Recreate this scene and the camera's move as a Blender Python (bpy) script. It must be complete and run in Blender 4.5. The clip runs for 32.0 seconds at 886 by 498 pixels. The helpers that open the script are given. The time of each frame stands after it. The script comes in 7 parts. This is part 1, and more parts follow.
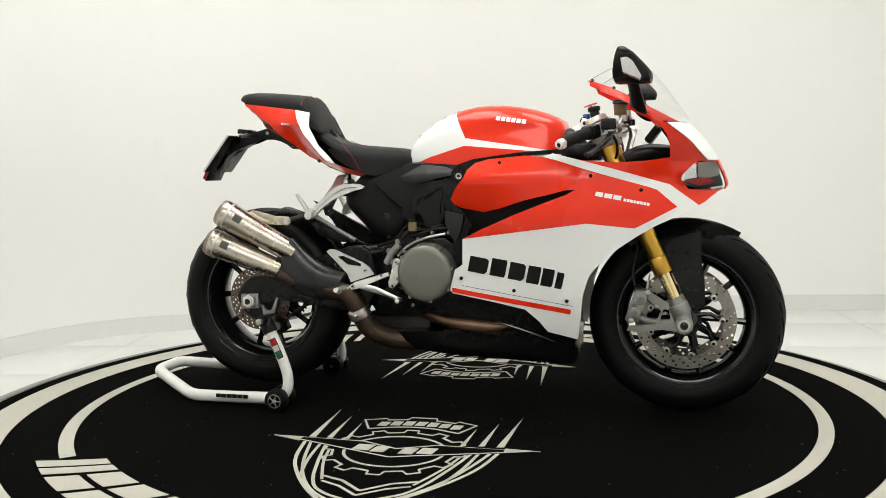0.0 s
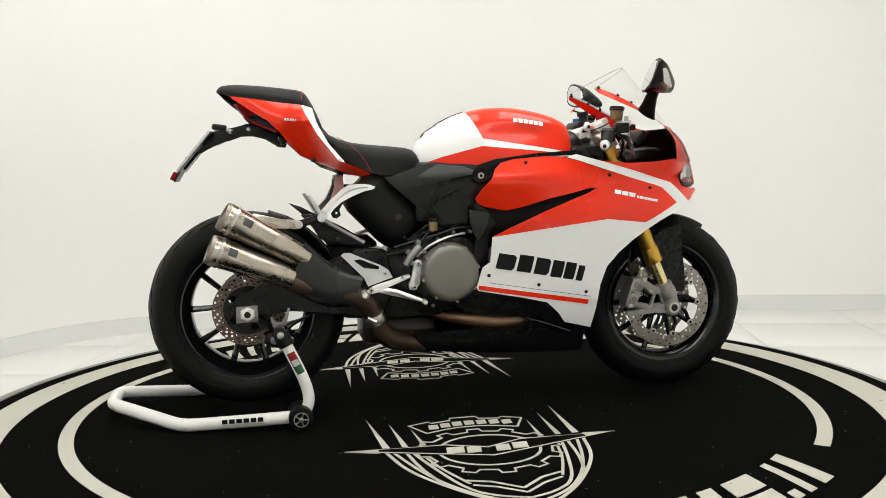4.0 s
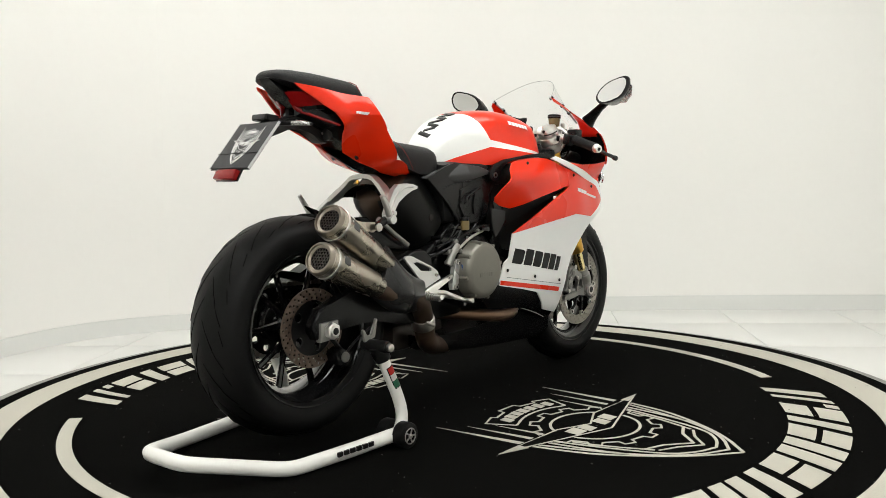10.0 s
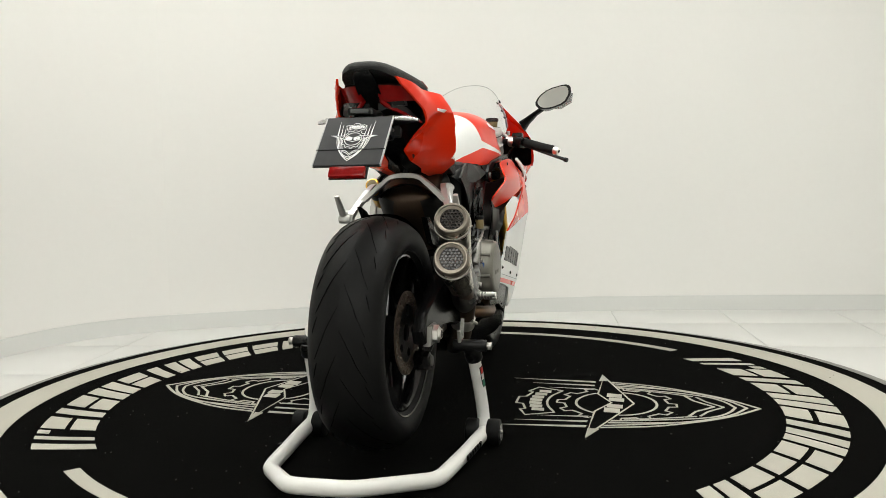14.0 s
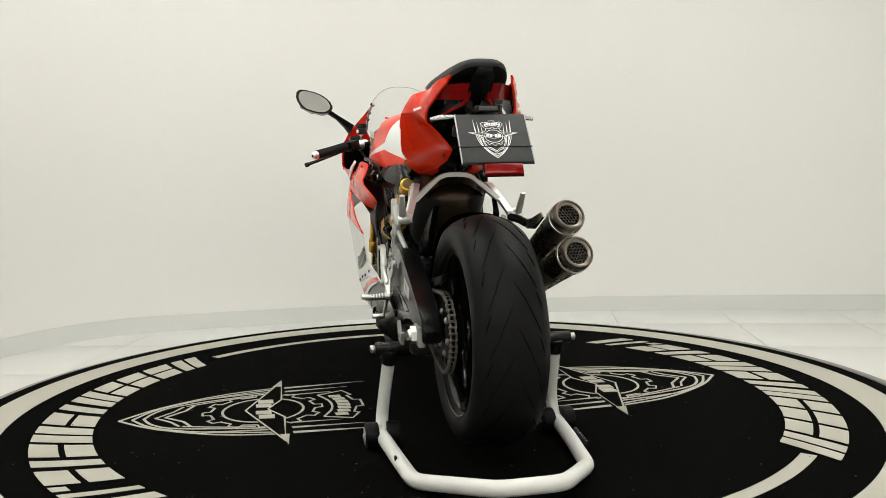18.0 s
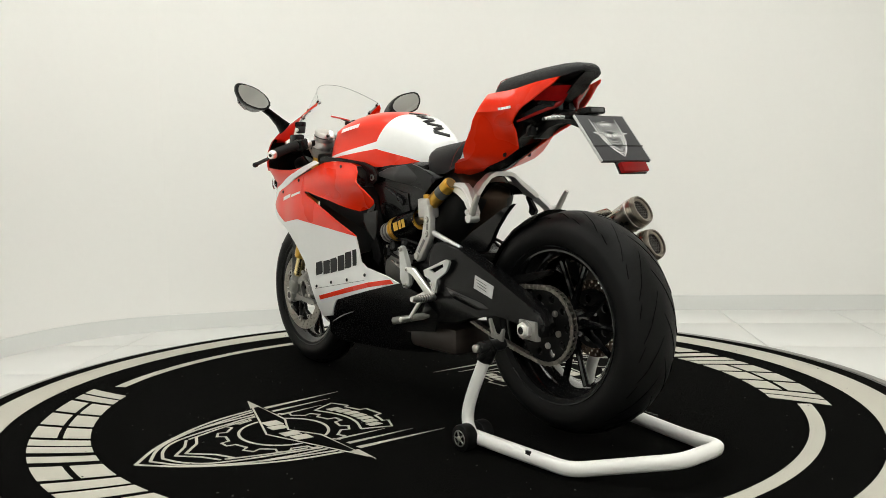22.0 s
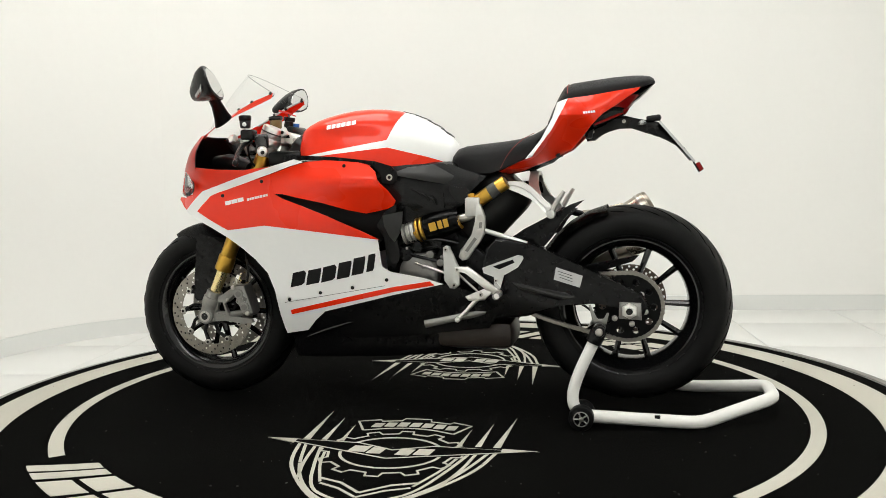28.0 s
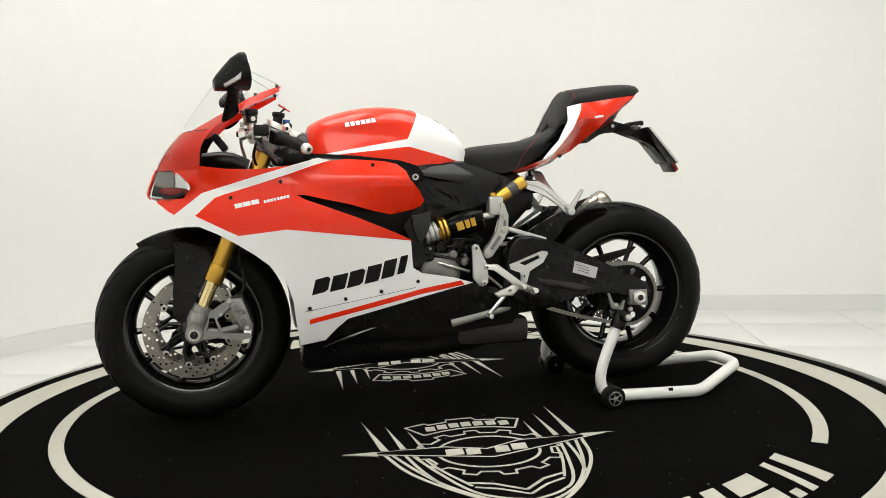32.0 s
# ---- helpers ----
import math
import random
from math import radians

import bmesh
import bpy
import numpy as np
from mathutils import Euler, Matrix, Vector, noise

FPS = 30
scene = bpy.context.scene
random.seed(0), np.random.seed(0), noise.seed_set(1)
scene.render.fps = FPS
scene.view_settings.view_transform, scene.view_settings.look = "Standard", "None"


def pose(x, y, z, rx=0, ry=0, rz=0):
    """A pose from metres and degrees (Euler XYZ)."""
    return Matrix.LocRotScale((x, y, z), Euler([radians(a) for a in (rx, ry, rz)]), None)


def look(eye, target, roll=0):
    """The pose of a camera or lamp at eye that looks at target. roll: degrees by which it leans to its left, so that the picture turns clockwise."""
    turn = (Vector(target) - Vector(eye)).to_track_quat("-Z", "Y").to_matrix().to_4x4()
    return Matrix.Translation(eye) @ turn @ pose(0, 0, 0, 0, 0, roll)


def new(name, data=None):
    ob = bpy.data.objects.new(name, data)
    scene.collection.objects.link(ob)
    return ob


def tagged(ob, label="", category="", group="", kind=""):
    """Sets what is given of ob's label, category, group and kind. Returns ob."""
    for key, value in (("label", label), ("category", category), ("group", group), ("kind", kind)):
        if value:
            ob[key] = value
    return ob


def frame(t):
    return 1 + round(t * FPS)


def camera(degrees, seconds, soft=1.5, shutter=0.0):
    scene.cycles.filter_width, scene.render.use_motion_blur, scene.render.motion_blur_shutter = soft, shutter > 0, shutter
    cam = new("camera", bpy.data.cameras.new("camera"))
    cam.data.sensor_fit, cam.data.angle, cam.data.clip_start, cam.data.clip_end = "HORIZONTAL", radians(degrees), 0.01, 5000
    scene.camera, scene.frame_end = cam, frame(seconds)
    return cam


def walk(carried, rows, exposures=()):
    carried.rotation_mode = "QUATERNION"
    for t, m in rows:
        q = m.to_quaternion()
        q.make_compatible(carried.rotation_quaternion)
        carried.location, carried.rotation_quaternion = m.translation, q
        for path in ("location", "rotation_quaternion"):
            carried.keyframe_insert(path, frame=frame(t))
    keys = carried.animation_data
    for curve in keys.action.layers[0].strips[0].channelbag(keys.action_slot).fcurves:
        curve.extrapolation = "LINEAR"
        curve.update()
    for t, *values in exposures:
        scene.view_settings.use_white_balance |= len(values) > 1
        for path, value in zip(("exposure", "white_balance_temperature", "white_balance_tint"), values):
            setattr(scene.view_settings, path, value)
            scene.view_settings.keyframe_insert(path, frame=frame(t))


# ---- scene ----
cam = camera(54.03, 32.0, soft=0.8)
EYE = (0, -2.919, 0.763)
CAM = look(EYE, (0.0141, 0.0692, 0.5023), -1.08)
walk(cam, [(0, CAM), (32, CAM)], [(0, 0.0, 6530, 9.5), (11.0, 0.0, 6530, 9.5), (14.0, -0.14, 6600, 8.5), (16.5, -0.19, 6650, 8), (19.5, -0.24, 6650, 8), (22.0, -0.16, 6600, 8.5), (24.0, 0.0, 6530, 9.5), (32, 0.0, 6530, 9.5)])

# ---- light ----
world = bpy.data.worlds.new("world")
scene.world = world
world.use_nodes = True
world.node_tree.nodes["Background"].inputs[0].default_value = (0.8, 0.82, 0.85, 1)
world.node_tree.nodes["Background"].inputs[1].default_value = 0.05
LAMP_POWER = 6.0
# strength of the fill panel added at the front
FILL_POWER = 5.8


# ---- materials ----
def material(name, colour, rough=0.5, metal=0.0, coat=0.0, vary=0.12, scale=60.0, bump=0.0, bump_scale=400.0,
             rough_vary=0.08, spec=0.5, stain=0.0, stain_scale=3.0):
    m = bpy.data.materials.new(name)
    m.use_nodes = True
    nt = m.node_tree
    b = nt.nodes["Principled BSDF"]
    b.inputs["Metallic"].default_value = metal
    b.inputs["Coat Weight"].default_value = coat
    b.inputs["Coat Roughness"].default_value = 0.06
    b.inputs["Specular IOR Level"].default_value = spec
    co = nt.nodes.new("ShaderNodeTexCoord")
    n1 = nt.nodes.new("ShaderNodeTexNoise")
    n1.inputs["Scale"].default_value = scale
    n1.inputs["Detail"].default_value = 4
    n2 = nt.nodes.new("ShaderNodeTexNoise")
    n2.inputs["Scale"].default_value = stain_scale
    n2.inputs["Detail"].default_value = 3
    nt.links.new(co.outputs["Object"], n1.inputs["Vector"])
    nt.links.new(co.outputs["Object"], n2.inputs["Vector"])
    mr = nt.nodes.new("ShaderNodeMapRange")
    mr.inputs[3].default_value, mr.inputs[4].default_value = 1 - vary, 1 + vary
    nt.links.new(n1.outputs["Fac"], mr.inputs[0])
    ms = nt.nodes.new("ShaderNodeMapRange")
    ms.inputs[3].default_value, ms.inputs[4].default_value = 1 - stain, 1 + stain
    nt.links.new(n2.outputs["Fac"], ms.inputs[0])
    mu = nt.nodes.new("ShaderNodeMath")
    mu.operation = "MULTIPLY"
    nt.links.new(mr.outputs[0], mu.inputs[0])
    nt.links.new(ms.outputs[0], mu.inputs[1])
    vm = nt.nodes.new("ShaderNodeVectorMath")
    vm.operation = "SCALE"
    vm.inputs[0].default_value = colour
    nt.links.new(mu.outputs[0], vm.inputs["Scale"])
    nt.links.new(vm.outputs[0], b.inputs["Base Color"])
    rr = nt.nodes.new("ShaderNodeMapRange")
    rr.inputs[3].default_value, rr.inputs[4].default_value = max(0.02, rough - rough_vary), rough + rough_vary
    nt.links.new(n2.outputs["Fac"], rr.inputs[0])
    nt.links.new(rr.outputs[0], b.inputs["Roughness"])
    if bump:
        n3 = nt.nodes.new("ShaderNodeTexNoise")
        n3.inputs["Scale"].default_value = bump_scale
        n3.inputs["Detail"].default_value = 3
        nt.links.new(co.outputs["Object"], n3.inputs["Vector"])
        bp = nt.nodes.new("ShaderNodeBump")
        bp.inputs["Strength"].default_value = bump
        bp.inputs["Distance"].default_value = 0.002
        nt.links.new(n3.outputs["Fac"], bp.inputs["Height"])
        nt.links.new(bp.outputs[0], b.inputs["Normal"])
    return m


def glow(name, colour, strength):
    m = bpy.data.materials.new(name)
    m.use_nodes = True
    nt = m.node_tree
    b = nt.nodes["Principled BSDF"]
    b.inputs["Base Color"].default_value = (*colour, 1)
    b.inputs["Emission Color"].default_value = (*colour, 1)
    b.inputs["Emission Strength"].default_value = strength
    return m


def glass(name, colour, rough=0.02, ior=1.45):
    m = bpy.data.materials.new(name)
    m.use_nodes = True
    b = m.node_tree.nodes["Principled BSDF"]
    b.inputs["Base Color"].default_value = (*colour, 1)
    b.inputs["Transmission Weight"].default_value = 1.0
    b.inputs["Roughness"].default_value = rough
    b.inputs["IOR"].default_value = ior
    return m


def thin_pane(name, gloss=0.25):
    """A thin clear sheet: see-through, with a faint gloss that grows at grazing angles."""
    m = bpy.data.materials.new(name)
    m.use_nodes = True
    nt = m.node_tree
    out = nt.nodes["Material Output"]
    clear = nt.nodes.new("ShaderNodeBsdfTransparent")
    clear.inputs[0].default_value = (0.985, 0.988, 0.988, 1)
    shine = nt.nodes.new("ShaderNodeBsdfGlossy")
    shine.inputs["Roughness"].default_value = 0.03
    edge = nt.nodes.new("ShaderNodeLayerWeight")
    edge.inputs["Blend"].default_value = 0.5
    power = nt.nodes.new("ShaderNodeMath")
    power.operation = "POWER"
    power.inputs[1].default_value = 3.5
    nt.links.new(edge.outputs["Facing"], power.inputs[0])
    scale = nt.nodes.new("ShaderNodeMath")
    scale.operation = "MULTIPLY_ADD"
    scale.inputs[1].default_value = gloss
    scale.inputs[2].default_value = 0.04 * gloss
    nt.links.new(power.outputs[0], scale.inputs[0])
    mix = nt.nodes.new("ShaderNodeMixShader")
    nt.links.new(scale.outputs[0], mix.inputs[0])
    nt.links.new(clear.outputs[0], mix.inputs[1])
    nt.links.new(shine.outputs[0], mix.inputs[2])
    nt.links.new(mix.outputs[0], out.inputs["Surface"])
    return m


RED = material("red_paint", (0.80, 0.027, 0.004), 0.28, coat=0.32, spec=0.25, vary=0.03, rough_vary=0.05, stain=0.03)
WHITE = material("white_paint", (0.84, 0.84, 0.83), 0.30, coat=0.5, vary=0.02, rough_vary=0.05, stain=0.02)
BLACK = material("black_plastic", (0.0050, 0.0050, 0.0052), 0.27, spec=0.24, vary=0.25, bump=0.15, bump_scale=900)
SATIN = material("satin_black_paint", (0.0050, 0.0050, 0.0052), 0.22, spec=0.18, vary=0.15, bump=0.05, bump_scale=700)
GLOSS = material("gloss_black_paint", (0.004, 0.004, 0.0045), 0.13, coat=0.35, spec=0.35, vary=0.1)
DECAL = material("black_vinyl", (0.006, 0.006, 0.006), 0.3, spec=0.15, vary=0.1)
VINYL = material("seat_vinyl", (0.008, 0.008, 0.0085), 0.46, spec=0.2, vary=0.2, bump=0.5, bump_scale=1200)
RUBBER = material("tyre_rubber", (0.0042, 0.0042, 0.0042), 0.46, vary=0.25, bump=0.25, bump_scale=500, stain=0.45, stain_scale=14, spec=0.12)
IRON = material("dark_cast_metal", (0.20, 0.195, 0.185), 0.45, metal=0.8, vary=0.15, scale=120, bump=0.3, bump_scale=600)
GRIP = material("grip_rubber", (0.009, 0.009, 0.009), 0.7, spec=0.15, bump=0.6, bump_scale=500)
ALU = material("brushed_aluminium", (0.84, 0.83, 0.80), 0.33, metal=1.0, vary=0.06, scale=120, bump=0.08)
CAST = material("cast_aluminium", (0.29, 0.285, 0.27), 0.5, metal=0.85, vary=0.12, scale=120, bump=0.35, bump_scale=600)
SILVER = material("silver_paint", (0.60, 0.60, 0.585), 0.30, metal=0.62, vary=0.08, scale=40, bump=0.12, bump_scale=500)
CHAIN = material("oily_chain_steel", (0.25, 0.235, 0.21), 0.38, metal=1.0, vary=0.25, scale=200)
STEEL = material("stainless_steel", (0.52, 0.50, 0.47), 0.30, metal=1.0, vary=0.1, scale=90)
DISC = material("disc_steel", (0.27, 0.25, 0.22), 0.36, metal=1.0, vary=0.15, scale=150, stain=0.1, stain_scale=12)
RUSTDISC = material("worn_brown_disc_steel", (0.120, 0.088, 0.070), 0.42, metal=0.8, vary=0.2, scale=150, stain=0.2, stain_scale=12)
TITAN = material("titanium", (0.47, 0.425, 0.36), 0.27, metal=1.0, vary=0.1, scale=200, bump=0.06, stain=0.1, stain_scale=9)
HEAT = material("heat_blued_steel", (0.15, 0.092, 0.058), 0.38, metal=0.9, vary=0.25, scale=22, stain=0.35, stain_scale=9)
BURNT = material("burnt_steel_cap", (0.24, 0.21, 0.175), 0.40, metal=0.95, vary=0.2, scale=40, stain=0.3, stain_scale=20)
DULLHEAT = material("brown_scorched_steel", (0.062, 0.040, 0.027), 0.45, metal=0.7, vary=0.3, scale=25, stain=0.4, stain_scale=9)
DARKHEAT = material("dark_burnt_steel", (0.022, 0.016, 0.013), 0.42, metal=0.3, vary=0.3, scale=30, stain=0.3, stain_scale=10)
GOLD = material("gold_anodised", (0.60, 0.35, 0.06), 0.32, metal=1.0, vary=0.05)
BRONZE = material("magnesium_cover", (0.175, 0.168, 0.145), 0.42, metal=0.6, vary=0.06, bump=0.15)
CARBON = material("carbon_guard", (0.014, 0.014, 0.0145), 0.28, coat=0.15, spec=0.3, vary=0.4, scale=350)
GREY = material("grey_plastic", (0.05, 0.05, 0.05), 0.5, vary=0.1, bump=0.1)
BRASS = material("brown_fluid_cup", (0.17, 0.12, 0.045), 0.35, vary=0.2)
BLUE = material("blue_anodised", (0.04, 0.14, 0.45), 0.3, metal=0.8)
PLATEGREY = material("dark_grey_plate", (0.055, 0.055, 0.057), 0.55, spec=0.12, vary=0.1)
REDLENS = material("red_lens", (0.20, 0.004, 0.004), 0.15, spec=0.22, vary=0.2, scale=90)
SCREEN = thin_pane("clear_screen")
LENS = thin_pane("clear_lens_cover", 0.08)
MIRROR = material("mirror_glass", (0.72, 0.72, 0.72), 0.03, metal=1.0, vary=0.0, rough_vary=0.005)
REDMARK = material("red_mark", (0.62, 0.03, 0.02), 0.4)
SEAM = material("dark_red_thread", (0.22, 0.015, 0.012), 0.6)
# darker than the tyre rubber: groove shade put into the colour
TREAD_SHADE = material("tread_shade_black", (0.0012, 0.0012, 0.0012), 0.9, spec=0.02, vary=0.4, scale=80)
PALECAST = material("pale_cast_aluminium", (0.52, 0.51, 0.485), 0.33, metal=0.68, vary=0.10, scale=80, bump=0.25, bump_scale=600)
SLIDER = material("pale_gold_coating", (0.78, 0.64, 0.33), 0.22, metal=1.0, vary=0.05)
CRYSTAL = material("faceted_lamp_silver", (0.62, 0.62, 0.62), 0.20, metal=0.8, vary=0.3, scale=180, bump=1.0, bump_scale=260)
DUCT = material("dark_grey_duct_plastic", (0.017, 0.017, 0.017), 0.42, spec=0.3, vary=0.1, bump=0.1)
SHIELD = material("heat_shield_coating", (0.011, 0.011, 0.011), 0.34, spec=0.32, vary=0.15, bump=0.1, bump_scale=500)
MATTE = material("matt_black_coating", (0.004, 0.004, 0.004), 0.5, spec=0.12, vary=0.2, bump=0.1)
GREEN = material("green_mark", (0.02, 0.20, 0.10), 0.4)
LABEL = material("silver_label", (0.50, 0.50, 0.50), 0.4, metal=0.3)
CREAM = material("cream_pile", (0.465, 0.446, 0.385), 0.9, vary=0.10, scale=260, bump=0.6, bump_scale=900, stain=0.06)
DUST = material("carpet_dust", (0.06, 0.06, 0.055), 0.9, vary=0.3)
PILE = material("black_pile", (0.0032, 0.0032, 0.0029), 0.95, vary=0.35, scale=400, bump=0.8, bump_scale=1200, spec=0.01, stain=0.3, stain_scale=5)
STANDWHITE = material("white_powder_coat", (0.76, 0.75, 0.72), 0.42, vary=0.03, bump=0.08, stain=0.04, stain_scale=8)
WALL = material("white_wall_paint", (0.82, 0.812, 0.785), 0.75, vary=0.012, scale=30, bump=0.05, bump_scale=120, stain=0.02, stain_scale=1.2)
SKIRT = material("pale_tile_skirting", (0.70, 0.705, 0.685), 0.32, vary=0.02, stain=0.03)
TILE = material("white_floor_tile", (0.67, 0.667, 0.645), 0.38, vary=0.015, stain=0.03, stain_scale=2.0, rough_vary=0.05)
JOINT = material("grey_tile_joint", (0.42, 0.41, 0.38), 0.8)
DARKWALL = material("grey_wall_paint", (0.50, 0.50, 0.49), 0.8, vary=0.02)
PLASTER = material("white_ceiling_paint", (0.80, 0.79, 0.76), 0.85, vary=0.01)
LAMP = glow("lamp_diffuser", (0.985, 0.99, 0.955), LAMP_POWER)
FRONT_FILL = glow("front_fill_diffuser", (0.985, 0.99, 0.955), FILL_POWER)


# ---- mesh helpers ----
def link(name, bm, mat, smooth=40):
    bmesh.ops.recalc_face_normals(bm, faces=bm.faces)
    me = bpy.data.meshes.new(name)
    bm.to_mesh(me)
    bm.free()
    for m in (mat if isinstance(mat, (list, tuple)) else [mat]):
        me.materials.append(m)
    if smooth:
        me.shade_smooth()
        me.set_sharp_from_angle(angle=radians(smooth))
    return new(name, me)


def part(name, bm, mat, parent, label="", smooth=40):
    ob = link(name, bm, mat, smooth)
    ob.parent = parent
    if label:
        tagged(ob, label)
    return ob


def thing(name, label, category, group="", kind=""):
    return tagged(new(name), label, category, group, kind)


def join(*bms):
    out = bmesh.new()
    for b in bms:
        me = bpy.data.meshes.new("tmp")
        b.to_mesh(me)
        b.free()
        out.from_mesh(me)
        bpy.data.meshes.remove(me)
    return out


def moved(bm, m):
    bmesh.ops.transform(bm, matrix=m, verts=bm.verts)
    return bm


def box(x0, x1, y0, y1, z0, z1, bevel=0.0):
    bm = bmesh.new()
    bmesh.ops.create_cube(bm, size=1)
    for v in bm.verts:
        v.co = Vector((x0 + (v.co.x + 0.5) * (x1 - x0), y0 + (v.co.y + 0.5) * (y1 - y0), z0 + (v.co.z + 0.5) * (z1 - z0)))
    if bevel:
        bmesh.ops.bevel(bm, geom=list(bm.edges), offset=bevel, segments=2, affect="EDGES", profile=0.5)
    return bm


def rod(a, b, r, r2=None, n=16, bevel=0.0):
    a, b = Vector(a), Vector(b)
    bm = bmesh.new()
    bmesh.ops.create_cone(bm, cap_ends=True, segments=n, radius1=r, radius2=r if r2 is None else r2, depth=(b - a).length)
    if bevel:
        es = [e for e in bm.edges if abs(e.verts[0].co.z - e.verts[1].co.z) < 1e-6]
        bmesh.ops.bevel(bm, geom=es, offset=bevel, segments=2, affect="EDGES", profile=0.5)
    q = (b - a).to_track_quat("Z", "Y").to_matrix().to_4x4()
    return moved(bm, Matrix.Translation((a + b) / 2) @ q)


def tube(path, r, n=12, closed=False, smooth_steps=0, flat=1.0):
    """A round bar along a path of points; flat squashes it along its side axis."""
    pts = [Vector(p) for p in path]
    for _ in range(smooth_steps):
        new_pts = [pts[0]]
        for a, b in zip(pts, pts[1:]):
            new_pts += [a.lerp(b, 0.25), a.lerp(b, 0.75)]
        pts = new_pts + [pts[-1]]
    rs = r if isinstance(r, (list, tuple)) else [r]
    bm = bmesh.new()
    rings = []
    side = None
    for i, p in enumerate(pts):
        d = (pts[min(i + 1, len(pts) - 1)] - pts[max(i - 1, 0)]).normalized()
        if side is None:
            up = Vector((0, 0, 1)) if abs(d.z) < 0.9 else Vector((0, 1, 0))
            side = d.cross(up).normalized()
        else:
            side = (side - d * side.dot(d)).normalized()
        up = side.cross(d)
        f = i / max(1, len(pts) - 1) * (len(rs) - 1)
        k = min(int(f), max(0, len(rs) - 2))
        rad = rs[k] + (rs[min(k + 1, len(rs) - 1)] - rs[k]) * (f - k)
        rings.append([bm.verts.new(p + (side * math.cos(2 * math.pi * j / n) * flat + up * math.sin(2 * math.pi * j / n)) * rad) for j in range(n)])
    for a, b in zip(rings, rings[1:]):
        for j in range(n):
            bm.faces.new((a[j], a[(j + 1) % n], b[(j + 1) % n], b[j]))
    bm.faces.new(rings[0])
    bm.faces.new(rings[-1][::-1])
    return bm


def lathe(profile, n=48, closed=True):
    """Turns (radius, y) points about the y axis; closed joins the last point to the first."""
    bm = bmesh.new()
    rings = []
    for j in range(n):
        a = 2 * math.pi * j / n
        rings.append([bm.verts.new((r * math.cos(a), y, r * math.sin(a))) for r, y in profile])
    m = len(profile)
    for j in range(n):
        a, b = rings[j], rings[(j + 1) % n]
        for i in range(m if closed else m - 1):
            k = (i + 1) % m
            bm.faces.new((a[i], a[k], b[k], b[i]))
    bmesh.ops.remove_doubles(bm, verts=bm.verts, dist=1e-6)
    return bm


def prism(poly, y0, y1, bevel=0.0, segs=2):
    """A plate: a polygon in x and z between two depths y."""
    bm = bmesh.new()
    a = [bm.verts.new((x, y0, z)) for x, z in poly]
    b = [bm.verts.new((x, y1, z)) for x, z in poly]
    fa, fb = bm.faces.new(a), bm.faces.new(b[::-1])
    n = len(poly)
    for i in range(n):
        bm.faces.new((a[i], b[i], b[(i + 1) % n], a[(i + 1) % n]))
    if bevel:
        es = list(set(fa.edges) | set(fb.edges))
        bmesh.ops.bevel(bm, geom=es, offset=bevel, segments=segs, affect="EDGES", profile=0.5)
    return bm


def lerp_table(table, v):
    if v <= table[0][0]:
        return table[0][1]
    for (a, fa), (b, fb) in zip(table, table[1:]):
        if v <= b:
            t = (v - a) / (b - a)
            return fa + (fb - fa) * t
    return table[-1][1]


def soft_table(table, v):
    """A smooth reading of a table of (place, value)."""
    n = len(table)
    if v <= table[0][0]:
        return table[0][1]
    for i in range(n - 1):
        a, fa = table[i]
        b, fb = table[i + 1]
        if v <= b:
            h = b - a
            ma = (fb - table[i - 1][1]) / (b - table[i - 1][0]) if i else (fb - fa) / h
            mb = (table[i + 2][1] - fa) / (table[i + 2][0] - a) if i < n - 2 else (fb - fa) / h
            t = (v - a) / h
            return ((2 * t ** 3 - 3 * t * t + 1) * fa + (t ** 3 - 2 * t * t + t) * h * ma
                    + (3 * t * t - 2 * t ** 3) * fb + (t ** 3 - t * t) * h * mb)
    return table[-1][1]


def sheet(poly, depth, side, thick=0.004, step=0.02, lift=0.0):
    """A moulded panel: a polygon in x and z, bent to the half-width depth(x, z) on one side, with a thickness."""
    bm = bmesh.new()
    bm.faces.new([bm.verts.new((x, 0, z)) for x, z in poly])
    xs, zs = [p[0] for p in poly], [p[1] for p in poly]
    for lo, hi, nrm in ((min(xs), max(xs), (1, 0, 0)), (min(zs), max(zs), (0, 0, 1))):
        k = max(1, int((hi - lo) / step))
        for i in range(1, k):
            c = lo + (hi - lo) * i / k
            bmesh.ops.bisect_plane(bm, geom=bm.verts[:] + bm.edges[:] + bm.faces[:], plane_co=(c * nrm[0], 0, c * nrm[2]), plane_no=nrm, dist=1e-6)
    for v in bm.verts:
        v.co.y = side * (depth(v.co.x, v.co.z) + lift)
    bmesh.ops.recalc_face_normals(bm, faces=bm.faces)
    out = sum((f.normal.y for f in bm.faces), 0.0)
    if out * side < 0:
        bmesh.ops.reverse_faces(bm, faces=bm.faces)
    top = bm.faces[:]
    ret = bmesh.ops.extrude_face_region(bm, geom=top)
    vs = [g for g in ret["geom"] if isinstance(g, bmesh.types.BMVert)]
    for v in vs:
        v.co.y -= side * thick
    bmesh.ops.reverse_faces(bm, faces=[g for g in ret["geom"] if isinstance(g, bmesh.types.BMFace)])
    return bm


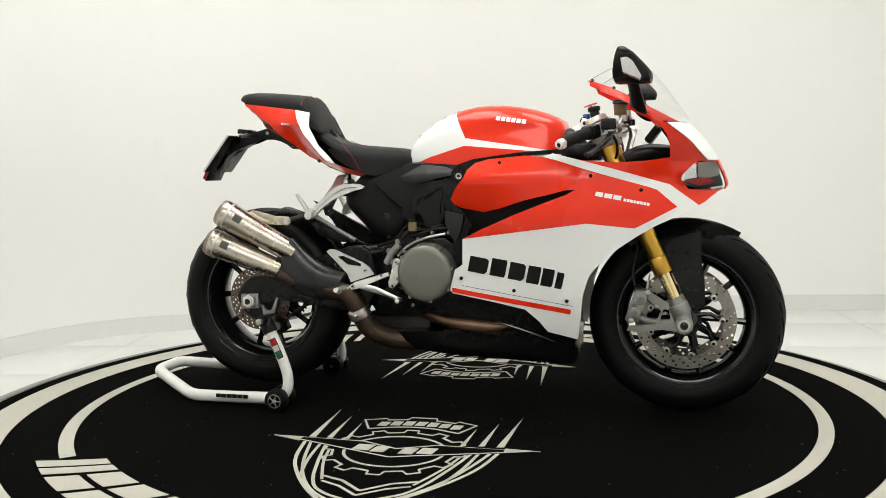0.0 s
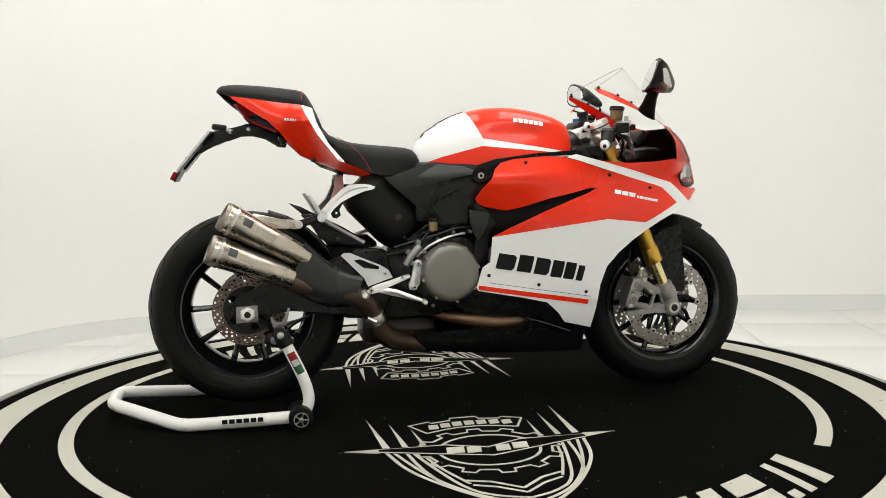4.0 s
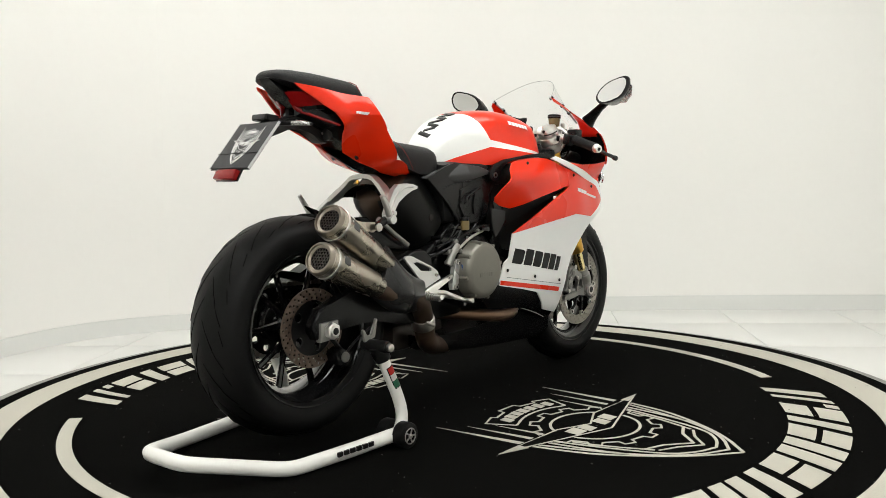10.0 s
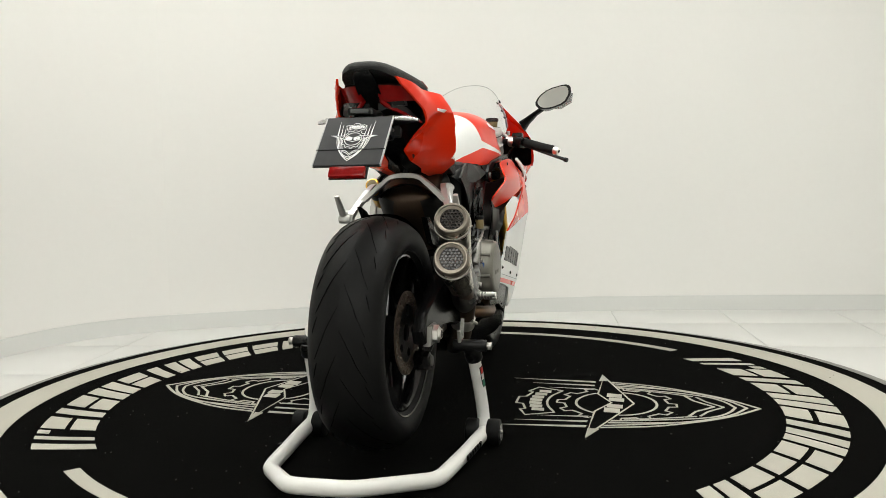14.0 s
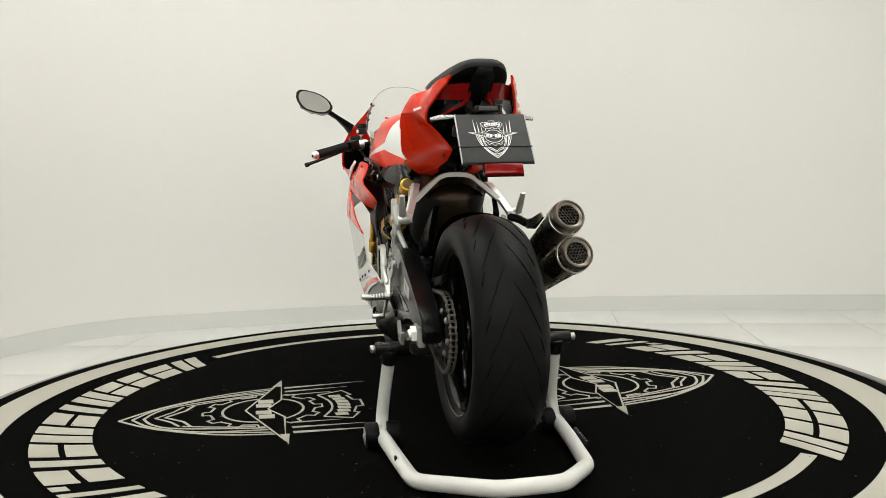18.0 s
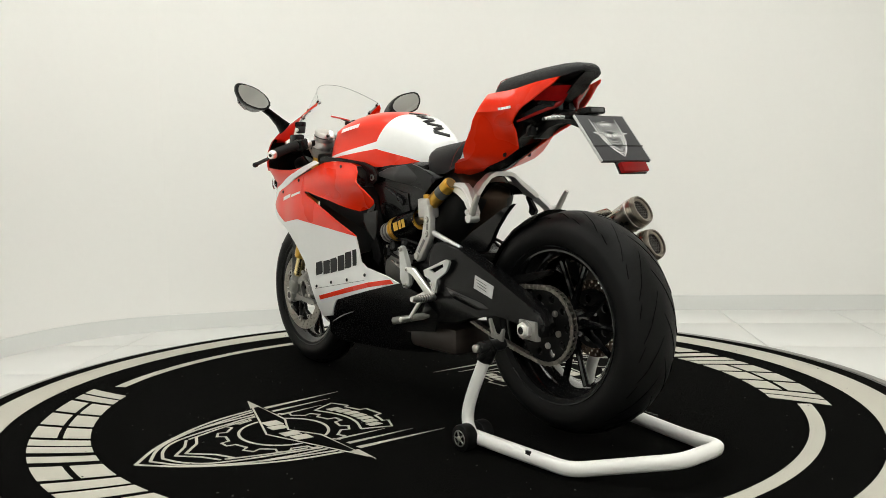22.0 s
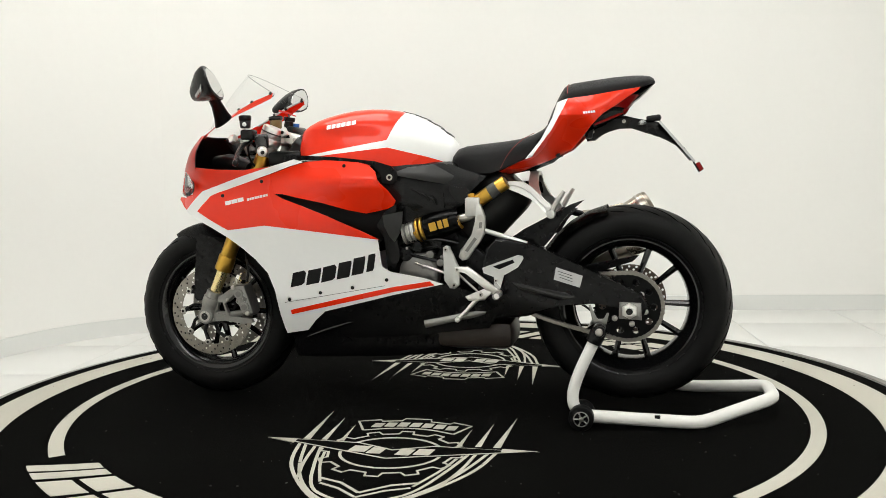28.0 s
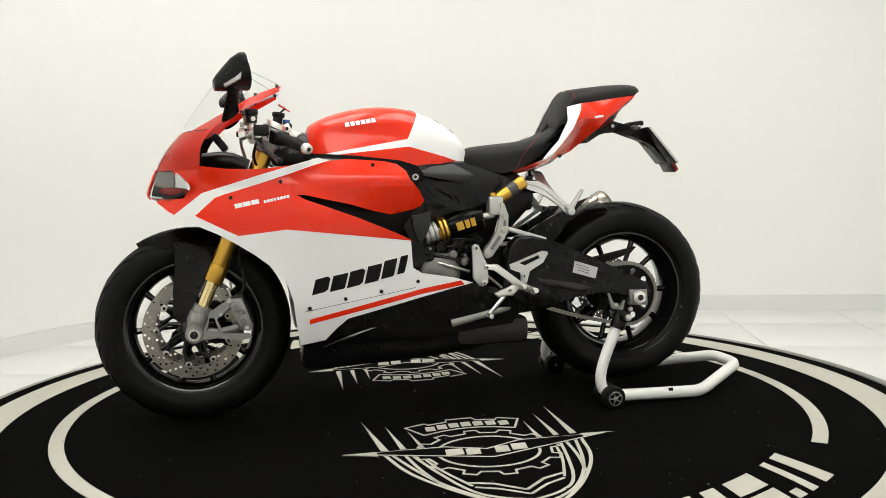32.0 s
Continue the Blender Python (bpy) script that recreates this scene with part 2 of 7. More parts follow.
def loft(rings, caps=True, closed=True):
    bm = bmesh.new()
    vs = [[bm.verts.new(p) for p in r] for r in rings]
    n = len(rings[0])
    for a, b in zip(vs, vs[1:]):
        for i in range(n if closed else n - 1):
            j = (i + 1) % n
            bm.faces.new((a[i], a[j], b[j], b[i]))
    if caps:
        bm.faces.new(vs[0])
        bm.faces.new(vs[-1][::-1])
    return bm


def flat(poly, z0, z1):
    """A low slab: a polygon in x and y between two heights."""
    bm = bmesh.new()
    a = [bm.verts.new((x, y, z0)) for x, y in poly]
    b = [bm.verts.new((x, y, z1)) for x, y in poly]
    bm.faces.new(a[::-1])
    bm.faces.new(b)
    n = len(poly)
    for i in range(n):
        bm.faces.new((a[i], a[(i + 1) % n], b[(i + 1) % n], b[i]))
    return bm


def inside(poly, x, z):
    hit = False
    for (x0, z0), (x1, z1) in zip(poly, poly[1:] + poly[:1]):
        if (z0 > z) != (z1 > z) and x < (x1 - x0) * (z - z0) / (z1 - z0) + x0:
            hit = not hit
    return hit


def paint(bm, poly, index, y_sign=0):
    """Cuts the mesh along a polygon seen from the side and gives what lies inside it another material."""
    for (x0, z0), (x1, z1) in zip(poly, poly[1:] + poly[:1]):
        bmesh.ops.bisect_plane(bm, geom=bm.verts[:] + bm.edges[:] + bm.faces[:], plane_co=(x0, 0, z0), plane_no=(z1 - z0, 0, x0 - x1), dist=1e-5)
    for f in bm.faces:
        c = f.calc_center_median()
        if inside(poly, c.x, c.z) and c.y * y_sign >= 0:
            f.material_index = index
    return bm


def band(r0, r1, a0, a1, z0, z1, n=96):
    """A flat ring or arc round the z axis, angles in degrees."""
    full = abs(a1 - a0) >= 360
    inner, outer = [], []
    for i in range(n + (0 if full else 1)):
        a = radians(a0 + (a1 - a0) * i / n)
        inner.append((r0 * math.cos(a), r0 * math.sin(a)))
        outer.append((r1 * math.cos(a), r1 * math.sin(a)))
    rings = [[(*p, z0) for p in inner], [(*p, z0) for p in outer], [(*p, z1) for p in outer], [(*p, z1) for p in inner]]
    bm = bmesh.new()
    vs = [[bm.verts.new(p) for p in r] for r in rings]
    k = len(inner)
    for q in range(4):
        a, b = vs[q], vs[(q + 1) % 4]
        for i in range(k if full else k - 1):
            j = (i + 1) % k
            bm.faces.new((a[i], a[j], b[j], b[i]))
    if not full:
        bm.faces.new([v[0] for v in vs])
        bm.faces.new([v[-1] for v in vs][::-1])
    return bm


# ---- room ----
FLOOR_Z = -0.035


def wall_line():
    """The line of the back wall on the floor, from its left corner, gently bowed."""
    table = [(-1.80, 1.50), (-1.24, 1.66), (-0.3, 1.87), (0.56, 1.975), (1.46, 1.95), (2.9, 1.78)]
    return [(-1.42 + 4.32 * i / 28, soft_table(table, -1.42 + 4.32 * i / 28)) for i in range(29)]


def standing_wall(name, line, thick, z0, z1, mat):
    """A wall along a line on the floor, thick towards its left."""
    back = []
    for i, (x, y) in enumerate(line):
        x0, y0 = line[max(i - 1, 0)]
        x1, y1 = line[min(i + 1, len(line) - 1)]
        d = math.hypot(x1 - x0, y1 - y0)
        back.append((x - (y1 - y0) / d * thick, y + (x1 - x0) / d * thick))
    bm = loft([[(*p, z0), (*p, z1), (*q, z1), (*q, z0)] for p, q in zip(line, back)])
    return tagged(link(name, bm, mat, 30), kind="structure")


CEIL_Z = 3.1
CORNER = [Vector((-1.95, 1.12)), Vector((-1.83, 1.47)), Vector(wall_line()[0])]
LEFT_LINE = [(-3.35, -5.0), (-2.62, -0.9), (-2.02, 0.95)] + [tuple(CORNER[0].lerp(CORNER[1], t).lerp(CORNER[1].lerp(CORNER[2], t), t)) for t in np.linspace(0, 1, 13)]
tagged(standing_wall("wall_back", wall_line(), 0.15, FLOOR_Z, CEIL_Z, WALL), "white painted wall behind the turntable", "wall")
tagged(standing_wall("wall_left", LEFT_LINE, 0.15, FLOOR_Z, CEIL_Z, WALL), "white painted side wall", "wall")
tagged(standing_wall("wall_right", [(2.9, 1.78), (3.3, -5.0)], 0.15, FLOOR_Z, CEIL_Z, WALL), "white painted side wall", "wall")
tagged(standing_wall("wall_front", [(3.3, -5.0), (-3.35, -5.0)], 0.15, FLOOR_Z, CEIL_Z, DARKWALL), "grey painted wall at the front of the room", "wall")
SKIRT_GAP = 0.012
inner = [(x, y - SKIRT_GAP) for x, y in wall_line()]
standing = standing_wall("baseboard", inner, SKIRT_GAP - 0.002, FLOOR_Z, FLOOR_Z + 0.083, SKIRT)
tagged(standing, "pale tile skirting at the foot of the wall", "skirting")
lefts = [(x + SKIRT_GAP * (1 - i / 15) ** 0.3, y - SKIRT_GAP * (i / 15) ** 0.5) for i, (x, y) in enumerate(LEFT_LINE)]
tagged(standing_wall("baseboard", lefts, SKIRT_GAP - 0.002, FLOOR_Z, FLOOR_Z + 0.083, SKIRT), "pale tile skirting at the foot of the wall", "skirting")
floor = tagged(link("floor", box(-4, 4, -5.6, 2.6, FLOOR_Z - 0.12, FLOOR_Z - 0.006), JOINT, 0), "white tiled showroom floor with fine grey joints", "floor", kind="structure")
ceiling = tagged(link("ceiling", box(-4, 4, -5.6, 2.6, CEIL_Z, CEIL_Z + 0.12), PLASTER, 0), "plain white ceiling", "ceiling", kind="structure")


def floor_tiles():
    """Large square tiles laid at a slant to the wall, with narrow joints; those under the turntable are left out."""
    size, gap = 0.60, 0.003
    bm = box(gap / 2, size - gap / 2, gap / 2, size - gap / 2, -0.006, 0.0, 0.0012)
    first = link("tile", bm, TILE, 30)
    me = first.data
    turn = pose(-1.52, 1.22, FLOOR_Z, 0, 0, -6)
    bpy.data.objects.remove(first)
    for i in range(-4, 9):
        for j in range(-11, 3):
            m = turn @ Matrix.Translation((i * size, j * size, 0))
            c = m @ Vector((size / 2, size / 2, 0))
            if math.hypot(c.x, c.y) < 1.1 or not (-3.6 < c.x < 3.6 and -5.3 < c.y < 2.4):
                continue
            ob = new("tile", me)
            ob.parent = floor
            ob.matrix_basis = m


def ceiling_light(x, y, sx, sy, mat=LAMP):
    lamp = thing("ceiling_light", "large white softbox panel under the ceiling, switched on, out of view", "lamp", "ceiling lights")
    lamp.location = (x, y, CEIL_Z)
    fr = join(box(-sx / 2 - 0.04, sx / 2 + 0.04, -sy / 2 - 0.04, -sy / 2, -0.10, 0), box(-sx / 2 - 0.04, sx / 2 + 0.04, sy / 2, sy / 2 + 0.04, -0.10, 0),
              box(-sx / 2 - 0.04, -sx / 2, -sy / 2, sy / 2, -0.10, 0), box(sx / 2, sx / 2 + 0.04, -sy / 2, sy / 2, -0.10, 0),
              box(-0.03, 0.03, -sy / 2, sy / 2, -0.097, -0.04), box(-sx / 2, sx / 2, -0.03, 0.03, -0.096, -0.045))
    part("frame", fr, GREY, lamp, "dark grey frame with a cross bar", 0)
    part("diffuser", box(-sx / 2, sx / 2, -sy / 2, sy / 2, -0.06, -0.05), mat, lamp, "glowing white diffuser", 0)
    return lamp


ceiling_light(-0.85, -0.1, 1.5, 1.9)
ceiling_light(1.15, -0.1, 1.5, 1.9)
# unseen fill panel added behind the camera to brighten the sides facing it
ceiling_light(0.0, -3.75, 4.2, 1.6, FRONT_FILL)

# ---- turntable and its carpet ----
turntable = thing("turntable", "low round motorised turntable with a grey metal rim", "turntable")
rim_profile = [(0.0, -0.035), (1.570, -0.035), (1.588, -0.030), (1.592, -0.006), (1.588, -0.004), (1.556, -0.003), (1.556, -0.006), (0.0, -0.006)]
disc = bmesh.new()
rings = []
for r, z in rim_profile:
    rings.append([(r * math.cos(2 * math.pi * i / 160), r * math.sin(2 * math.pi * i / 160), z) for i in range(160)] if r else None)
solid = [r for r in rings if r]
part("platform", loft(solid), CAST, turntable, "grey metal disc with a thin rim", 30)

carpet = thing("carpet", "round black carpet with cream rings and emblems on the turntable", "carpet")
pile = loft([[(r * math.cos(2 * math.pi * i / 160), r * math.sin(2 * math.pi * i / 160), z) for i in range(160)]
             for r, z in ((1.551, -0.006), (1.553, -0.003), (1.550, -0.0012), (1.546, -0.0005))])
part("field", pile, PILE, carpet, "short black pile", 30)
INK0, INK1 = -0.0008, 0.0006
part("outer_ring", band(1.374, 1.490, 0, 360, INK0, INK1, 180), CREAM, carpet, "broad cream ring", 0)
part("arc", band(1.174, 1.216, -42.5, 40.0, INK0, INK1), CREAM, carpet, "narrow cream arc", 0)
part("arc", band(1.174, 1.216, 138.2, 222.5, INK0, INK1), CREAM, carpet, "narrow cream arc", 0)


def glyph_slab(w, shape):
    """One slanted block of the round lettering, of one or two plain bars; x along the line, y up."""
    shapes = {
        "wide": [[(.03, 0), (.97, 0), (.97, .45), (.03, .45)], [(.03, .55), (.97, .55), (.97, 1), (.03, 1)]],
        "split": [[(.03, 0), (.44, 0), (.44, 1), (.03, 1)], [(.56, 0), (.97, 0), (.97, 1), (.56, 1)]],
        "bar": [[(.18, 0), (.80, 0), (.80, 1), (.18, 1)]],
        "dot": [[(0, 0), (1, 0), (1, .22), (0, .22)]],
    }[shape]
    return [[(x * w, y) for x, y in s] for s in shapes]


def round_lettering(a_start):
    """Blocks along the ring, their feet outwards."""
    widths = [("split", 6.6), ("wide", 6.6), ("wide", 6.6), ("wide", 6.0), ("split", 7.0), ("bar", 4.6), ("wide", 6.6), ("split", 8.6), ("wide", 6.6), ("bar", 4.6), ("wide", 6.6), ("dot", 1.8), ("bar", 2.6), ("bar", 4.6)]
    total = sum(w for _, w in widths) + 0.9 * (len(widths) - 1)
    k = 85.5 / total
    a = a_start
    for shape, w in widths:
        for poly in glyph_slab(1.0, shape):
            pts = []
            n = len(poly)
            for i in range(n):
                (x0, y0), (x1, y1) = poly[i], poly[(i + 1) % n]
                for s in range(3):
                    x, y = x0 + (x1 - x0) * s / 3, y0 + (y1 - y0) * s / 3
                    ang = radians(a + x * w * k + y * 4.3)
                    r = 1.276 - 0.170 * y
                    pts.append((r * math.cos(ang), r * math.sin(ang)))
            part("lettering_block", flat(pts, INK0, INK1), CREAM, carpet, "", 0)
        a += (w + 0.9) * k


def stroke(pts, w, z0=INK0, z1=INK1, closed=False):
    """A flat line of width w (or a width at each point) through points in x and y."""
    n = len(pts)
    ws = w if isinstance(w, (list, tuple)) else [w] * n
    left, right = [], []
    for i, p in enumerate(pts):
        a = pts[(i - 1) % n] if (i or closed) else p
        b = pts[(i + 1) % n] if (i < n - 1 or closed) else p
        d = math.hypot(b[0] - a[0], b[1] - a[1]) or 1
        nx, ny = -(b[1] - a[1]) / d, (b[0] - a[0]) / d
        left.append((p[0] + nx * ws[i] / 2, p[1] + ny * ws[i] / 2))
        right.append((p[0] - nx * ws[i] / 2, p[1] - ny * ws[i] / 2))
    rings = [[(*l, z0), (*l, z1), (*r, z1), (*r, z0)] for l, r in zip(left, right)]
    if closed:
        rings.append(rings[0])
    bm = loft(rings, caps=not closed)
    return bm


def curve(pts, steps=3):
    for _ in range(steps):
        out = [pts[0]]
        for a, b in zip(pts, pts[1:]):
            out += [(a[0] * .75 + b[0] * .25, a[1] * .75 + b[1] * .25), (a[0] * .25 + b[0] * .75, a[1] * .25 + b[1] * .75)]
        pts = out + [pts[-1]]
    return pts


def emblem():
    """The shield emblem with gear, banner, long star and claw lines; returns its meshes by name. y grows towards the carpet's middle."""
    W = 0.0085
    out = []
    cx, cy = -0.003, -0.592
    ring = [(cx + 0.142 * math.cos(a), cy + 0.130 * math.sin(a)) for a in np.linspace(0, 2 * math.pi, 65)[:-1]]
    out.append(("gear_circle", stroke(ring, W, closed=True)))
    teeth = []
    k = 12
    for i in range(k):
        for f, r in ((-0.24, 0.172), (-0.17, 0.197), (0.17, 0.197), (0.24, 0.172)):
            a = 2 * math.pi * (i + f) / k + math.pi / 2
            teeth.append((cx + r * 1.02 * math.cos(a), cy + r * 0.98 * math.sin(a)))
    out.append(("gear_teeth", stroke(teeth, W * 0.95, closed=True)))
    # long star: a bar with a notch in the middle of both its edges, black inside
    star = [(-0.396, -0.515), (-0.115, -0.523), (-0.004, -0.572), (0.108, -0.523), (0.390, -0.533), (-0.004, -0.655)]
    out.append(("star_field", flat(star[::-1], INK0, INK1 + 0.0006)))
    line = [(-0.372, -0.519), (-0.113, -0.528), (-0.004, -0.577), (0.106, -0.528), (0.366, -0.536), (-0.004, -0.649)]
    out.append(("star_line", stroke(line, W * 0.8, INK0, INK1 + 0.0012, closed=True)))
    for s in (-1, 1):
        out.append(("star_tip", flat([(s * 0.300 - 0.004, -0.517 - 0.006 * (s > 0)), (s * 0.396 - 0.002, -0.515 - 0.016 * (s > 0)), (s * 0.300 - 0.004, -0.551)][::s], INK0, INK1 + 0.0012)))
    for x, w in ((-0.126, 0.050), (-0.070, 0.040), (0.012, 0.040), (0.062, 0.044)):
        y = -0.612 + 0.16 * abs(x + w / 2)
        y -= 0.010
        out.append(("star_block", flat([(x, y), (x + w, y), (x + w + 0.008, y + 0.050), (x + 0.008, y + 0.050)], INK0, INK1 + 0.0018)))
    # banner with three cogs on its upper edge
    ban = [(-0.142, -0.403), (-0.182, -0.315), (-0.117, -0.290), (-0.110, -0.306), (-0.049, -0.291), (-0.044, -0.267), (0.038, -0.267), (0.043, -0.291), (0.106, -0.306), (0.113, -0.290), (0.174, -0.319), (0.135, -0.406)]
    ban += curve([(0.135, -0.406), (0.05, -0.368), (-0.05, -0.367), (-0.142, -0.403)], 2)[1:-1]
    out.append(("banner_line", stroke(ban, W * 0.9, closed=True)))
    for i in range(7):
        x = -0.128 + i * 0.0382
        y = -0.378 + 0.028 * (1 - ((x + 0.014) / 0.14) ** 2)
        out.append(("banner_block", flat([(x, y), (x + 0.030, y + 0.002), (x + 0.034, y + 0.043), (x + 0.004, y + 0.041)], INK0, INK1)))
    # filled claws above the star; from their feet pairs of lines run down to the shield's tip
    for s in (-1, 1):
        for tip, y0, base, w in ((0.299, -0.215, 0.279, 0.021), (0.237, -0.288, 0.226, 0.017), (0.181, -0.352, 0.172, 0.013)):
            out.append(("claw_line", flat([(s * (base - w / 2), -0.512), (s * (base + w / 2), -0.510), (s * tip, y0)][::s], INK0, INK1)))
        for pts, w in (([(0.286, -0.545), (0.256, -0.700), (0.195, -0.822), (0.110, -0.945), (0.0, -1.040)], 0.010),
                       ([(0.268, -0.545), (0.222, -0.722), (0.170, -0.845), (0.098, -0.945), (0.0, -1.000)], 0.009),
                       ([(0.234, -0.548), (0.216, -0.705), (0.186, -0.822)], 0.009), ([(0.216, -0.560), (0.188, -0.690), (0.135, -0.880), (0.07, -0.940), (0.0, -0.965)], 0.009),
                       ([(0.186, -0.620), (0.168, -0.710), (0.120, -0.840)], 0.008)):
            out.append(("shield_line", stroke(curve([(s * x, y) for x, y in pts], 2), w)))
        out.append(("shield_line", stroke([(s * 0.126, -0.815), (s * 0.065, -0.840), (0.0, -0.900)], 0.009)))
        out.append(("shield_line", stroke([(s * 0.116, -0.850), (s * 0.060, -0.878), (0.0, -0.930)], 0.008)))
    return out


def lay_emblems():
    first = []
    for name, bm in emblem():
        ob = part(name, bm, PILE if name == "star_field" else CREAM, carpet, "", 0)
        first.append(ob)
    for ob in first:
        two = new(ob.name.split(".")[0], ob.data)
        two.parent = carpet
        two.matrix_basis = pose(0, 0, 0, 0, 0, 180)


round_lettering(-138.2)
round_lettering(41.8)
lay_emblems()

random.seed(3)
lint = []
for i in range(240):
    a, r = random.uniform(0, 2 * math.pi), 1.5 * math.sqrt(random.random())
    w = random.uniform(0.0012, 0.004)
    q = random.uniform(0, 3.14)
    x, y = r * math.cos(a), r * math.sin(a)
    c, d = w * math.cos(q), w * math.sin(q)
    lint.append(flat([(x - c, y - d), (x + d * 0.4, y - c * 0.4), (x + c, y + d), (x - d * 0.4, y + c * 0.4)], INK0, INK1 + 0.001))
tagged(part("lint", join(*lint), DUST, carpet, "", 0), "pale dust and lint specks", kind="stuff")


# ---- the motorcycle; x forwards, its right side towards -y ----
BIKE = pose(0, 0.015, 0, 0, 0, -1.2)
motorcycle = thing("motorcycle", "red and white sports motorcycle with gold forks on a paddock stand", "motorcycle")
FW, RW = (0.801, 0.296), (-0.632, 0.341)


def holed(outer, holes, y0, y1):
    """A plate in x and z with round holes (x, z, r)."""
    bm = bmesh.new()
    loops = [outer] + [h if isinstance(h[0], tuple) else circle(h[2], h[3], h[0], h[1]) for h in holes]
    edges = []
    for lp in loops:
        vs = [bm.verts.new((x, y0, z)) for x, z in lp]
        edges += [bm.edges.new((vs[i], vs[(i + 1) % len(vs)])) for i in range(len(vs))]
    bmesh.ops.triangle_fill(bm, use_beauty=True, edges=edges, normal=(0, 1, 0))
    ret = bmesh.ops.extrude_face_region(bm, geom=bm.faces[:])
    for g in ret["geom"]:
        if isinstance(g, bmesh.types.BMVert):
            g.co.y = y1
    return bm


def circle(r, n=64, x=0.0, z=0.0):
    return [(x + r * math.cos(2 * math.pi * i / n), z + r * math.sin(2 * math.pi * i / n)) for i in range(n)]


def hex_bolt(p, axis, r=0.006, h=0.005):
    p, axis = Vector(p), Vector(axis)
    return join(rod(p, p + axis * h, r, n=12, bevel=0.001), rod(p + axis * h * 0.6, p + axis * (h + 0.0015), r * 0.5, n=6))


def wheel(cx, cz, r, w, rim_r, rim_w, pairs, spread, cy=0.0):
    """A wheel under the motorcycle: tyre, rim, spokes in pairs, hub."""
    at = Matrix.Translation((cx, cy, cz))
    h = w / 2
    prof = [(rim_r - 0.004, -h * 0.72), (rim_r + 0.010, -h * 0.84), (rim_r + 0.030, -h * 0.97), (r - 0.050, -h), (r - 0.034, -h * 0.93), (r - 0.019, -h * 0.74),
            (r - 0.008, -h * 0.48), (r - 0.002, -h * 0.22)]
    prof = prof + [(r, 0)] + [(a, -b) for a, b in prof[::-1]]
    wh = part("wheel", moved(lathe([(rim_r - 0.002, -rim_w), (rim_r + 0.004, -rim_w), (rim_r + 0.004, -rim_w * 0.86), (rim_r - 0.012, -rim_w * 0.72), (rim_r - 0.020, 0),
                                    (rim_r - 0.012, rim_w * 0.72), (rim_r + 0.004, rim_w * 0.86), (rim_r + 0.004, rim_w), (rim_r - 0.002, rim_w),
                                    (rim_r - 0.022, rim_w * 0.66), (rim_r - 0.030, 0), (rim_r - 0.022, -rim_w * 0.66)], 72), at), GLOSS, motorcycle, "gloss black cast wheel rim")
    part("tyre", moved(lathe(prof, 96), at), RUBBER, wh, "worn black road tyre")
    for s in (-1, 1):
        part("bead_line", moved(lathe([(rim_r + 0.012, s * h * 0.875), (rim_r + 0.016, s * h * 0.90), (rim_r + 0.015, s * h * 0.915), (rim_r + 0.011, s * h * 0.89)], 72), at), SATIN, wh)
    part("hub", moved(lathe([(0.020, -0.055), (0.040, -0.055), (0.046, -0.03), (0.046, 0.03), (0.040, 0.055), (0.020, 0.055)], 32), at), GLOSS, wh)
    for i in range(pairs):
        a = 2 * math.pi * i / pairs + 0.30
        for d in (-1, 1):
            a0, a1 = a + d * 0.20, a + d * spread
            p0 = Vector((0.034 * math.cos(a0), 0.018 * d, 0.034 * math.sin(a0)))
            p1 = Vector(((rim_r - 0.022) * math.cos(a1), 0.012 * d, (rim_r - 0.022) * math.sin(a1)))
            part("spoke", moved(tube([p0, p0.lerp(p1, 0.5), p1], [0.013, 0.0085, 0.0105], 8), at), GLOSS, wh)
    return wh


def tread_groove_strips(wh, cx, cz, r, w, n, cy=0.0):
    """Near-black strips on the crown paint the shade of slanted sipes, mirrored each side."""
    h = w / 2

    def crown(y):
        return lerp_table([(0.0, r), (0.22, r - 0.002), (0.48, r - 0.008), (0.74, r - 0.019)], abs(y) / h) - 0.0004
    bms = []
    for i in range(n):
        for s in (-1, 1):
            a0 = 2 * math.pi * (i + (0.5 if s > 0 else 0)) / n
            for (f0, y0, f1, y1, wd) in ((0.0, 0.05, 0.62, 0.42, 0.0065), (0.55, 0.36, 1.10, 0.66, 0.0060), (0.20, 0.62, 0.55, 0.74, 0.0050)):
                rows = []
                for k in range(7):
                    t = k / 6
                    a = a0 + (f0 + (f1 - f0) * t) * 2 * math.pi / n
                    y = s * h * (y0 + (y1 - y0) * t)
                    wk = wd * math.sin(math.pi * (0.12 + 0.76 * t))
                    da = wk / r
                    q = crown(y) + 0.0012
                    rows.append([(q * math.cos(a - da), y - s * wk * 0.6, q * math.sin(a - da)), (q * math.cos(a + da), y + s * wk * 0.6, q * math.sin(a + da)),
                                 ((q - 0.004) * math.cos(a + da), y + s * wk * 0.6, (q - 0.004) * math.sin(a + da)), ((q - 0.004) * math.cos(a - da), y - s * wk * 0.6, (q - 0.004) * math.sin(a - da))])
                bms.append(loft(rows))
    part("tread_groove", moved(join(*bms), Matrix.Translation((cx, cy, cz))), TREAD_SHADE, wh, "near-black strips painting the shade in slanted tread grooves")


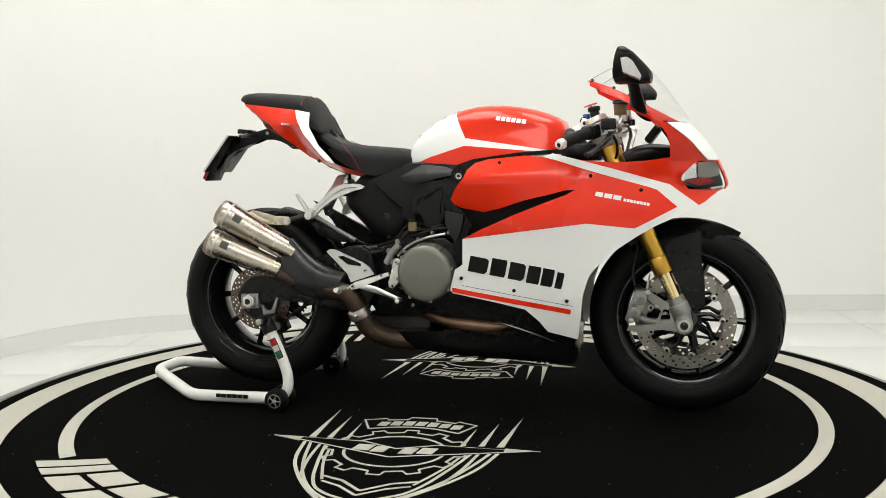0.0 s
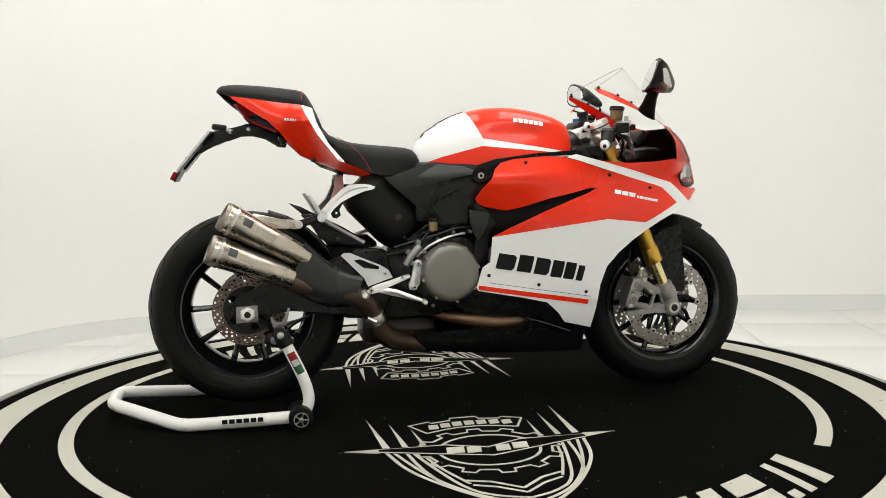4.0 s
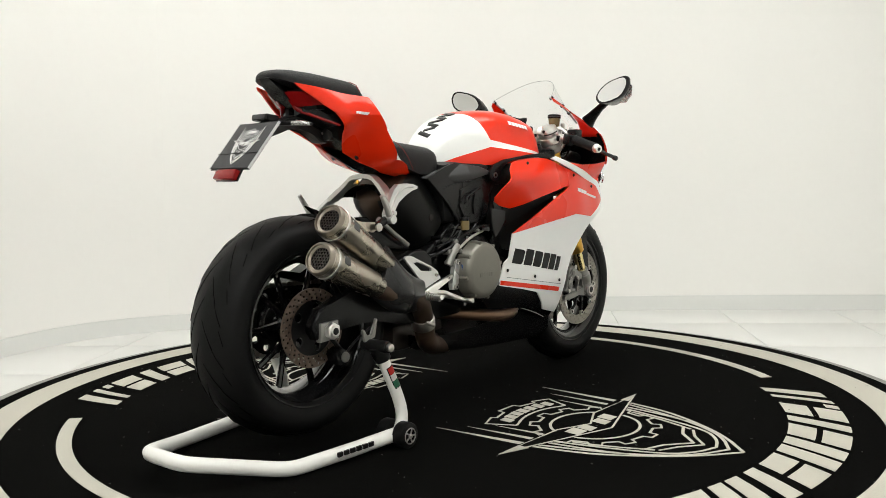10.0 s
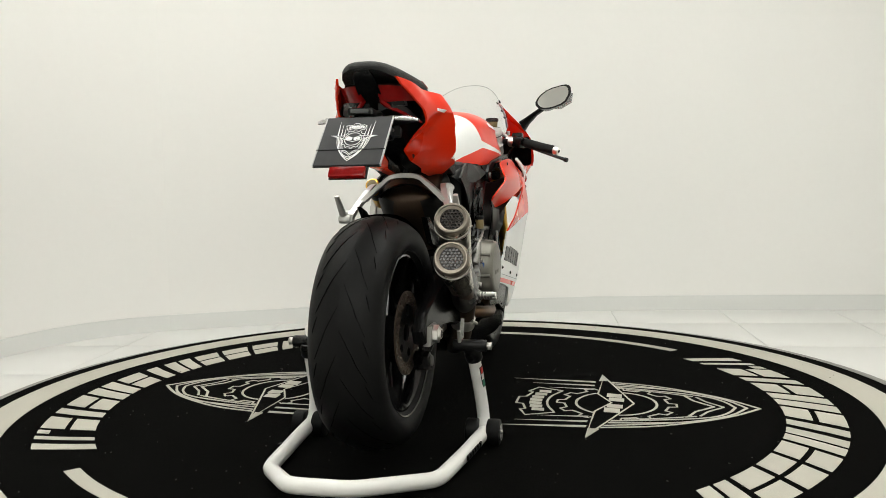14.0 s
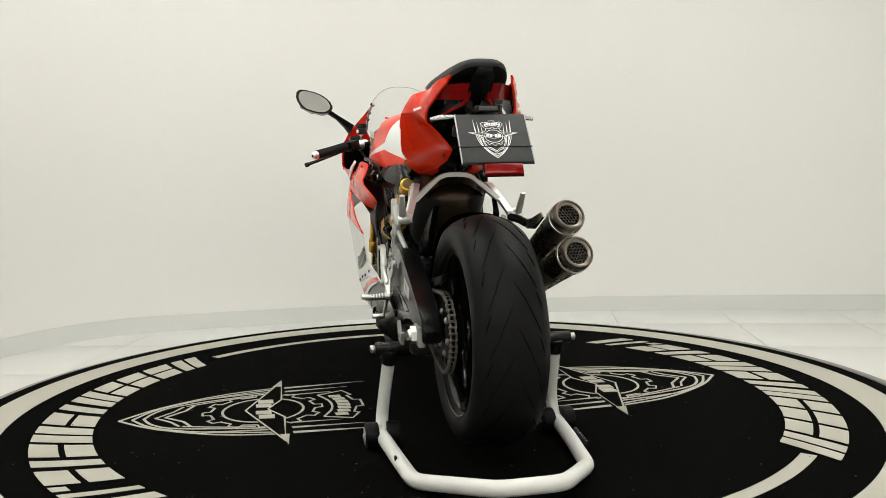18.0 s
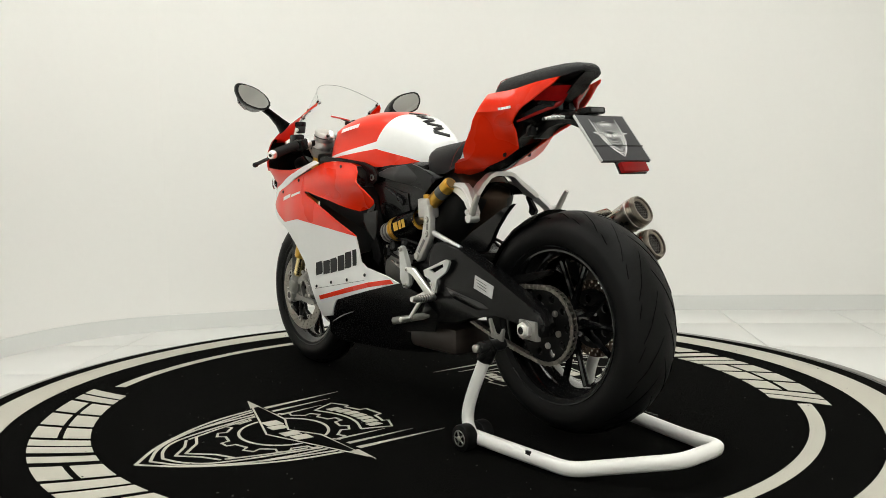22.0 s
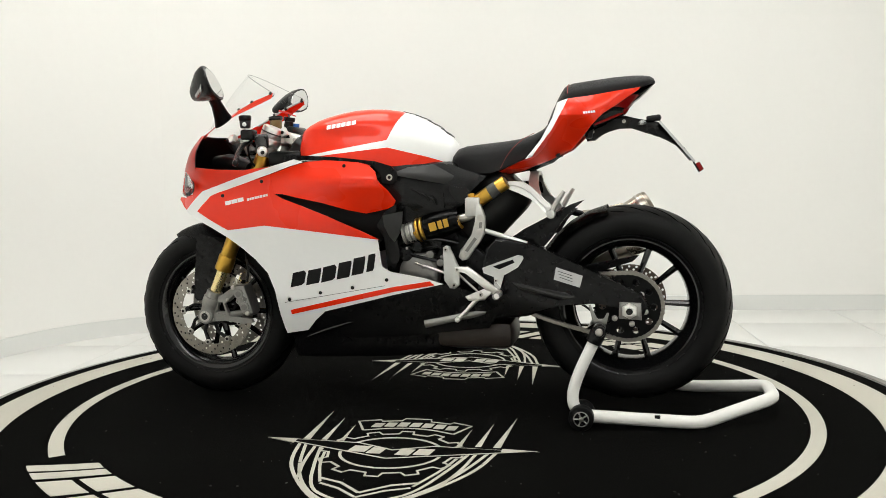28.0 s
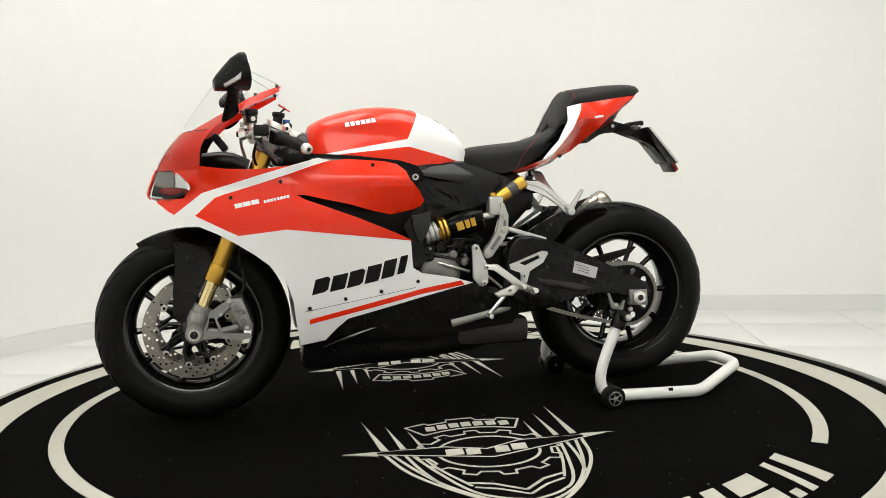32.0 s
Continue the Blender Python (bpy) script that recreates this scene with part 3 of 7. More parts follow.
def brake_disc(parent, cx, cz, y, ro, ri, rows, n, mat, thick=0.0045):
    holes = [(0, 0, ri, 48)]
    for k, rr in enumerate(rows):
        for i in range(n):
            a = 2 * math.pi * (i + k * 0.37) / n
            holes.append((rr * math.cos(a), rr * math.sin(a), 0.0042, 8))
    d = part("brake_disc", moved(holed(circle(ro, 72), holes, y - thick / 2, y + thick / 2), Matrix.Translation((cx, 0, cz))), mat, parent, "drilled steel brake disc")
    return d


# wheels and brakes
front_wheel = wheel(FW[0], FW[1], 0.300, 0.118, 0.206, 0.047, 5, 0.36)
rear_wheel = wheel(RW[0], RW[1], 0.312, 0.190, 0.206, 0.074, 5, 0.34, -0.006)
tread_groove_strips(front_wheel, FW[0], FW[1], 0.300, 0.118, 18)
tread_groove_strips(rear_wheel, RW[0], RW[1], 0.312, 0.190, 17, -0.006)
for s in (-1, 1):
    disc_f = brake_disc(front_wheel, FW[0], FW[1], s * 0.072, 0.152, 0.116, (0.123, 0.134, 0.145), 26, DISC)
    for a in np.linspace(0, 2 * math.pi, 10)[:-1]:
        pin = (0.110 * math.cos(a), s * 0.070, 0.110 * math.sin(a))
        at = Matrix.Translation((FW[0], 0, FW[1]))
        part("float_pin", moved(rod(pin, (pin[0], s * 0.079, pin[2]), 0.0095, n=16, bevel=0.0015), at), STEEL, disc_f, "steel float pin")
        # black disc on the pin paints the shade of its hollow
        part("pin_bore_shade", moved(rod((pin[0], s * 0.079, pin[2]), (pin[0], s * 0.0795, pin[2]), 0.0050, n=12), at), BLACK, disc_f)
        tab = [(0.104 * math.cos(a + e), 0.104 * math.sin(a + e)) for e in (-0.10, 0.10)] + [(0.121 * math.cos(a + e), 0.121 * math.sin(a + e)) for e in (0.13, -0.13)]
        part("disc_tab", moved(prism(tab, s * 0.0700, s * 0.0736), at), DISC, disc_f)
    part("carrier_ring", moved(lathe([(0.036, s * 0.058), (0.050, s * 0.058), (0.050, s * 0.068), (0.036, s * 0.068)], 48), Matrix.Translation((FW[0], 0, FW[1]))), BLACK, disc_f, "black disc carrier hub")
    for i in range(9):
        a = 2 * math.pi * i / 9
        p0, pm, p1 = (0.040 * math.cos(a + 0.42), s * 0.064, 0.040 * math.sin(a + 0.42)), (0.078 * math.cos(a + 0.26), s * 0.067, 0.078 * math.sin(a + 0.26)), (0.108 * math.cos(a), s * 0.069, 0.108 * math.sin(a))
        part("carrier_arm", moved(tube([p0, pm, p1], [0.008, 0.006, 0.008], 8), Matrix.Translation((FW[0], 0, FW[1]))), BLACK, disc_f)
rear_disc = brake_disc(rear_wheel, RW[0], RW[1], -0.085, 0.112, 0.078, (0.085, 0.095, 0.105), 28, RUSTDISC)
part("disc_carrier", moved(holed(circle(0.085, 48), [(0.058 * math.cos(a), 0.058 * math.sin(a), 0.013, 14) for a in np.linspace(0, 2 * math.pi, 6)[:-1]] + [(0, 0, 0.025, 24)], -0.083, -0.077),
                           Matrix.Translation((RW[0], 0, RW[1]))), BLACK, rear_disc)

# ---- fairing shell ----
WZ = [(0.14, 0.085), (0.20, 0.125), (0.25, 0.165), (0.35, 0.198), (0.42, 0.208), (0.50, 0.218), (0.56, 0.228), (0.605, 0.237), (0.65, 0.236), (0.70, 0.228), (0.753, 0.217), (0.80, 0.200), (0.88, 0.185), (1.0, 0.150), (1.05, 0.14)]
FX = [(-0.10, 0.94), (0.05, 0.975), (0.18, 1.0), (0.40, 1.0), (0.54, 1.0), (0.65, 0.925), (0.72, 0.885), (0.78, 0.80), (0.84, 0.63), (0.88, 0.47), (0.92, 0.28), (0.945, 0.06)]


def half(x, z):
    return soft_table(WZ, z) * soft_table(FX, x)


WHITE_R = [(0.776, 0.652), (0.838, 0.652), (0.80, 0.634), (0.77, 0.622), (0.716, 0.598), (0.662, 0.567), (0.608, 0.531), (0.562, 0.495), (0.521, 0.450), (0.500, 0.388), (0.492, 0.315),
           (0.481, 0.243), (0.389, 0.266), (0.366, 0.298), (0.322, 0.338), (0.226, 0.360), (0.092, 0.386), (0.085, 0.398), (0.104, 0.461), (0.129, 0.478), (0.134, 0.559),
           (0.335, 0.584), (0.515, 0.606), (0.654, 0.590)]
WHITE_L = WHITE_R[:12] + [(0.405, 0.256), (0.372, 0.292), (0.335, 0.323), (0.226, 0.350), (0.10, 0.381), (-0.062, 0.417), (0.0, 0.436), (0.105, 0.456), (0.133, 0.474), (0.140, 0.559)] + WHITE_R[-3:]
RED_LOW = [(0.50, 0.770), (0.59, 0.742), (0.69, 0.713), (0.718, 0.703), (0.776, 0.652), (0.654, 0.590), (0.515, 0.606), (0.335, 0.584), (0.134, 0.559), (0.191, 0.587), (0.30, 0.634), (0.40, 0.672),
           (0.455, 0.692), (0.482, 0.7065)]
RED_UP = [(0.137, 0.745), (0.108, 0.712), (0.089, 0.680), (0.098, 0.664), (0.120, 0.653), (0.192, 0.639), (0.245, 0.651), (0.326, 0.676), (0.406, 0.694), (0.455, 0.706), (0.482, 0.7065), (0.50, 0.770), (0.426, 0.795), (0.381, 0.807),
          (0.320, 0.811), (0.213, 0.803), (0.173, 0.793), (0.148, 0.772)]
STRIPE = [(0.381, 0.807), (0.426, 0.795), (0.50, 0.770), (0.59, 0.742), (0.69, 0.713), (0.718, 0.703), (0.776, 0.652), (0.838, 0.652), (0.836, 0.656), (0.754, 0.718), (0.591, 0.767), (0.492, 0.795), (0.415, 0.816)]
NOSE_LOW = [(0.492, 0.7945), (0.591, 0.766), (0.754, 0.717), (0.836, 0.654), (0.858, 0.666), (0.872, 0.678), (0.890, 0.690), (0.880, 0.698), (0.846, 0.696), (0.806, 0.704), (0.794, 0.722), (0.810, 0.742), (0.830, 0.770), (0.836, 0.788), (0.800, 0.800), (0.774, 0.799), (0.684, 0.788), (0.593, 0.785)]


def upper_bulge(x, z):
    k = max(0.0, min(1.0, (0.47 - x) / 0.30))
    ridge = 0.742 + 0.06 * (x - 0.25)
    swell = max(0.0, 1 - ((x - 0.26) / 0.20) ** 2)
    return half(x, z) + 0.012 * swell - k * (0.80 * max(0.0, ridge - z) + 0.22 * max(0.0, z - ridge))


def nose_half(x, z):
    up = max(0.0, min(1.0, (z - 0.735) / 0.062))
    fade = 1 - 0.75 * max(0.0, min(1.0, (x - 0.755) / 0.08))
    return half(x, z) + fade * up * (0.020 + 0.042 * max(0.0, min(1.0, (x - 0.56) / 0.2)))


for s in (-1, 1):
    low = WHITE_R if s < 0 else WHITE_L
    lower = part("lower_fairing", sheet(low, half, s, 0.005), WHITE, motorcycle, "gloss white lower fairing with black lettering shapes")
    part("side_panel", sheet(RED_LOW, half, s, 0.005, lift=0.0008), RED, motorcycle, "red side panel of the fairing")
    part("upper_panel", sheet(RED_UP, upper_bulge, s, 0.005), RED, motorcycle, "red bulged panel beside the tank")
    part("stripe_panel", sheet(STRIPE, nose_half, s, 0.005, lift=0.001), WHITE, motorcycle, "white stripe panel running to the nose")
    part("nose_side", sheet(NOSE_LOW, nose_half, s, 0.005), RED, motorcycle, "red lower nose panel")
    part("air_duct", sheet([(0.134, 0.553), (0.200, 0.580), (0.30, 0.625), (0.40, 0.664), (0.50, 0.700), (0.52, 0.728), (0.50, 0.76), (0.40, 0.750), (0.245, 0.725), (0.14, 0.720), (0.09, 0.60)],
                           lambda x, z: half(x, z) - 0.030 - 0.055 * max(0.0, min(1.0, (0.45 - x) / 0.3)), s, 0.004), MATTE, motorcycle, "dark air slot behind the panel")
    stripe = [(0.092, 0.389), (0.461, 0.325), (0.463, 0.341), (0.092, 0.404)] if s < 0 else [(-0.035, 0.413), (0.10, 0.391), (0.226, 0.362), (0.452, 0.311), (0.453, 0.326), (0.226, 0.379), (0.10, 0.407), (-0.02, 0.426)]
    part("red_band", sheet(stripe, half, s, 0.002, lift=0.0012), RED, lower, "thin red band")
    joint = [(0.125, 0.412), (0.47, 0.352), (0.47, 0.3506), (0.125, 0.4106)]
    part("panel_joint", sheet(joint, half, s, 0.002, lift=0.0006), GREY, lower)
    # the brand's lettering as six plain slanted blocks, heavy like the print
    rows = ((0.145, 0.205, 0.458, 0.049), (0.214, 0.262, 0.446, 0.054), (0.271, 0.320, 0.436, 0.053), (0.327, 0.366, 0.424, 0.054), (0.371, 0.407, 0.416, 0.054), (0.414, 0.436, 0.408, 0.050)) if s < 0 else \
           ((0.445, 0.398, 0.402, 0.048), (0.391, 0.345, 0.410, 0.049), (0.339, 0.292, 0.419, 0.051), (0.285, 0.241, 0.430, 0.054), (0.234, 0.194, 0.443, 0.056), (0.184, 0.160, 0.455, 0.056))
    for k, (a, b, base, h) in enumerate(rows):
        drop = (b - a) * (-0.16 if s < 0 else -0.19)
        lean = 0.012 if s < 0 else -0.012
        c = 0.008 if k in (0, 2) else 0.002
        c *= 1 if b > a else -1
        poly = [(a, base), (b - c, base + drop), (b + lean * 0.16, base + drop + h * 0.16), (b + lean * 0.84, base + drop + h * 0.84), (b + lean - c, base + drop + h), (a + lean, base + h)]
        part("lettering_block", sheet(poly, half, s, 0.002, lift=0.0014), DECAL, lower)
    # model marking as small white bars
    for i in range(3):
        a = 0.540 + i * 0.026
        z = 0.688 - (a - 0.54) * 0.20
        if s > 0:
            a = 0.590 + i * 0.024
            z = 0.685 - (a - 0.59) * 0.2
        poly = [(a, z), (a + 0.022, z - 0.0044), (a + 0.025, z + 0.0085), (a + 0.003, z + 0.0125)]
        part("marking_block", sheet(poly, half, s, 0.002, lift=0.0022), WHITE, motorcycle)
    for i in range(8):
        a = 0.622 + i * 0.0095 if s < 0 else 0.503 + i * 0.0095
        z = 0.671 - (a - 0.622) * 0.20 if s < 0 else 0.700 - (a - 0.503) * 0.20
        part("marking_block", sheet([(a, z), (a + 0.0075, z - 0.0015), (a + 0.0085, z + 0.0065), (a + 0.001, z + 0.008)], half, s, 0.002, lift=0.0022), WHITE, motorcycle)
    for x, z in (((0.124, 0.435), (0.290, 0.398), (0.452, 0.368)) if s < 0 else ((0.452, 0.362), (0.343, 0.386), (0.233, 0.404), (0.118, 0.430))) + ((0.250, 0.792), (0.410, 0.803), (0.527, 0.747), (0.672, 0.703)):
        d = (upper_bulge if 0.2 < x < 0.3 and z > 0.7 else half)(x, z)
        part("fairing_screw", hex_bolt((x, s * (d + 0.0005), z), (0, s, 0), 0.0058, 0.003), BLACK, motorcycle)

# ---- nose, lamps and screen ----
NF = [(0.640, 0.800), (0.660, 0.838), (0.675, 0.866), (0.690, 0.900), (0.705, 0.926), (0.746, 0.918), (0.790, 0.899), (0.840, 0.869), (0.863, 0.851), (0.920, 0.797), (0.945, 0.768), (0.985, 0.725)]
NB = [(0.640, 0.80), (0.70, 0.80), (0.755, 0.770), (0.79, 0.757), (0.805, 0.755), (0.853, 0.749), (0.897, 0.720), (0.93, 0.686), (0.985, 0.61)]
NS = [(0.640, 0.150), (0.70, 0.178), (0.75, 0.208), (0.79, 0.228), (0.81, 0.232), (0.85, 0.231), (0.897, 0.225), (0.93, 0.211), (0.985, 0.175)]


def nose_point(a, z, grow=0.0):
    """A point of the nose: a in degrees from the middle, pointed low down and rounder above."""
    f, b, w = soft_table(NF, z) + grow, soft_table(NB, z), soft_table(NS, z) + grow
    u = abs(math.sin(radians(a))) ** 0.85
    bow = lerp_table([(0.72, 1.5), (0.84, 2.0)], z)
    return (f - (f - b) * u ** bow, math.copysign(w * u, a), z)


def nose_row(z, grow=0.0, a_lim=90, n=24):
    return [nose_point(-a_lim + 2 * a_lim * i / n, z, grow) for i in range(n + 1)]


def nose_shell():
    zs = [0.785 + (0.900 - 0.785) * i / 10 for i in range(11)]
    bm = loft([nose_row(z) for z in zs], caps=False, closed=False)
    bmesh.ops.solidify(bm, geom=bm.faces[:], thickness=0.004)
    return bm


cowl_top = part("upper_cowl", nose_shell(), RED, motorcycle, "red nose cowl with a white centre")
beak = loft([nose_row(z, -0.004) for z in (0.660, 0.668, 0.676, 0.684, 0.692, 0.702)], caps=False, closed=False)
bmesh.ops.solidify(beak, geom=beak.faces[:], thickness=0.005)
part("beak", beak, RED, motorcycle, "red lower lip of the nose")
def nose_patch(outline, grow, s, thick=0.003):
    """A curved patch of the nose: outline points are (angle from the middle, height)."""
    out = bmesh.new()
    out.faces.new([out.verts.new((a, 0, z * 1000)) for a, z in outline])
    for lo, hi, nrm, k in ((min(a for a, z in outline), max(a for a, z in outline), (1, 0, 0), 10), (min(z for a, z in outline) * 1000, max(z for a, z in outline) * 1000, (0, 0, 1), 8)):
        for q in range(1, k):
            c = lo + (hi - lo) * q / k
            bmesh.ops.bisect_plane(out, geom=out.verts[:] + out.edges[:] + out.faces[:], plane_co=(c * nrm[0], 0, c * nrm[2]), plane_no=nrm, dist=1e-6)
    for v in out.verts:
        x, y, z = nose_point(max(v.co.x, 0.0), v.co.z / 1000, grow)
        v.co = Vector((x, s * y, z))
    bmesh.ops.recalc_face_normals(out, faces=out.faces)
    bmesh.ops.solidify(out, geom=out.faces[:], thickness=thick)
    return out


part("white_panel", nose_patch([(0, 0.788), (25, 0.788), (33, 0.815), (40, 0.842), (48, 0.868), (55, 0.890), (57, 0.899), (0, 0.899)], 0.0014, -1, 0.002), WHITE, cowl_top, "white stripe up the nose")
part("white_panel", nose_patch([(0, 0.788), (11, 0.788), (14, 0.899), (0, 0.899)], 0.0014, 1, 0.002), WHITE, cowl_top, "white stripe up the nose")
lamp_back = loft([nose_row(z, -0.034) for z in (0.69, 0.72, 0.75, 0.79)], caps=False, closed=False)
part("lamp_housing", lamp_back, GLOSS, motorcycle, "black lamp recess")
for s in (-1, 1):
    part("lamp_divider", nose_patch([(0, 0.700), (5, 0.700), (6, 0.742), (9, 0.787), (0, 0.787)], -0.002, s), RED, motorcycle, "red middle bar between the headlights")
    lampo = part("headlight", nose_patch([(5, 0.702), (40, 0.700), (74, 0.714), (78, 0.728), (62, 0.752), (38, 0.784), (9, 0.786), (6, 0.742)], -0.001, s, 0.002), LENS, motorcycle, "clear headlight lens")
    part("lamp_floor", nose_patch([(44, 0.703), (72, 0.714), (77, 0.728), (62, 0.751), (46, 0.770)], -0.013, s), MATTE, lampo)
    part("reflector", nose_patch([(39, 0.783), (60, 0.753), (76, 0.7295), (64, 0.7325), (46, 0.7360)], -0.006, s), CRYSTAL, lampo, "bright faceted lamp reflector")
    part("lamp_mask", nose_patch([(5, 0.703), (45, 0.702), (47, 0.768), (38, 0.782), (9, 0.784), (6, 0.742)], -0.014, s), MATTE, lampo, "black lamp inner")
    # grey patch stands in for the brightness seen through the clear lens top
    part("lens_top_tone", nose_patch([(9, 0.783), (37, 0.782), (43, 0.737), (30, 0.734), (14, 0.740), (8, 0.752)], -0.009, s), IRON, lampo, "grey patch painted for the pale view through the upper lens")
    part("lens_corner", nose_patch([(60, 0.754), (86, 0.7270), (72, 0.7285)], 0.0012, s, 0.002), CRYSTAL, lampo)
    # second corner carries the painted red reflection to the lens's rear end
    part("lens_corner", nose_patch([(86, 0.7265), (72, 0.7280), (70, 0.7145), (77, 0.7120)], 0.0012, s, 0.002), REDLENS, lampo)
    # red patch painted in place of a reflection in the lens
    part("red_reflection", nose_patch([(74, 0.727), (46, 0.733), (28, 0.735), (22, 0.722), (40, 0.713), (52, 0.715), (60, 0.721)], -0.007, s), REDLENS, lampo, "red wedge painted for a reflection in the lamp")
    part("lamp_edge", nose_patch([(8, 0.706), (30, 0.703), (30, 0.707), (8, 0.711)], -0.005, s, 0.004), CRYSTAL, lampo)


def screen_pane():
    rows = []
    nv, nu = 12, 20
    for j in range(nv + 1):
        v = j / nv
        cx, cz = 0.812 + (0.655 - 0.812) * v, 0.915 + (1.113 - 0.915) * v + 0.012 * math.sin(math.pi * v)
        ex, ez = 0.735 + (0.520 - 0.735) * v, 0.928 + (1.040 - 0.928) * v
        ye = 0.118 + 0.014 * v
        row = []
        for i in range(nu + 1):
            u = -1 + 2 * i / nu
            k = abs(u) ** 2.2
            row.append((cx + (ex - cx) * k, ye * math.copysign(abs(u) ** 0.9, u), cz + (ez - cz) * k))
        rows.append(row)
    bm = loft(rows, caps=False, closed=False)
    bmesh.ops.solidify(bm, geom=bm.faces[:], thickness=0.0025)
    return bm


screen = part("windscreen", screen_pane(), SCREEN, motorcycle, "clear bubble windscreen")
screen.visible_shadow = False
rim = [(0.655 + (0.520 - 0.655) * abs(u) ** 2.2, 0.132 * math.copysign(abs(u) ** 0.9, u), 1.113 + (1.038 - 1.113) * abs(u) ** 2.2) for u in np.linspace(-1, 1, 33)]
part("screen_edge", tube(rim, 0.0009, 6), CAST, screen, "thin grey edge of the screen")
for s in (-1, 1):
    # wing of the cowl beside the screen, open underneath
    outer = [(0.518, 0.142, 1.018), (0.575, 0.166, 0.988), (0.63, 0.188, 0.960), (0.69, 0.212, 0.924), (0.722, 0.2255, 0.895), (0.728, 0.228, 0.888)]
    rail = [(0.516, 0.133, 1.036), (0.58, 0.139, 1.012), (0.64, 0.141, 0.982), (0.70, 0.135, 0.947), (0.765, 0.110, 0.912), (0.802, 0.070, 0.894)]
    rows = []
    for k in range(21):
        t = k / 20 * 5
        a = min(int(t), 4)
        f = t - a
        po, pi = Vector(outer[a]).lerp(Vector(outer[a + 1]), f), Vector(rail[a]).lerp(Vector(rail[a + 1]), f)
        row = []
        for u in np.linspace(0, 1, 9):
            q = po.lerp(pi, u) + Vector((0.05, 0, 0.06)) * (po - pi).length * 1.2 * u * (1 - u)
            row.append((q.x, s * q.y, q.z))
        rows.append(row)
    bm = loft(rows, caps=False, closed=False)
    bmesh.ops.solidify(bm, geom=bm.faces[:], thickness=0.0045)
    wing = part("cowl_wing", bm, RED, motorcycle, "red edge of the cowl beside the screen")
    part("rail_strip", tube([(x - 0.004, s * (y - 0.004), z - 0.002) for x, y, z in rail[:4]], 0.0035, 8), SILVER, wing, "pale strip under the screen edge")
    for t in (0.06, 0.40, 0.66):
        k = min(int(t * 3), 2)
        q = Vector(rail[k]).lerp(Vector(rail[k + 1]), t * 3 - k)
        part("screen_screw", rod((q.x - 0.006, s * (q.y - 0.010), q.z - 0.004), (q.x - 0.002, s * (q.y + 0.002), q.z + 0.004), 0.005, n=10), BLACK, wing)
    # mirror with indicator
    rings = []
    spine = [((0.664, 0.198, 0.942), (0.026, 0.008, -0.018), 0.010), ((0.661, 0.222, 0.965), (0.021, 0.004, -0.012), 0.008), ((0.655, 0.258, 0.994), (0.018, 0.001, -0.007), 0.007), ((0.648, 0.300, 1.020), (0.018, 0.0, -0.005), 0.009)]
    for c, hv, th in spine:
        c, hv = Vector(c), Vector(hv)
        across = hv.cross(Vector((-0.02, 0.095, 0.077))).normalized() * th
        ring = [c + hv * math.cos(k * math.pi / 7) + across * math.sin(k * math.pi / 7) for k in range(14)]
        rings.append([(q.x, s * q.y, q.z) for q in ring])
    arm = part("mirror_arm", loft(rings), BLACK, motorcycle, "black blade-shaped mirror stalk")

    def pod(scale, dx, dz=0.0, dy=0.0):
        """The outline of the mirror: a rounded, slanted hexagon."""
        raw = [(-0.080, -0.022), (-0.064, 0.012), (-0.020, 0.042), (0.048, 0.058), (0.072, 0.050), (0.078, 0.018), (0.052, -0.026), (-0.010, -0.046), (-0.055, -0.046)]
        pts = [q for a, b in zip(raw, raw[1:] + raw[:1]) for q in ((a[0] * .78 + b[0] * .22, a[1] * .78 + b[1] * .22), (a[0] * .22 + b[0] * .78, a[1] * .22 + b[1] * .78))]
        scale *= 0.92
        return [(dx + 0.012 + (0.25 * v - 0.17 * u) * scale, s * (0.338 + dy + u * scale) + 0.008, 1.047 + dz + v * scale) for u, v in pts]
    shell = part("mirror_shell", loft([pod(1.0, 0.602), pod(1.02, 0.607), pod(1.0, 0.617, -0.001), pod(0.86, 0.640, -0.007, -0.006), pod(0.64, 0.664, -0.018, -0.016), pod(0.42, 0.684, -0.027, -0.024), pod(0.30, 0.692, -0.031, -0.028)]), BLACK, motorcycle, "black mirror housing", 35)
    part("mirror_glass", loft([pod(0.87, 0.6000, 0.001), pod(0.87, 0.6030, 0.001)]), MIRROR, shell, "mirror glass", 0)
    face = [(0.624, 1.066), (0.642, 1.070), (0.655, 1.060), (0.678, 1.018), (0.672, 1.008), (0.630, 1.026)]
    bm = loft([[(x, s * (0.406 - 0.95 * (x - 0.622) + k), 1.048 + (z - 1.048) * (1 - 0.1 * (k > 0))) for x, z in face] for k in (-0.03, -0.002, 0.003)])
    part("indicator", bm, CRYSTAL, shell, "clear indicator lens")

# ---- tank, seats and tail ----
T_TOP = [(-0.088, 0.800), (-0.080, 0.848), (-0.050, 0.888), (-0.018, 0.913), (0.030, 0.942), (0.086, 0.963), (0.153, 0.976), (0.247, 0.976), (0.342, 0.958), (0.405, 0.934), (0.432, 0.912), (0.446, 0.86)]
T_WID = [(-0.088, 0.050), (-0.070, 0.070), (-0.02, 0.095), (0.05, 0.122), (0.12, 0.146), (0.25, 0.168), (0.37, 0.168), (0.42, 0.140), (0.446, 0.095)]
T_LOW = [(-0.088, 0.785), (0.0, 0.785), (0.15, 0.790), (0.30, 0.800), (0.446, 0.815)]


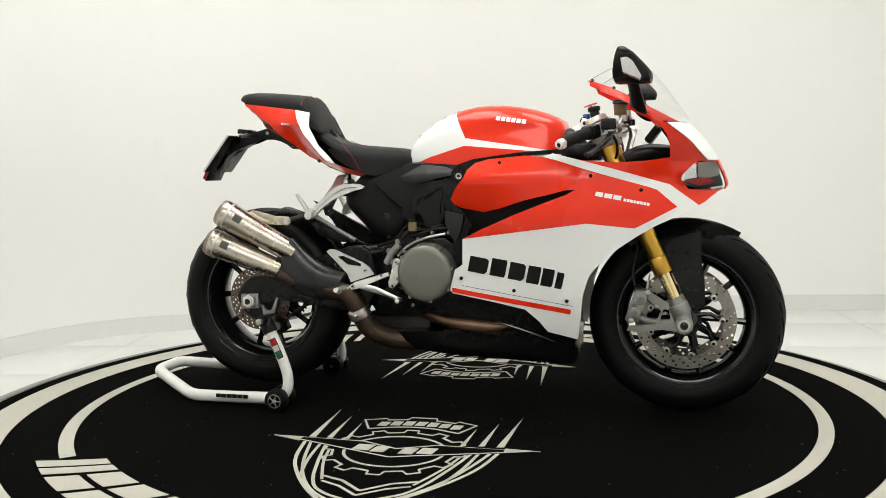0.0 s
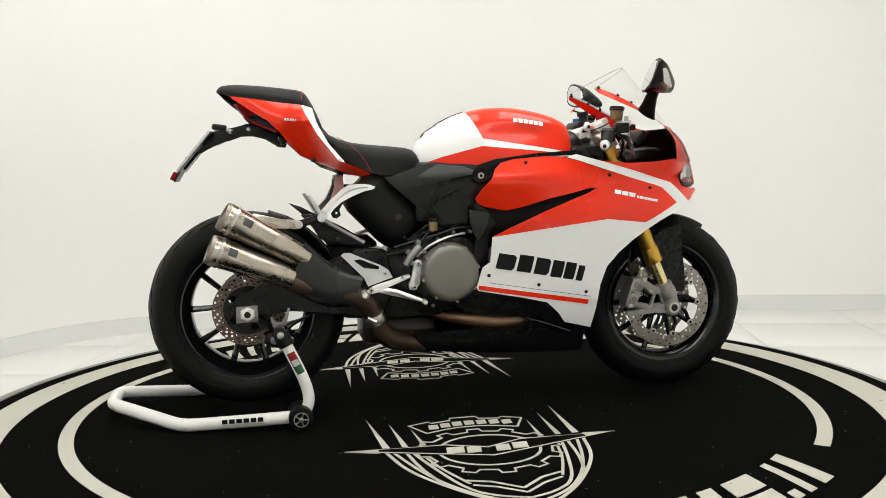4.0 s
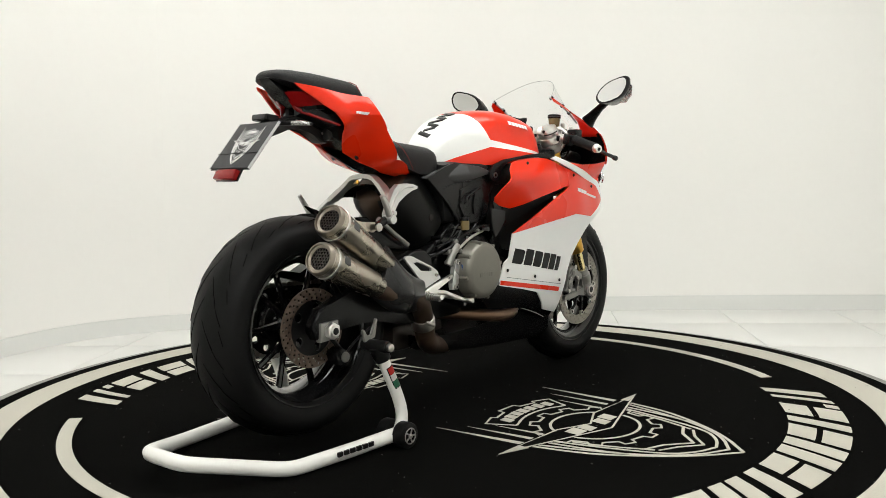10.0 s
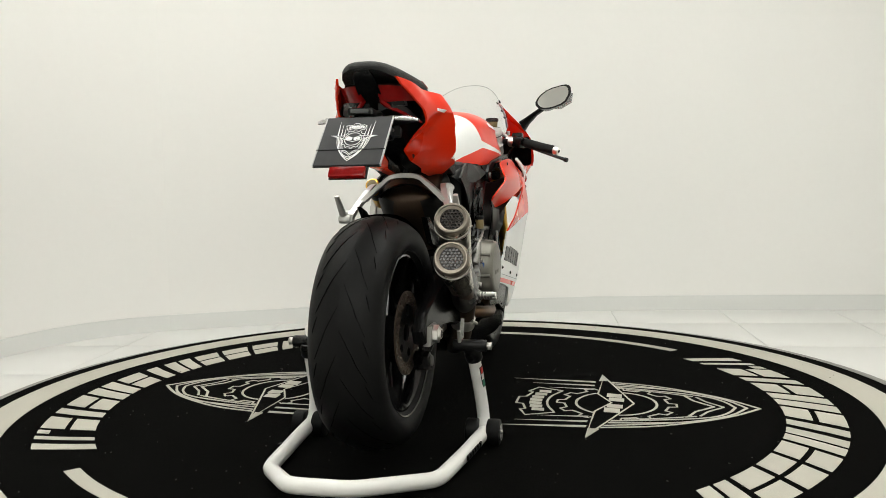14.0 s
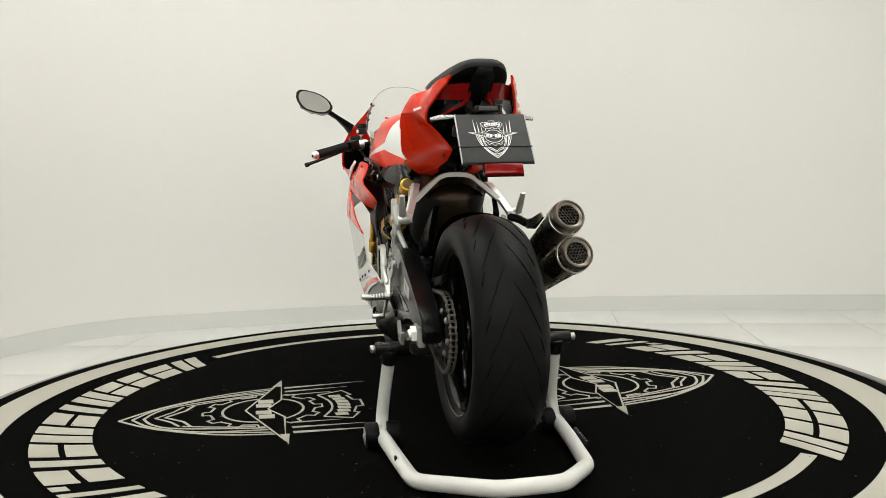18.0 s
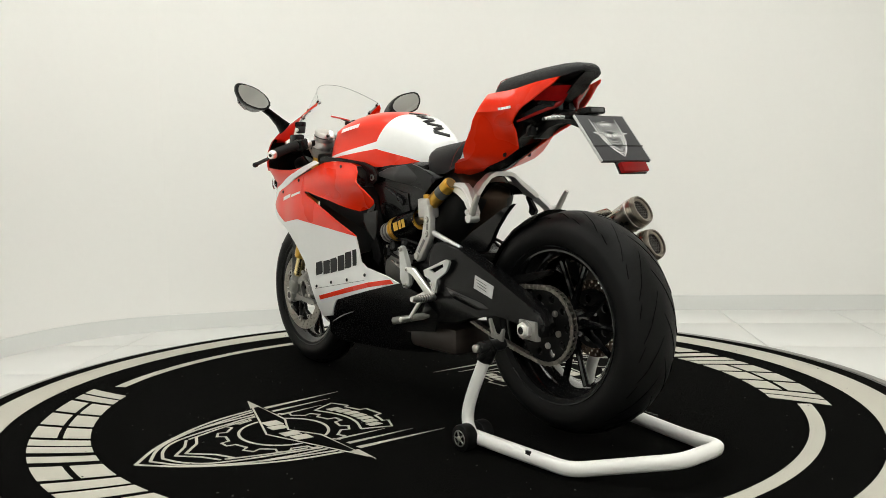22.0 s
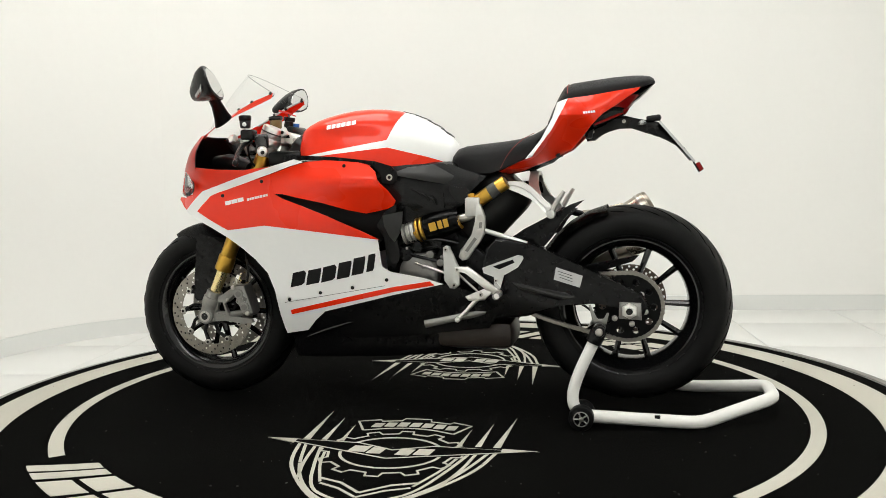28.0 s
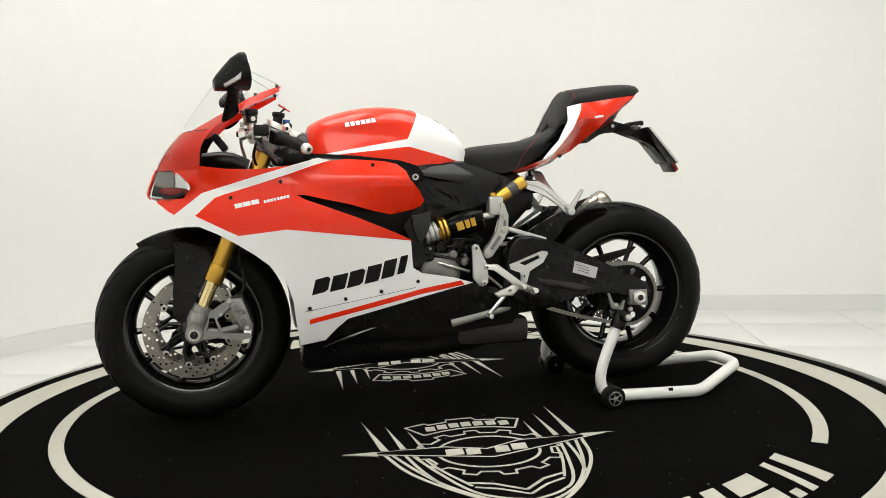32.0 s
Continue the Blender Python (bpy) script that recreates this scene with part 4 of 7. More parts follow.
def body_row(x, top, wid, low, p=0.72, q=0.62, n=28):
    """One cross-section: a squared arch from the left foot over the top to the right foot, and back under."""
    row = []
    for i in range(n + 1):
        a = math.pi * i / n
        row.append((x, wid * math.copysign(abs(math.cos(a)) ** p, math.cos(a)), low + (top - low) * math.sin(a) ** q))
    return row


def body(tops, wids, lows, xs, p=0.72, q=0.62):
    return loft([body_row(x, soft_table(tops, x), soft_table(wids, x), soft_table(lows, x), p, q) for x in xs])


tank_bm = body(T_TOP, T_WID, T_LOW, [-0.088, -0.085, -0.080, -0.068, -0.050, -0.034, -0.018, 0.005, 0.029, 0.06, 0.09, 0.12, 0.153, 0.2, 0.247, 0.295, 0.342, 0.375, 0.405, 0.425, 0.438, 0.446], 0.58, 0.62)
paint(tank_bm, [(0.088, 0.952), (0.080, 1.02), (0.52, 1.02), (0.52, 0.805), (0.402, 0.826), (0.128, 0.872)], 1)
paint(tank_bm, [(-0.07, 0.782), (-0.065, 0.793), (-0.001, 0.815), (0.125, 0.848), (0.36, 0.824), (0.30, 0.780), (-0.07, 0.76)], 1)
for v in tank_bm.verts:
    k = min(1.0, max(0.0, (0.922 - 0.05 * (v.co.x - 0.2) - v.co.z) / 0.088))
    reach = min(1.0, max(0.0, (v.co.x - 0.10) / 0.10)) * min(1.0, max(0.0, (0.446 - v.co.x) / 0.06))
    v.co.y -= math.copysign(0.011 * math.sin(math.pi * k ** 0.7) * reach, v.co.y) if abs(v.co.y) > 0.03 else 0.0
tank = part("fuel_tank", tank_bm, [WHITE, RED], motorcycle, "red and white fuel tank", 60)
for s in (-1, 1):
    for i in range(6):
        a = 0.228 + i * 0.0165
        z = 0.936 - abs(a - 0.22) * 0.16

        def on_tank(x, zz):
            top, wid, low = soft_table(T_TOP, x), soft_table(T_WID, x), soft_table(T_LOW, x)
            t = min(0.999, max(0.001, (zz - low) / (top - low))) ** (1 / 0.62)
            return wid * math.sqrt(max(0.0, 1 - t * t)) ** 0.58
        part("lettering_block", sheet([(a, z - 0.010), (a + 0.0125, z - 0.012), (a + 0.0145, z + 0.001), (a + 0.002, z + 0.003)], on_tank, s, 0.002, 0.006, 0.002), WHITE, tank)
for i in range(7):
    x = 0.085 - i * 0.022
    ztop = soft_table(T_TOP, x)
    d = (soft_table(T_TOP, x + 0.005) - soft_table(T_TOP, x - 0.005)) / 0.01
    bm = box(-0.008, 0.008, -0.030 + 0.004 * (i % 2), 0.030 - 0.006 * (i % 3), -0.001, 0.0012, 0.0008)
    part("tank_pad_mark", moved(bm, Matrix.Translation((x, 0.0, ztop + 0.001)) @ Matrix.Rotation(-math.atan(d), 4, "Y") @ Matrix.Rotation(0.35 * (1 if i % 2 else -1), 4, "Z")), DECAL, tank, "black tank pad mark")

seat = part("rider_seat", body([(-0.405, 0.925), (-0.368, 0.899), (-0.321, 0.876), (-0.265, 0.864), (-0.152, 0.853), (-0.091, 0.842), (-0.066, 0.815)],
                               [(-0.405, 0.075), (-0.33, 0.102), (-0.25, 0.118), (-0.15, 0.112), (-0.09, 0.090), (-0.066, 0.065)],
                               [(-0.405, 0.895), (-0.323, 0.815), (-0.2, 0.760), (-0.106, 0.770), (-0.066, 0.785)],
                               [-0.405, -0.385, -0.36, -0.33, -0.29, -0.25, -0.2, -0.152, -0.115, -0.09, -0.075, -0.066], 0.5, 0.5), VINYL, motorcycle, "black grained rider seat", 60)
for s in (-1, 1):
    part("seat_seam", tube([(-0.335, s * 0.065, 0.884), (-0.30, s * 0.106, 0.862), (-0.262, s * 0.117, 0.825), (-0.235, s * 0.118, 0.775)], 0.0009, 6, smooth_steps=1), SEAM, seat, "thin red seam")
pillion = part("pillion_seat", body([(-0.706, 1.036), (-0.700, 1.046), (-0.68, 1.053), (-0.616, 1.054), (-0.504, 1.043), (-0.440, 1.032), (-0.421, 1.012), (-0.396, 0.961), (-0.382, 0.922)],
                                    [(-0.706, 0.030), (-0.69, 0.052), (-0.65, 0.072), (-0.55, 0.094), (-0.44, 0.108), (-0.382, 0.098)],
                                    [(-0.706, 1.030), (-0.655, 1.014), (-0.505, 0.990), (-0.440, 0.975), (-0.415, 0.930), (-0.382, 0.905)],
                                    [-0.706, -0.701, -0.69, -0.67, -0.64, -0.58, -0.504, -0.46, -0.44, -0.43, -0.42, -0.408, -0.396, -0.388, -0.382], 0.72, 0.80), VINYL, motorcycle, "black pillion seat pad", 60)
for s in (-1, 1):
    part("seat_seam", tube([(-0.442, s * 0.02, 1.0345), (-0.443, s * 0.085, 1.026), (-0.444, s * 0.106, 1.000)], 0.0014, 6, smooth_steps=1), SEAM, pillion, "thin red seam")

T_RIDGE = [(-0.70, 0.062), (-0.66, 0.086), (-0.60, 0.115), (-0.512, 0.142), (-0.45, 0.172), (-0.41, 0.177), (-0.37, 0.168), (-0.337, 0.156), (-0.28, 0.140), (-0.187, 0.110)]
Z_RIDGE = [(-0.70, 1.02), (-0.66, 1.005), (-0.58, 0.965), (-0.512, 0.935), (-0.45, 0.937), (-0.41, 0.900), (-0.37, 0.848), (-0.337, 0.810), (-0.28, 0.788), (-0.187, 0.768)]
T_FOOT = [(-0.66, 0.080), (-0.58, 0.112), (-0.52, 0.124), (-0.49, 0.085), (-0.45, 0.036), (-0.388, 0.038), (-0.30, 0.052), (-0.187, 0.076)]
Z_FOOT = [(-0.66, 1.000), (-0.58, 0.945), (-0.51, 0.897), (-0.45, 0.827), (-0.388, 0.799), (-0.328, 0.774), (-0.187, 0.746)]
STRIPE_EDGE = [(0.80, -0.325), (0.806, -0.337), (0.889, -0.403), (0.952, -0.437), (0.981, -0.448)]


def tail_half(x, z):
    """Half-width of the tail cowl: a ridge high on the side, folded in towards its lower edge."""
    w, zr, f, zf = soft_table(T_RIDGE, x), soft_table(Z_RIDGE, x), soft_table(T_FOOT, x), soft_table(Z_FOOT, x)
    if z < zr:
        k = max(-0.15, (z - zf) / max(0.02, zr - zf))
        return f + (w - f) * k
    return w * (1 - 0.24 * min(1.5, (z - zr) / 0.06) ** 1.4)


def stripe_half(x, z):
    """The white stripe turns in towards the seat."""
    return tail_half(x, z) - 0.35 * max(0.0, x - lerp_table(STRIPE_EDGE, z))


TAIL_RED = [(-0.664, 1.013), (-0.448, 0.981), (-0.437, 0.952), (-0.403, 0.889), (-0.337, 0.806), (-0.318, 0.802), (-0.187, 0.748), (-0.238, 0.753), (-0.303, 0.767), (-0.388, 0.800), (-0.450, 0.829), (-0.480, 0.860), (-0.517, 0.900), (-0.553, 0.936), (-0.589, 0.958), (-0.621, 0.981), (-0.656, 1.004)]
TAIL_WHITE = [(-0.448, 0.981), (-0.413, 0.973), (-0.402, 0.925), (-0.368, 0.862), (-0.316, 0.801), (-0.337, 0.806), (-0.403, 0.889), (-0.437, 0.952)]
for s in (-1, 1):
    cowl = part("tail_cowl", sheet(TAIL_RED, tail_half, s, 0.006), RED, motorcycle, "red tail cowl panel")
    part("cowl_stripe", sheet(TAIL_WHITE, stripe_half, s, 0.006, step=0.01), WHITE, cowl, "white stripe along the seat")
    part("cowl_liner", sheet([(-0.52, 0.982), (-0.45, 0.976), (-0.40, 0.885), (-0.33, 0.80), (-0.20, 0.752), (-0.328, 0.768), (-0.388, 0.79), (-0.44, 0.835), (-0.49, 0.90), (-0.50, 0.93)], lambda x, z: max(0.01, tail_half(x, z) - 0.012), s, 0.004), BLACK, motorcycle, "black inner side of the tail")
    for i in range(5):
        a = -0.500 + i * 0.0075 if s < 0 else -0.53 + i * 0.0075
        z = 0.934 - (a + 0.5) * 0.12
        part("marking_block", sheet([(a, z), (a + 0.0055, z - 0.0008), (a + 0.0065, z + 0.006), (a + 0.001, z + 0.0068)], tail_half, s, 0.002, 0.01, 0.0012), WHITE, cowl)
    part("cowl_screw", hex_bolt((-0.408, s * (tail_half(-0.408, 0.815)), 0.815), (0, s, 0), 0.008, 0.003), BLACK, cowl)
    # tail light: a broad red lens with a hook below its inner end
    inside = lambda x, y, z, gap: s * min(y, max(0.010, tail_half(x, max(z, soft_table(Z_RIDGE, x))) - gap))
    rows, frame_rows = [], []
    for y, x, z0, z1 in ((0.018, -0.650, 0.956, 0.988), (0.024, -0.655, 0.952, 0.992), (0.050, -0.650, 0.953, 0.993), (0.074, -0.626, 0.956, 0.992), (0.098, -0.596, 0.958, 0.991), (0.112, -0.568, 0.958, 0.984), (0.128, -0.540, 0.950, 0.970)):
        ring = ((x + 0.032, z0), (x - 0.004, z1), (x + 0.025, z1), (x + 0.058, z0))
        rows.append([(u, inside(u, y, v, 0.008), v) for u, v in ring])
        ring = ((x + 0.046, z0 - 0.010), (x + 0.010, z1 + 0.006), (x + 0.040, z1 + 0.006), (x + 0.072, z0 - 0.010))
        if y < 0.08:
            frame_rows.append([(u, inside(u, y + 0.004, v, 0.013), v) for u, v in ring])
    part("light_frame", loft(frame_rows), BLACK, motorcycle, "black frame round the tail light")
    light = part("tail_light", loft(rows), REDLENS, motorcycle, "dark red tail light lens")
    part("light_hook", tube([(-0.620, s * 0.026, 0.957), (-0.612, s * 0.036, 0.944), (-0.590, s * 0.062, 0.931), (-0.558, s * 0.086, 0.916), (-0.526, s * 0.108, 0.902)], [0.008, 0.007, 0.005, 0.004, 0.003], 8, smooth_steps=1), REDLENS, light, "red hook of the tail light")
    part("light_tray", loft([[(x, s * y, z) for y, z in ((0.012, z0), (y1, z0 + 0.012), (y1, z0 + 0.026), (0.012, z0 + 0.026))] for x, y1, z0 in ((-0.610, 0.050, 0.928), (-0.57, 0.080, 0.915), (-0.52, 0.095, 0.892))]), BLACK, light)
    # indicator
    ind = part("rear_indicator", tube([(-0.672, s * 0.02, 0.906), (-0.668, s * 0.075, 0.906), (-0.657, s * 0.138, 0.900)], [0.006, 0.008, 0.004], 8), BLACK, motorcycle, "slim rear indicator")
    part("indicator_lens", tube([(-0.676, s * 0.078, 0.906), (-0.670, s * 0.110, 0.905), (-0.662, s * 0.136, 0.901)], [0.005, 0.007, 0.004], 8), CRYSTAL, ind, "clear indicator lens")
tail_end = body([(-0.70, 1.036), (-0.66, 1.020), (-0.55, 1.000), (-0.42, 0.98), (-0.36, 0.90)], [(-0.70, 0.020), (-0.68, 0.030), (-0.62, 0.030), (-0.50, 0.038), (-0.36, 0.030)],
                [(-0.70, 1.025), (-0.68, 1.004), (-0.62, 0.955), (-0.50, 0.890), (-0.36, 0.820)], [-0.70, -0.685, -0.66, -0.60, -0.55, -0.50, -0.44, -0.36], 1.15, 1.0)
part("tail_core", tail_end, SATIN, motorcycle, "black tail section under the pillion pad", 60)

rows = []
for x, z0, z1, w0, w1 in ((-0.56, 0.905, 0.935, 0.020, 0.050), (-0.50, 0.884, 0.935, 0.028, 0.080), (-0.45, 0.848, 0.930, 0.050, 0.090), (-0.39, 0.815, 0.890, 0.055, 0.100), (-0.32, 0.788, 0.835, 0.078, 0.095), (-0.22, 0.764, 0.790, 0.078, 0.085)):
    rows.append([(x, -w0, z0), (x, w0, z0), (x, w1, z1), (x, -w1, z1)])
part("tail_floor", loft(rows), SATIN, motorcycle, "black underside of the tail")

# number plate holder
holder = part("plate_holder", join(prism([(-0.722, 0.908), (-0.690, 0.914), (-0.654, 0.921), (-0.615, 0.932), (-0.558, 0.916), (-0.498, 0.890), (-0.492, 0.877), (-0.497, 0.855), (-0.522, 0.857), (-0.559, 0.889), (-0.597, 0.899), (-0.636, 0.899), (-0.675, 0.885), (-0.702, 0.868), (-0.722, 0.862), (-0.746, 0.858), (-0.770, 0.836), (-0.812, 0.787), (-0.818, 0.792), (-0.752, 0.868)], -0.022, 0.022, 0.006),
                                   prism([(-0.520, 0.896), (-0.492, 0.886), (-0.494, 0.862), (-0.514, 0.864)], -0.045, 0.045, 0.004)), BLACK, motorcycle, "black arched plate bracket")
lamp = part("plate_lamp", moved(box(-0.022, 0.022, -0.034, 0.034, -0.009, 0.009, 0.005), Matrix.Translation((-0.702, 0, 0.921)) @ Matrix.Rotation(0.12, 4, "Y")), BLACK, holder)
part("lamp_window", moved(box(-0.0235, -0.018, -0.024, 0.024, -0.005, 0.005, 0.001), Matrix.Translation((-0.702, 0, 0.921)) @ Matrix.Rotation(0.12, 4, "Y")), GREY, lamp)
for s in (-1, 1):
    part("bracket_bolt", hex_bolt((-0.612, s * 0.022, 0.914), (0, s, 0), 0.006, 0.004), STEEL, holder)
    part("bracket_bolt", hex_bolt((-0.516, s * 0.022, 0.884), (0, s, 0), 0.005, 0.004), STEEL, holder)
PLATE = Matrix.Translation((-0.775, 0.000, 0.846)) @ Matrix.Rotation(radians(-3), 4, "Z") @ Matrix.Rotation(radians(-50), 4, "Y")
plate = part("number_plate", moved(box(-0.079, 0.079, -0.0880, 0.0880, -0.003, 0.003, 0.002), PLATE), PLATEGREY, motorcycle, "flat dark plate with a white emblem")
part("plate_edge", moved(box(-0.081, 0.081, -0.0900, 0.0900, -0.0045, -0.0025, 0.0008), PLATE), BLACK, plate)
for s in (-1, 1):
    part("plate_rim", moved(box(-0.080, 0.080, s * 0.0890 - 0.0012, s * 0.0890 + 0.0012, -0.004, 0.0035, 0.0008), PLATE), LABEL, plate)
part("plate_strap", moved(box(-0.0315, -0.0285, -0.0915, 0.0915, 0.0025, 0.005, 0.0008), PLATE), BLACK, plate)
K = 0.088 / 0.84
for name, bm in emblem():
    if name == "star_field":
        bm.free()
        continue
    for v in bm.verts:
        x, y, z = v.co
        v.co = Vector(((y + 0.62) * K * 1.5, -x * K * 1.5, 0.0032 + (z - INK0) * 0.6))
    part("plate_emblem_line", moved(bm, PLATE), WHITE, plate, "", 0)
refl = part("reflector", moved(box(-0.014, 0.014, -0.047, 0.047, -0.007, 0.007, 0.003), Matrix.Translation((-0.842, -0.006, 0.769)) @ Matrix.Rotation(radians(-3), 4, "Z") @ Matrix.Rotation(radians(-60), 4, "Y")), REDLENS, motorcycle, "red rear reflector")
part("reflector_back", moved(box(-0.020, 0.016, -0.050, 0.050, -0.010, -0.005, 0.002), Matrix.Translation((-0.838, -0.006, 0.773)) @ Matrix.Rotation(radians(-3), 4, "Z") @ Matrix.Rotation(radians(-60), 4, "Y")), BLACK, refl)

# ---- rear frame, pegs, rear arch ----
for s in (-1, 1):
    # cast arm from the tail down to the pillion peg, leaning outwards
    arm_poly = [(-0.222, 0.724), (-0.240, 0.731), (-0.265, 0.734), (-0.305, 0.732), (-0.330, 0.718), (-0.367, 0.684), (-0.401, 0.648), (-0.404, 0.624), (-0.384, 0.628), (-0.364, 0.652), (-0.331, 0.679), (-0.294, 0.697), (-0.257, 0.711), (-0.228, 0.717)]
    part("rear_frame_arm", sheet(arm_poly, lambda x, z: 0.162 - 0.46 * max(0.0, z - 0.640), s, 0.018, 0.012), SILVER, motorcycle, "silver cast rear frame arm", 30)
    rib = [(-0.245, 0.7235), (-0.275, 0.7235), (-0.315, 0.711), (-0.350, 0.682), (-0.382, 0.650)]
    part("arm_rib", tube([(x, s * (0.1625 - 0.46 * max(0.0, z - 0.640)), z) for x, z in rib], 0.0035, 8, smooth_steps=2), SILVER, motorcycle)
    peg = part("pillion_peg", tube([(-0.400, s * 0.172, 0.640), (-0.418, s * 0.176, 0.672), (-0.438, s * 0.178, 0.702)], [0.009, 0.008, 0.006], 8, flat=1.3), PALECAST, motorcycle, "folded silver pillion footpeg")
    part("peg_clevis", join(rod((-0.398, s * 0.150, 0.632), (-0.398, s * 0.186, 0.632), 0.013, n=14, bevel=0.002), rod((-0.388, s * 0.155, 0.650), (-0.388, s * 0.182, 0.650), 0.008, n=12, bevel=0.001)), SILVER, peg)
rows = []
SHOULDER = ((0.030, 0.757, 0.014), (0.048, 0.751, 0.014), (0.078, 0.727, 0.015), (0.108, 0.701, 0.017), (0.126, 0.684, 0.019))
for y, z, w in [(-y, z, w) for y, z, w in SHOULDER[::-1]] + [(0.0, 0.759, 0.013)] + list(SHOULDER):
    x = -0.333 - 0.30 * max(0.0, 0.73 - z)
    up, side = (0.0065, 0.0) if abs(y) < 0.05 else (0.004, math.copysign(0.0055, y))
    rows.append([(x - w, y - side, z - up), (x + w, y - side, z - up), (x + w, y + side, z + up), (x - w, y + side, z + up)])
part("frame_bridge", loft(rows), PALECAST, motorcycle, "silver cast bridge of the rear frame", 12)
part("tail_mount", tube([(-0.325, 0.0, 0.748), (-0.322, 0.0, 0.790)], 0.011, 12), SATIN, motorcycle)
# exhaust chamber behind the engine, leaning forwards, with a black shield on each side
DOWN, FORE = Vector((0.696, 0, -0.717)), Vector((0.717, 0, 0.696))
TOP = Vector((-0.325, 0, 0.684))


def chamber_ring(d, hw, hd, a0, a1, n, grow=0.0):
    """Part of the chamber's section at d metres below its top; angles in degrees from its rear line."""
    k = 1.0 - 0.22 * max(0.0, 1 - d / 0.045) ** 2 - 0.12 * max(0.0, (d - 0.185) / 0.045) ** 2
    ring = []
    for i in range(n):
        a = radians(a0 + (a1 - a0) * i / (n - 1))
        c, q = math.cos(a), math.sin(a)
        p = TOP + DOWN * d + FORE * (0.085 - math.copysign(abs(c) ** 0.8, c) * (hd * k + grow))
        ring.append((p.x, math.copysign(abs(q) ** 0.8, q) * (hw * k + grow), p.z))
    return ring


steps = [0.0, 0.008, 0.022, 0.045, 0.08, 0.12, 0.16, 0.19, 0.215, 0.228]
part("rear_silencer", loft([chamber_ring(d, 0.100, 0.098, 0, 360 * 32 / 33, 33) for d in steps]), DULLHEAT, motorcycle, "brown scorched exhaust chamber above the tyre", 60)
for s in (-1, 1):
    bm = loft([chamber_ring(d, 0.112, 0.0995, s * 20, s * 165, 25) for d in steps[1:]], caps=False, closed=False)
    bmesh.ops.solidify(bm, geom=bm.faces[:], thickness=0.003)
    shield = part("rear_shield", bm, SHIELD, motorcycle, "smooth black heat shield on the exhaust chamber", 50)
    q = TOP + DOWN * 0.165 + FORE * 0.085
    part("shield_bolt", join(rod((q.x, s * 0.106, q.z), (q.x, s * 0.1145, q.z), 0.011, n=18, bevel=0.002)), DARKHEAT, shield)
arch = [[(x, 0.130 * k * math.cos(a), 0.595 + 0.145 * k * math.sin(a)) for a in np.linspace(0.78, math.pi - 0.78, 21)] for x, k in ((-0.346, 0.93), (-0.335, 0.96), (-0.30, 0.95), (-0.26, 0.90))]
bm = loft(arch, caps=False, closed=False)
bmesh.ops.solidify(bm, geom=bm.faces[:], thickness=0.006)
part("heat_shield", bm, SATIN, motorcycle, "dark arch over the rear tyre")
# hugger
rows = []
for i in range(13):
    a = radians(62 + i * 11.0)
    r = 0.322
    w = 0.088 if i > 1 else 0.05 + 0.02 * i
    rows.append([(RW[0] + (r - 0.03 * abs(u) ** 3) * math.cos(a - radians(62)), w * u, RW[1] + (r - 0.03 * abs(u) ** 3) * math.sin(a - radians(62))) for u in np.linspace(-1, 1, 9)])
bm = loft(rows[:8], caps=False, closed=False)
bmesh.ops.solidify(bm, geom=bm.faces[:], thickness=0.004)
part("rear_hugger", bm, SATIN, motorcycle, "black rear mudguard close to the tyre")
part("hugger_fin", prism([(-0.165, 0.503), (-0.246, 0.540), (-0.307, 0.584), (-0.398, 0.630), (-0.451, 0.659), (-0.494, 0.673), (-0.455, 0.640), (-0.42, 0.60), (-0.395, 0.560), (-0.367, 0.527), (-0.277, 0.527), (-0.178, 0.490)], 0.082, 0.098, 0.003), SATIN, motorcycle, "black hugger fin")
part("hugger_fin", prism([(-0.230, 0.530), (-0.30, 0.565), (-0.375, 0.605), (-0.42, 0.640), (-0.46, 0.640), (-0.42, 0.60), (-0.40, 0.560), (-0.33, 0.540)], -0.098, -0.082, 0.003), SATIN, motorcycle, "black hugger fin")
part("hugger_stay", tube([(-0.402, -0.128, 0.632), (-0.374, -0.124, 0.614), (-0.320, -0.118, 0.580), (-0.262, -0.112, 0.546)], [0.009, 0.007, 0.007, 0.008], 10, smooth_steps=1), CAST, motorcycle, "grey stay beside the mudguard")
part("stay_bracket", holed([(-0.330, 0.694), (-0.338, 0.678), (-0.366, 0.642), (-0.360, 0.630), (-0.347, 0.626), (-0.334, 0.636), (-0.338, 0.654), (-0.322, 0.682)], [[(-0.352, 0.640), (-0.345, 0.640), (-0.343, 0.646), (-0.350, 0.648)]], -0.126, -0.114), BLACK, motorcycle, "small black bracket below the frame arm")
part("chain_guard", prism([(-0.44, 0.455), (-0.50, 0.470), (-0.66, 0.502), (-0.64, 0.482), (-0.585, 0.465), (-0.50, 0.440)], 0.088, 0.112, 0.003), SATIN, motorcycle, "black chain guard")

# ---- swingarm, chain, axle ----
ARM = [(-0.165, 0.40), (-0.195, 0.53), (-0.225, 0.556), (-0.27, 0.556), (-0.34, 0.538), (-0.48, 0.477), (-0.60, 0.420), (-0.668, 0.388), (-0.688, 0.355), (-0.672, 0.322), (-0.61, 0.335), (-0.56, 0.366), (-0.50, 0.371), (-0.42, 0.350), (-0.32, 0.315), (-0.22, 0.305)]
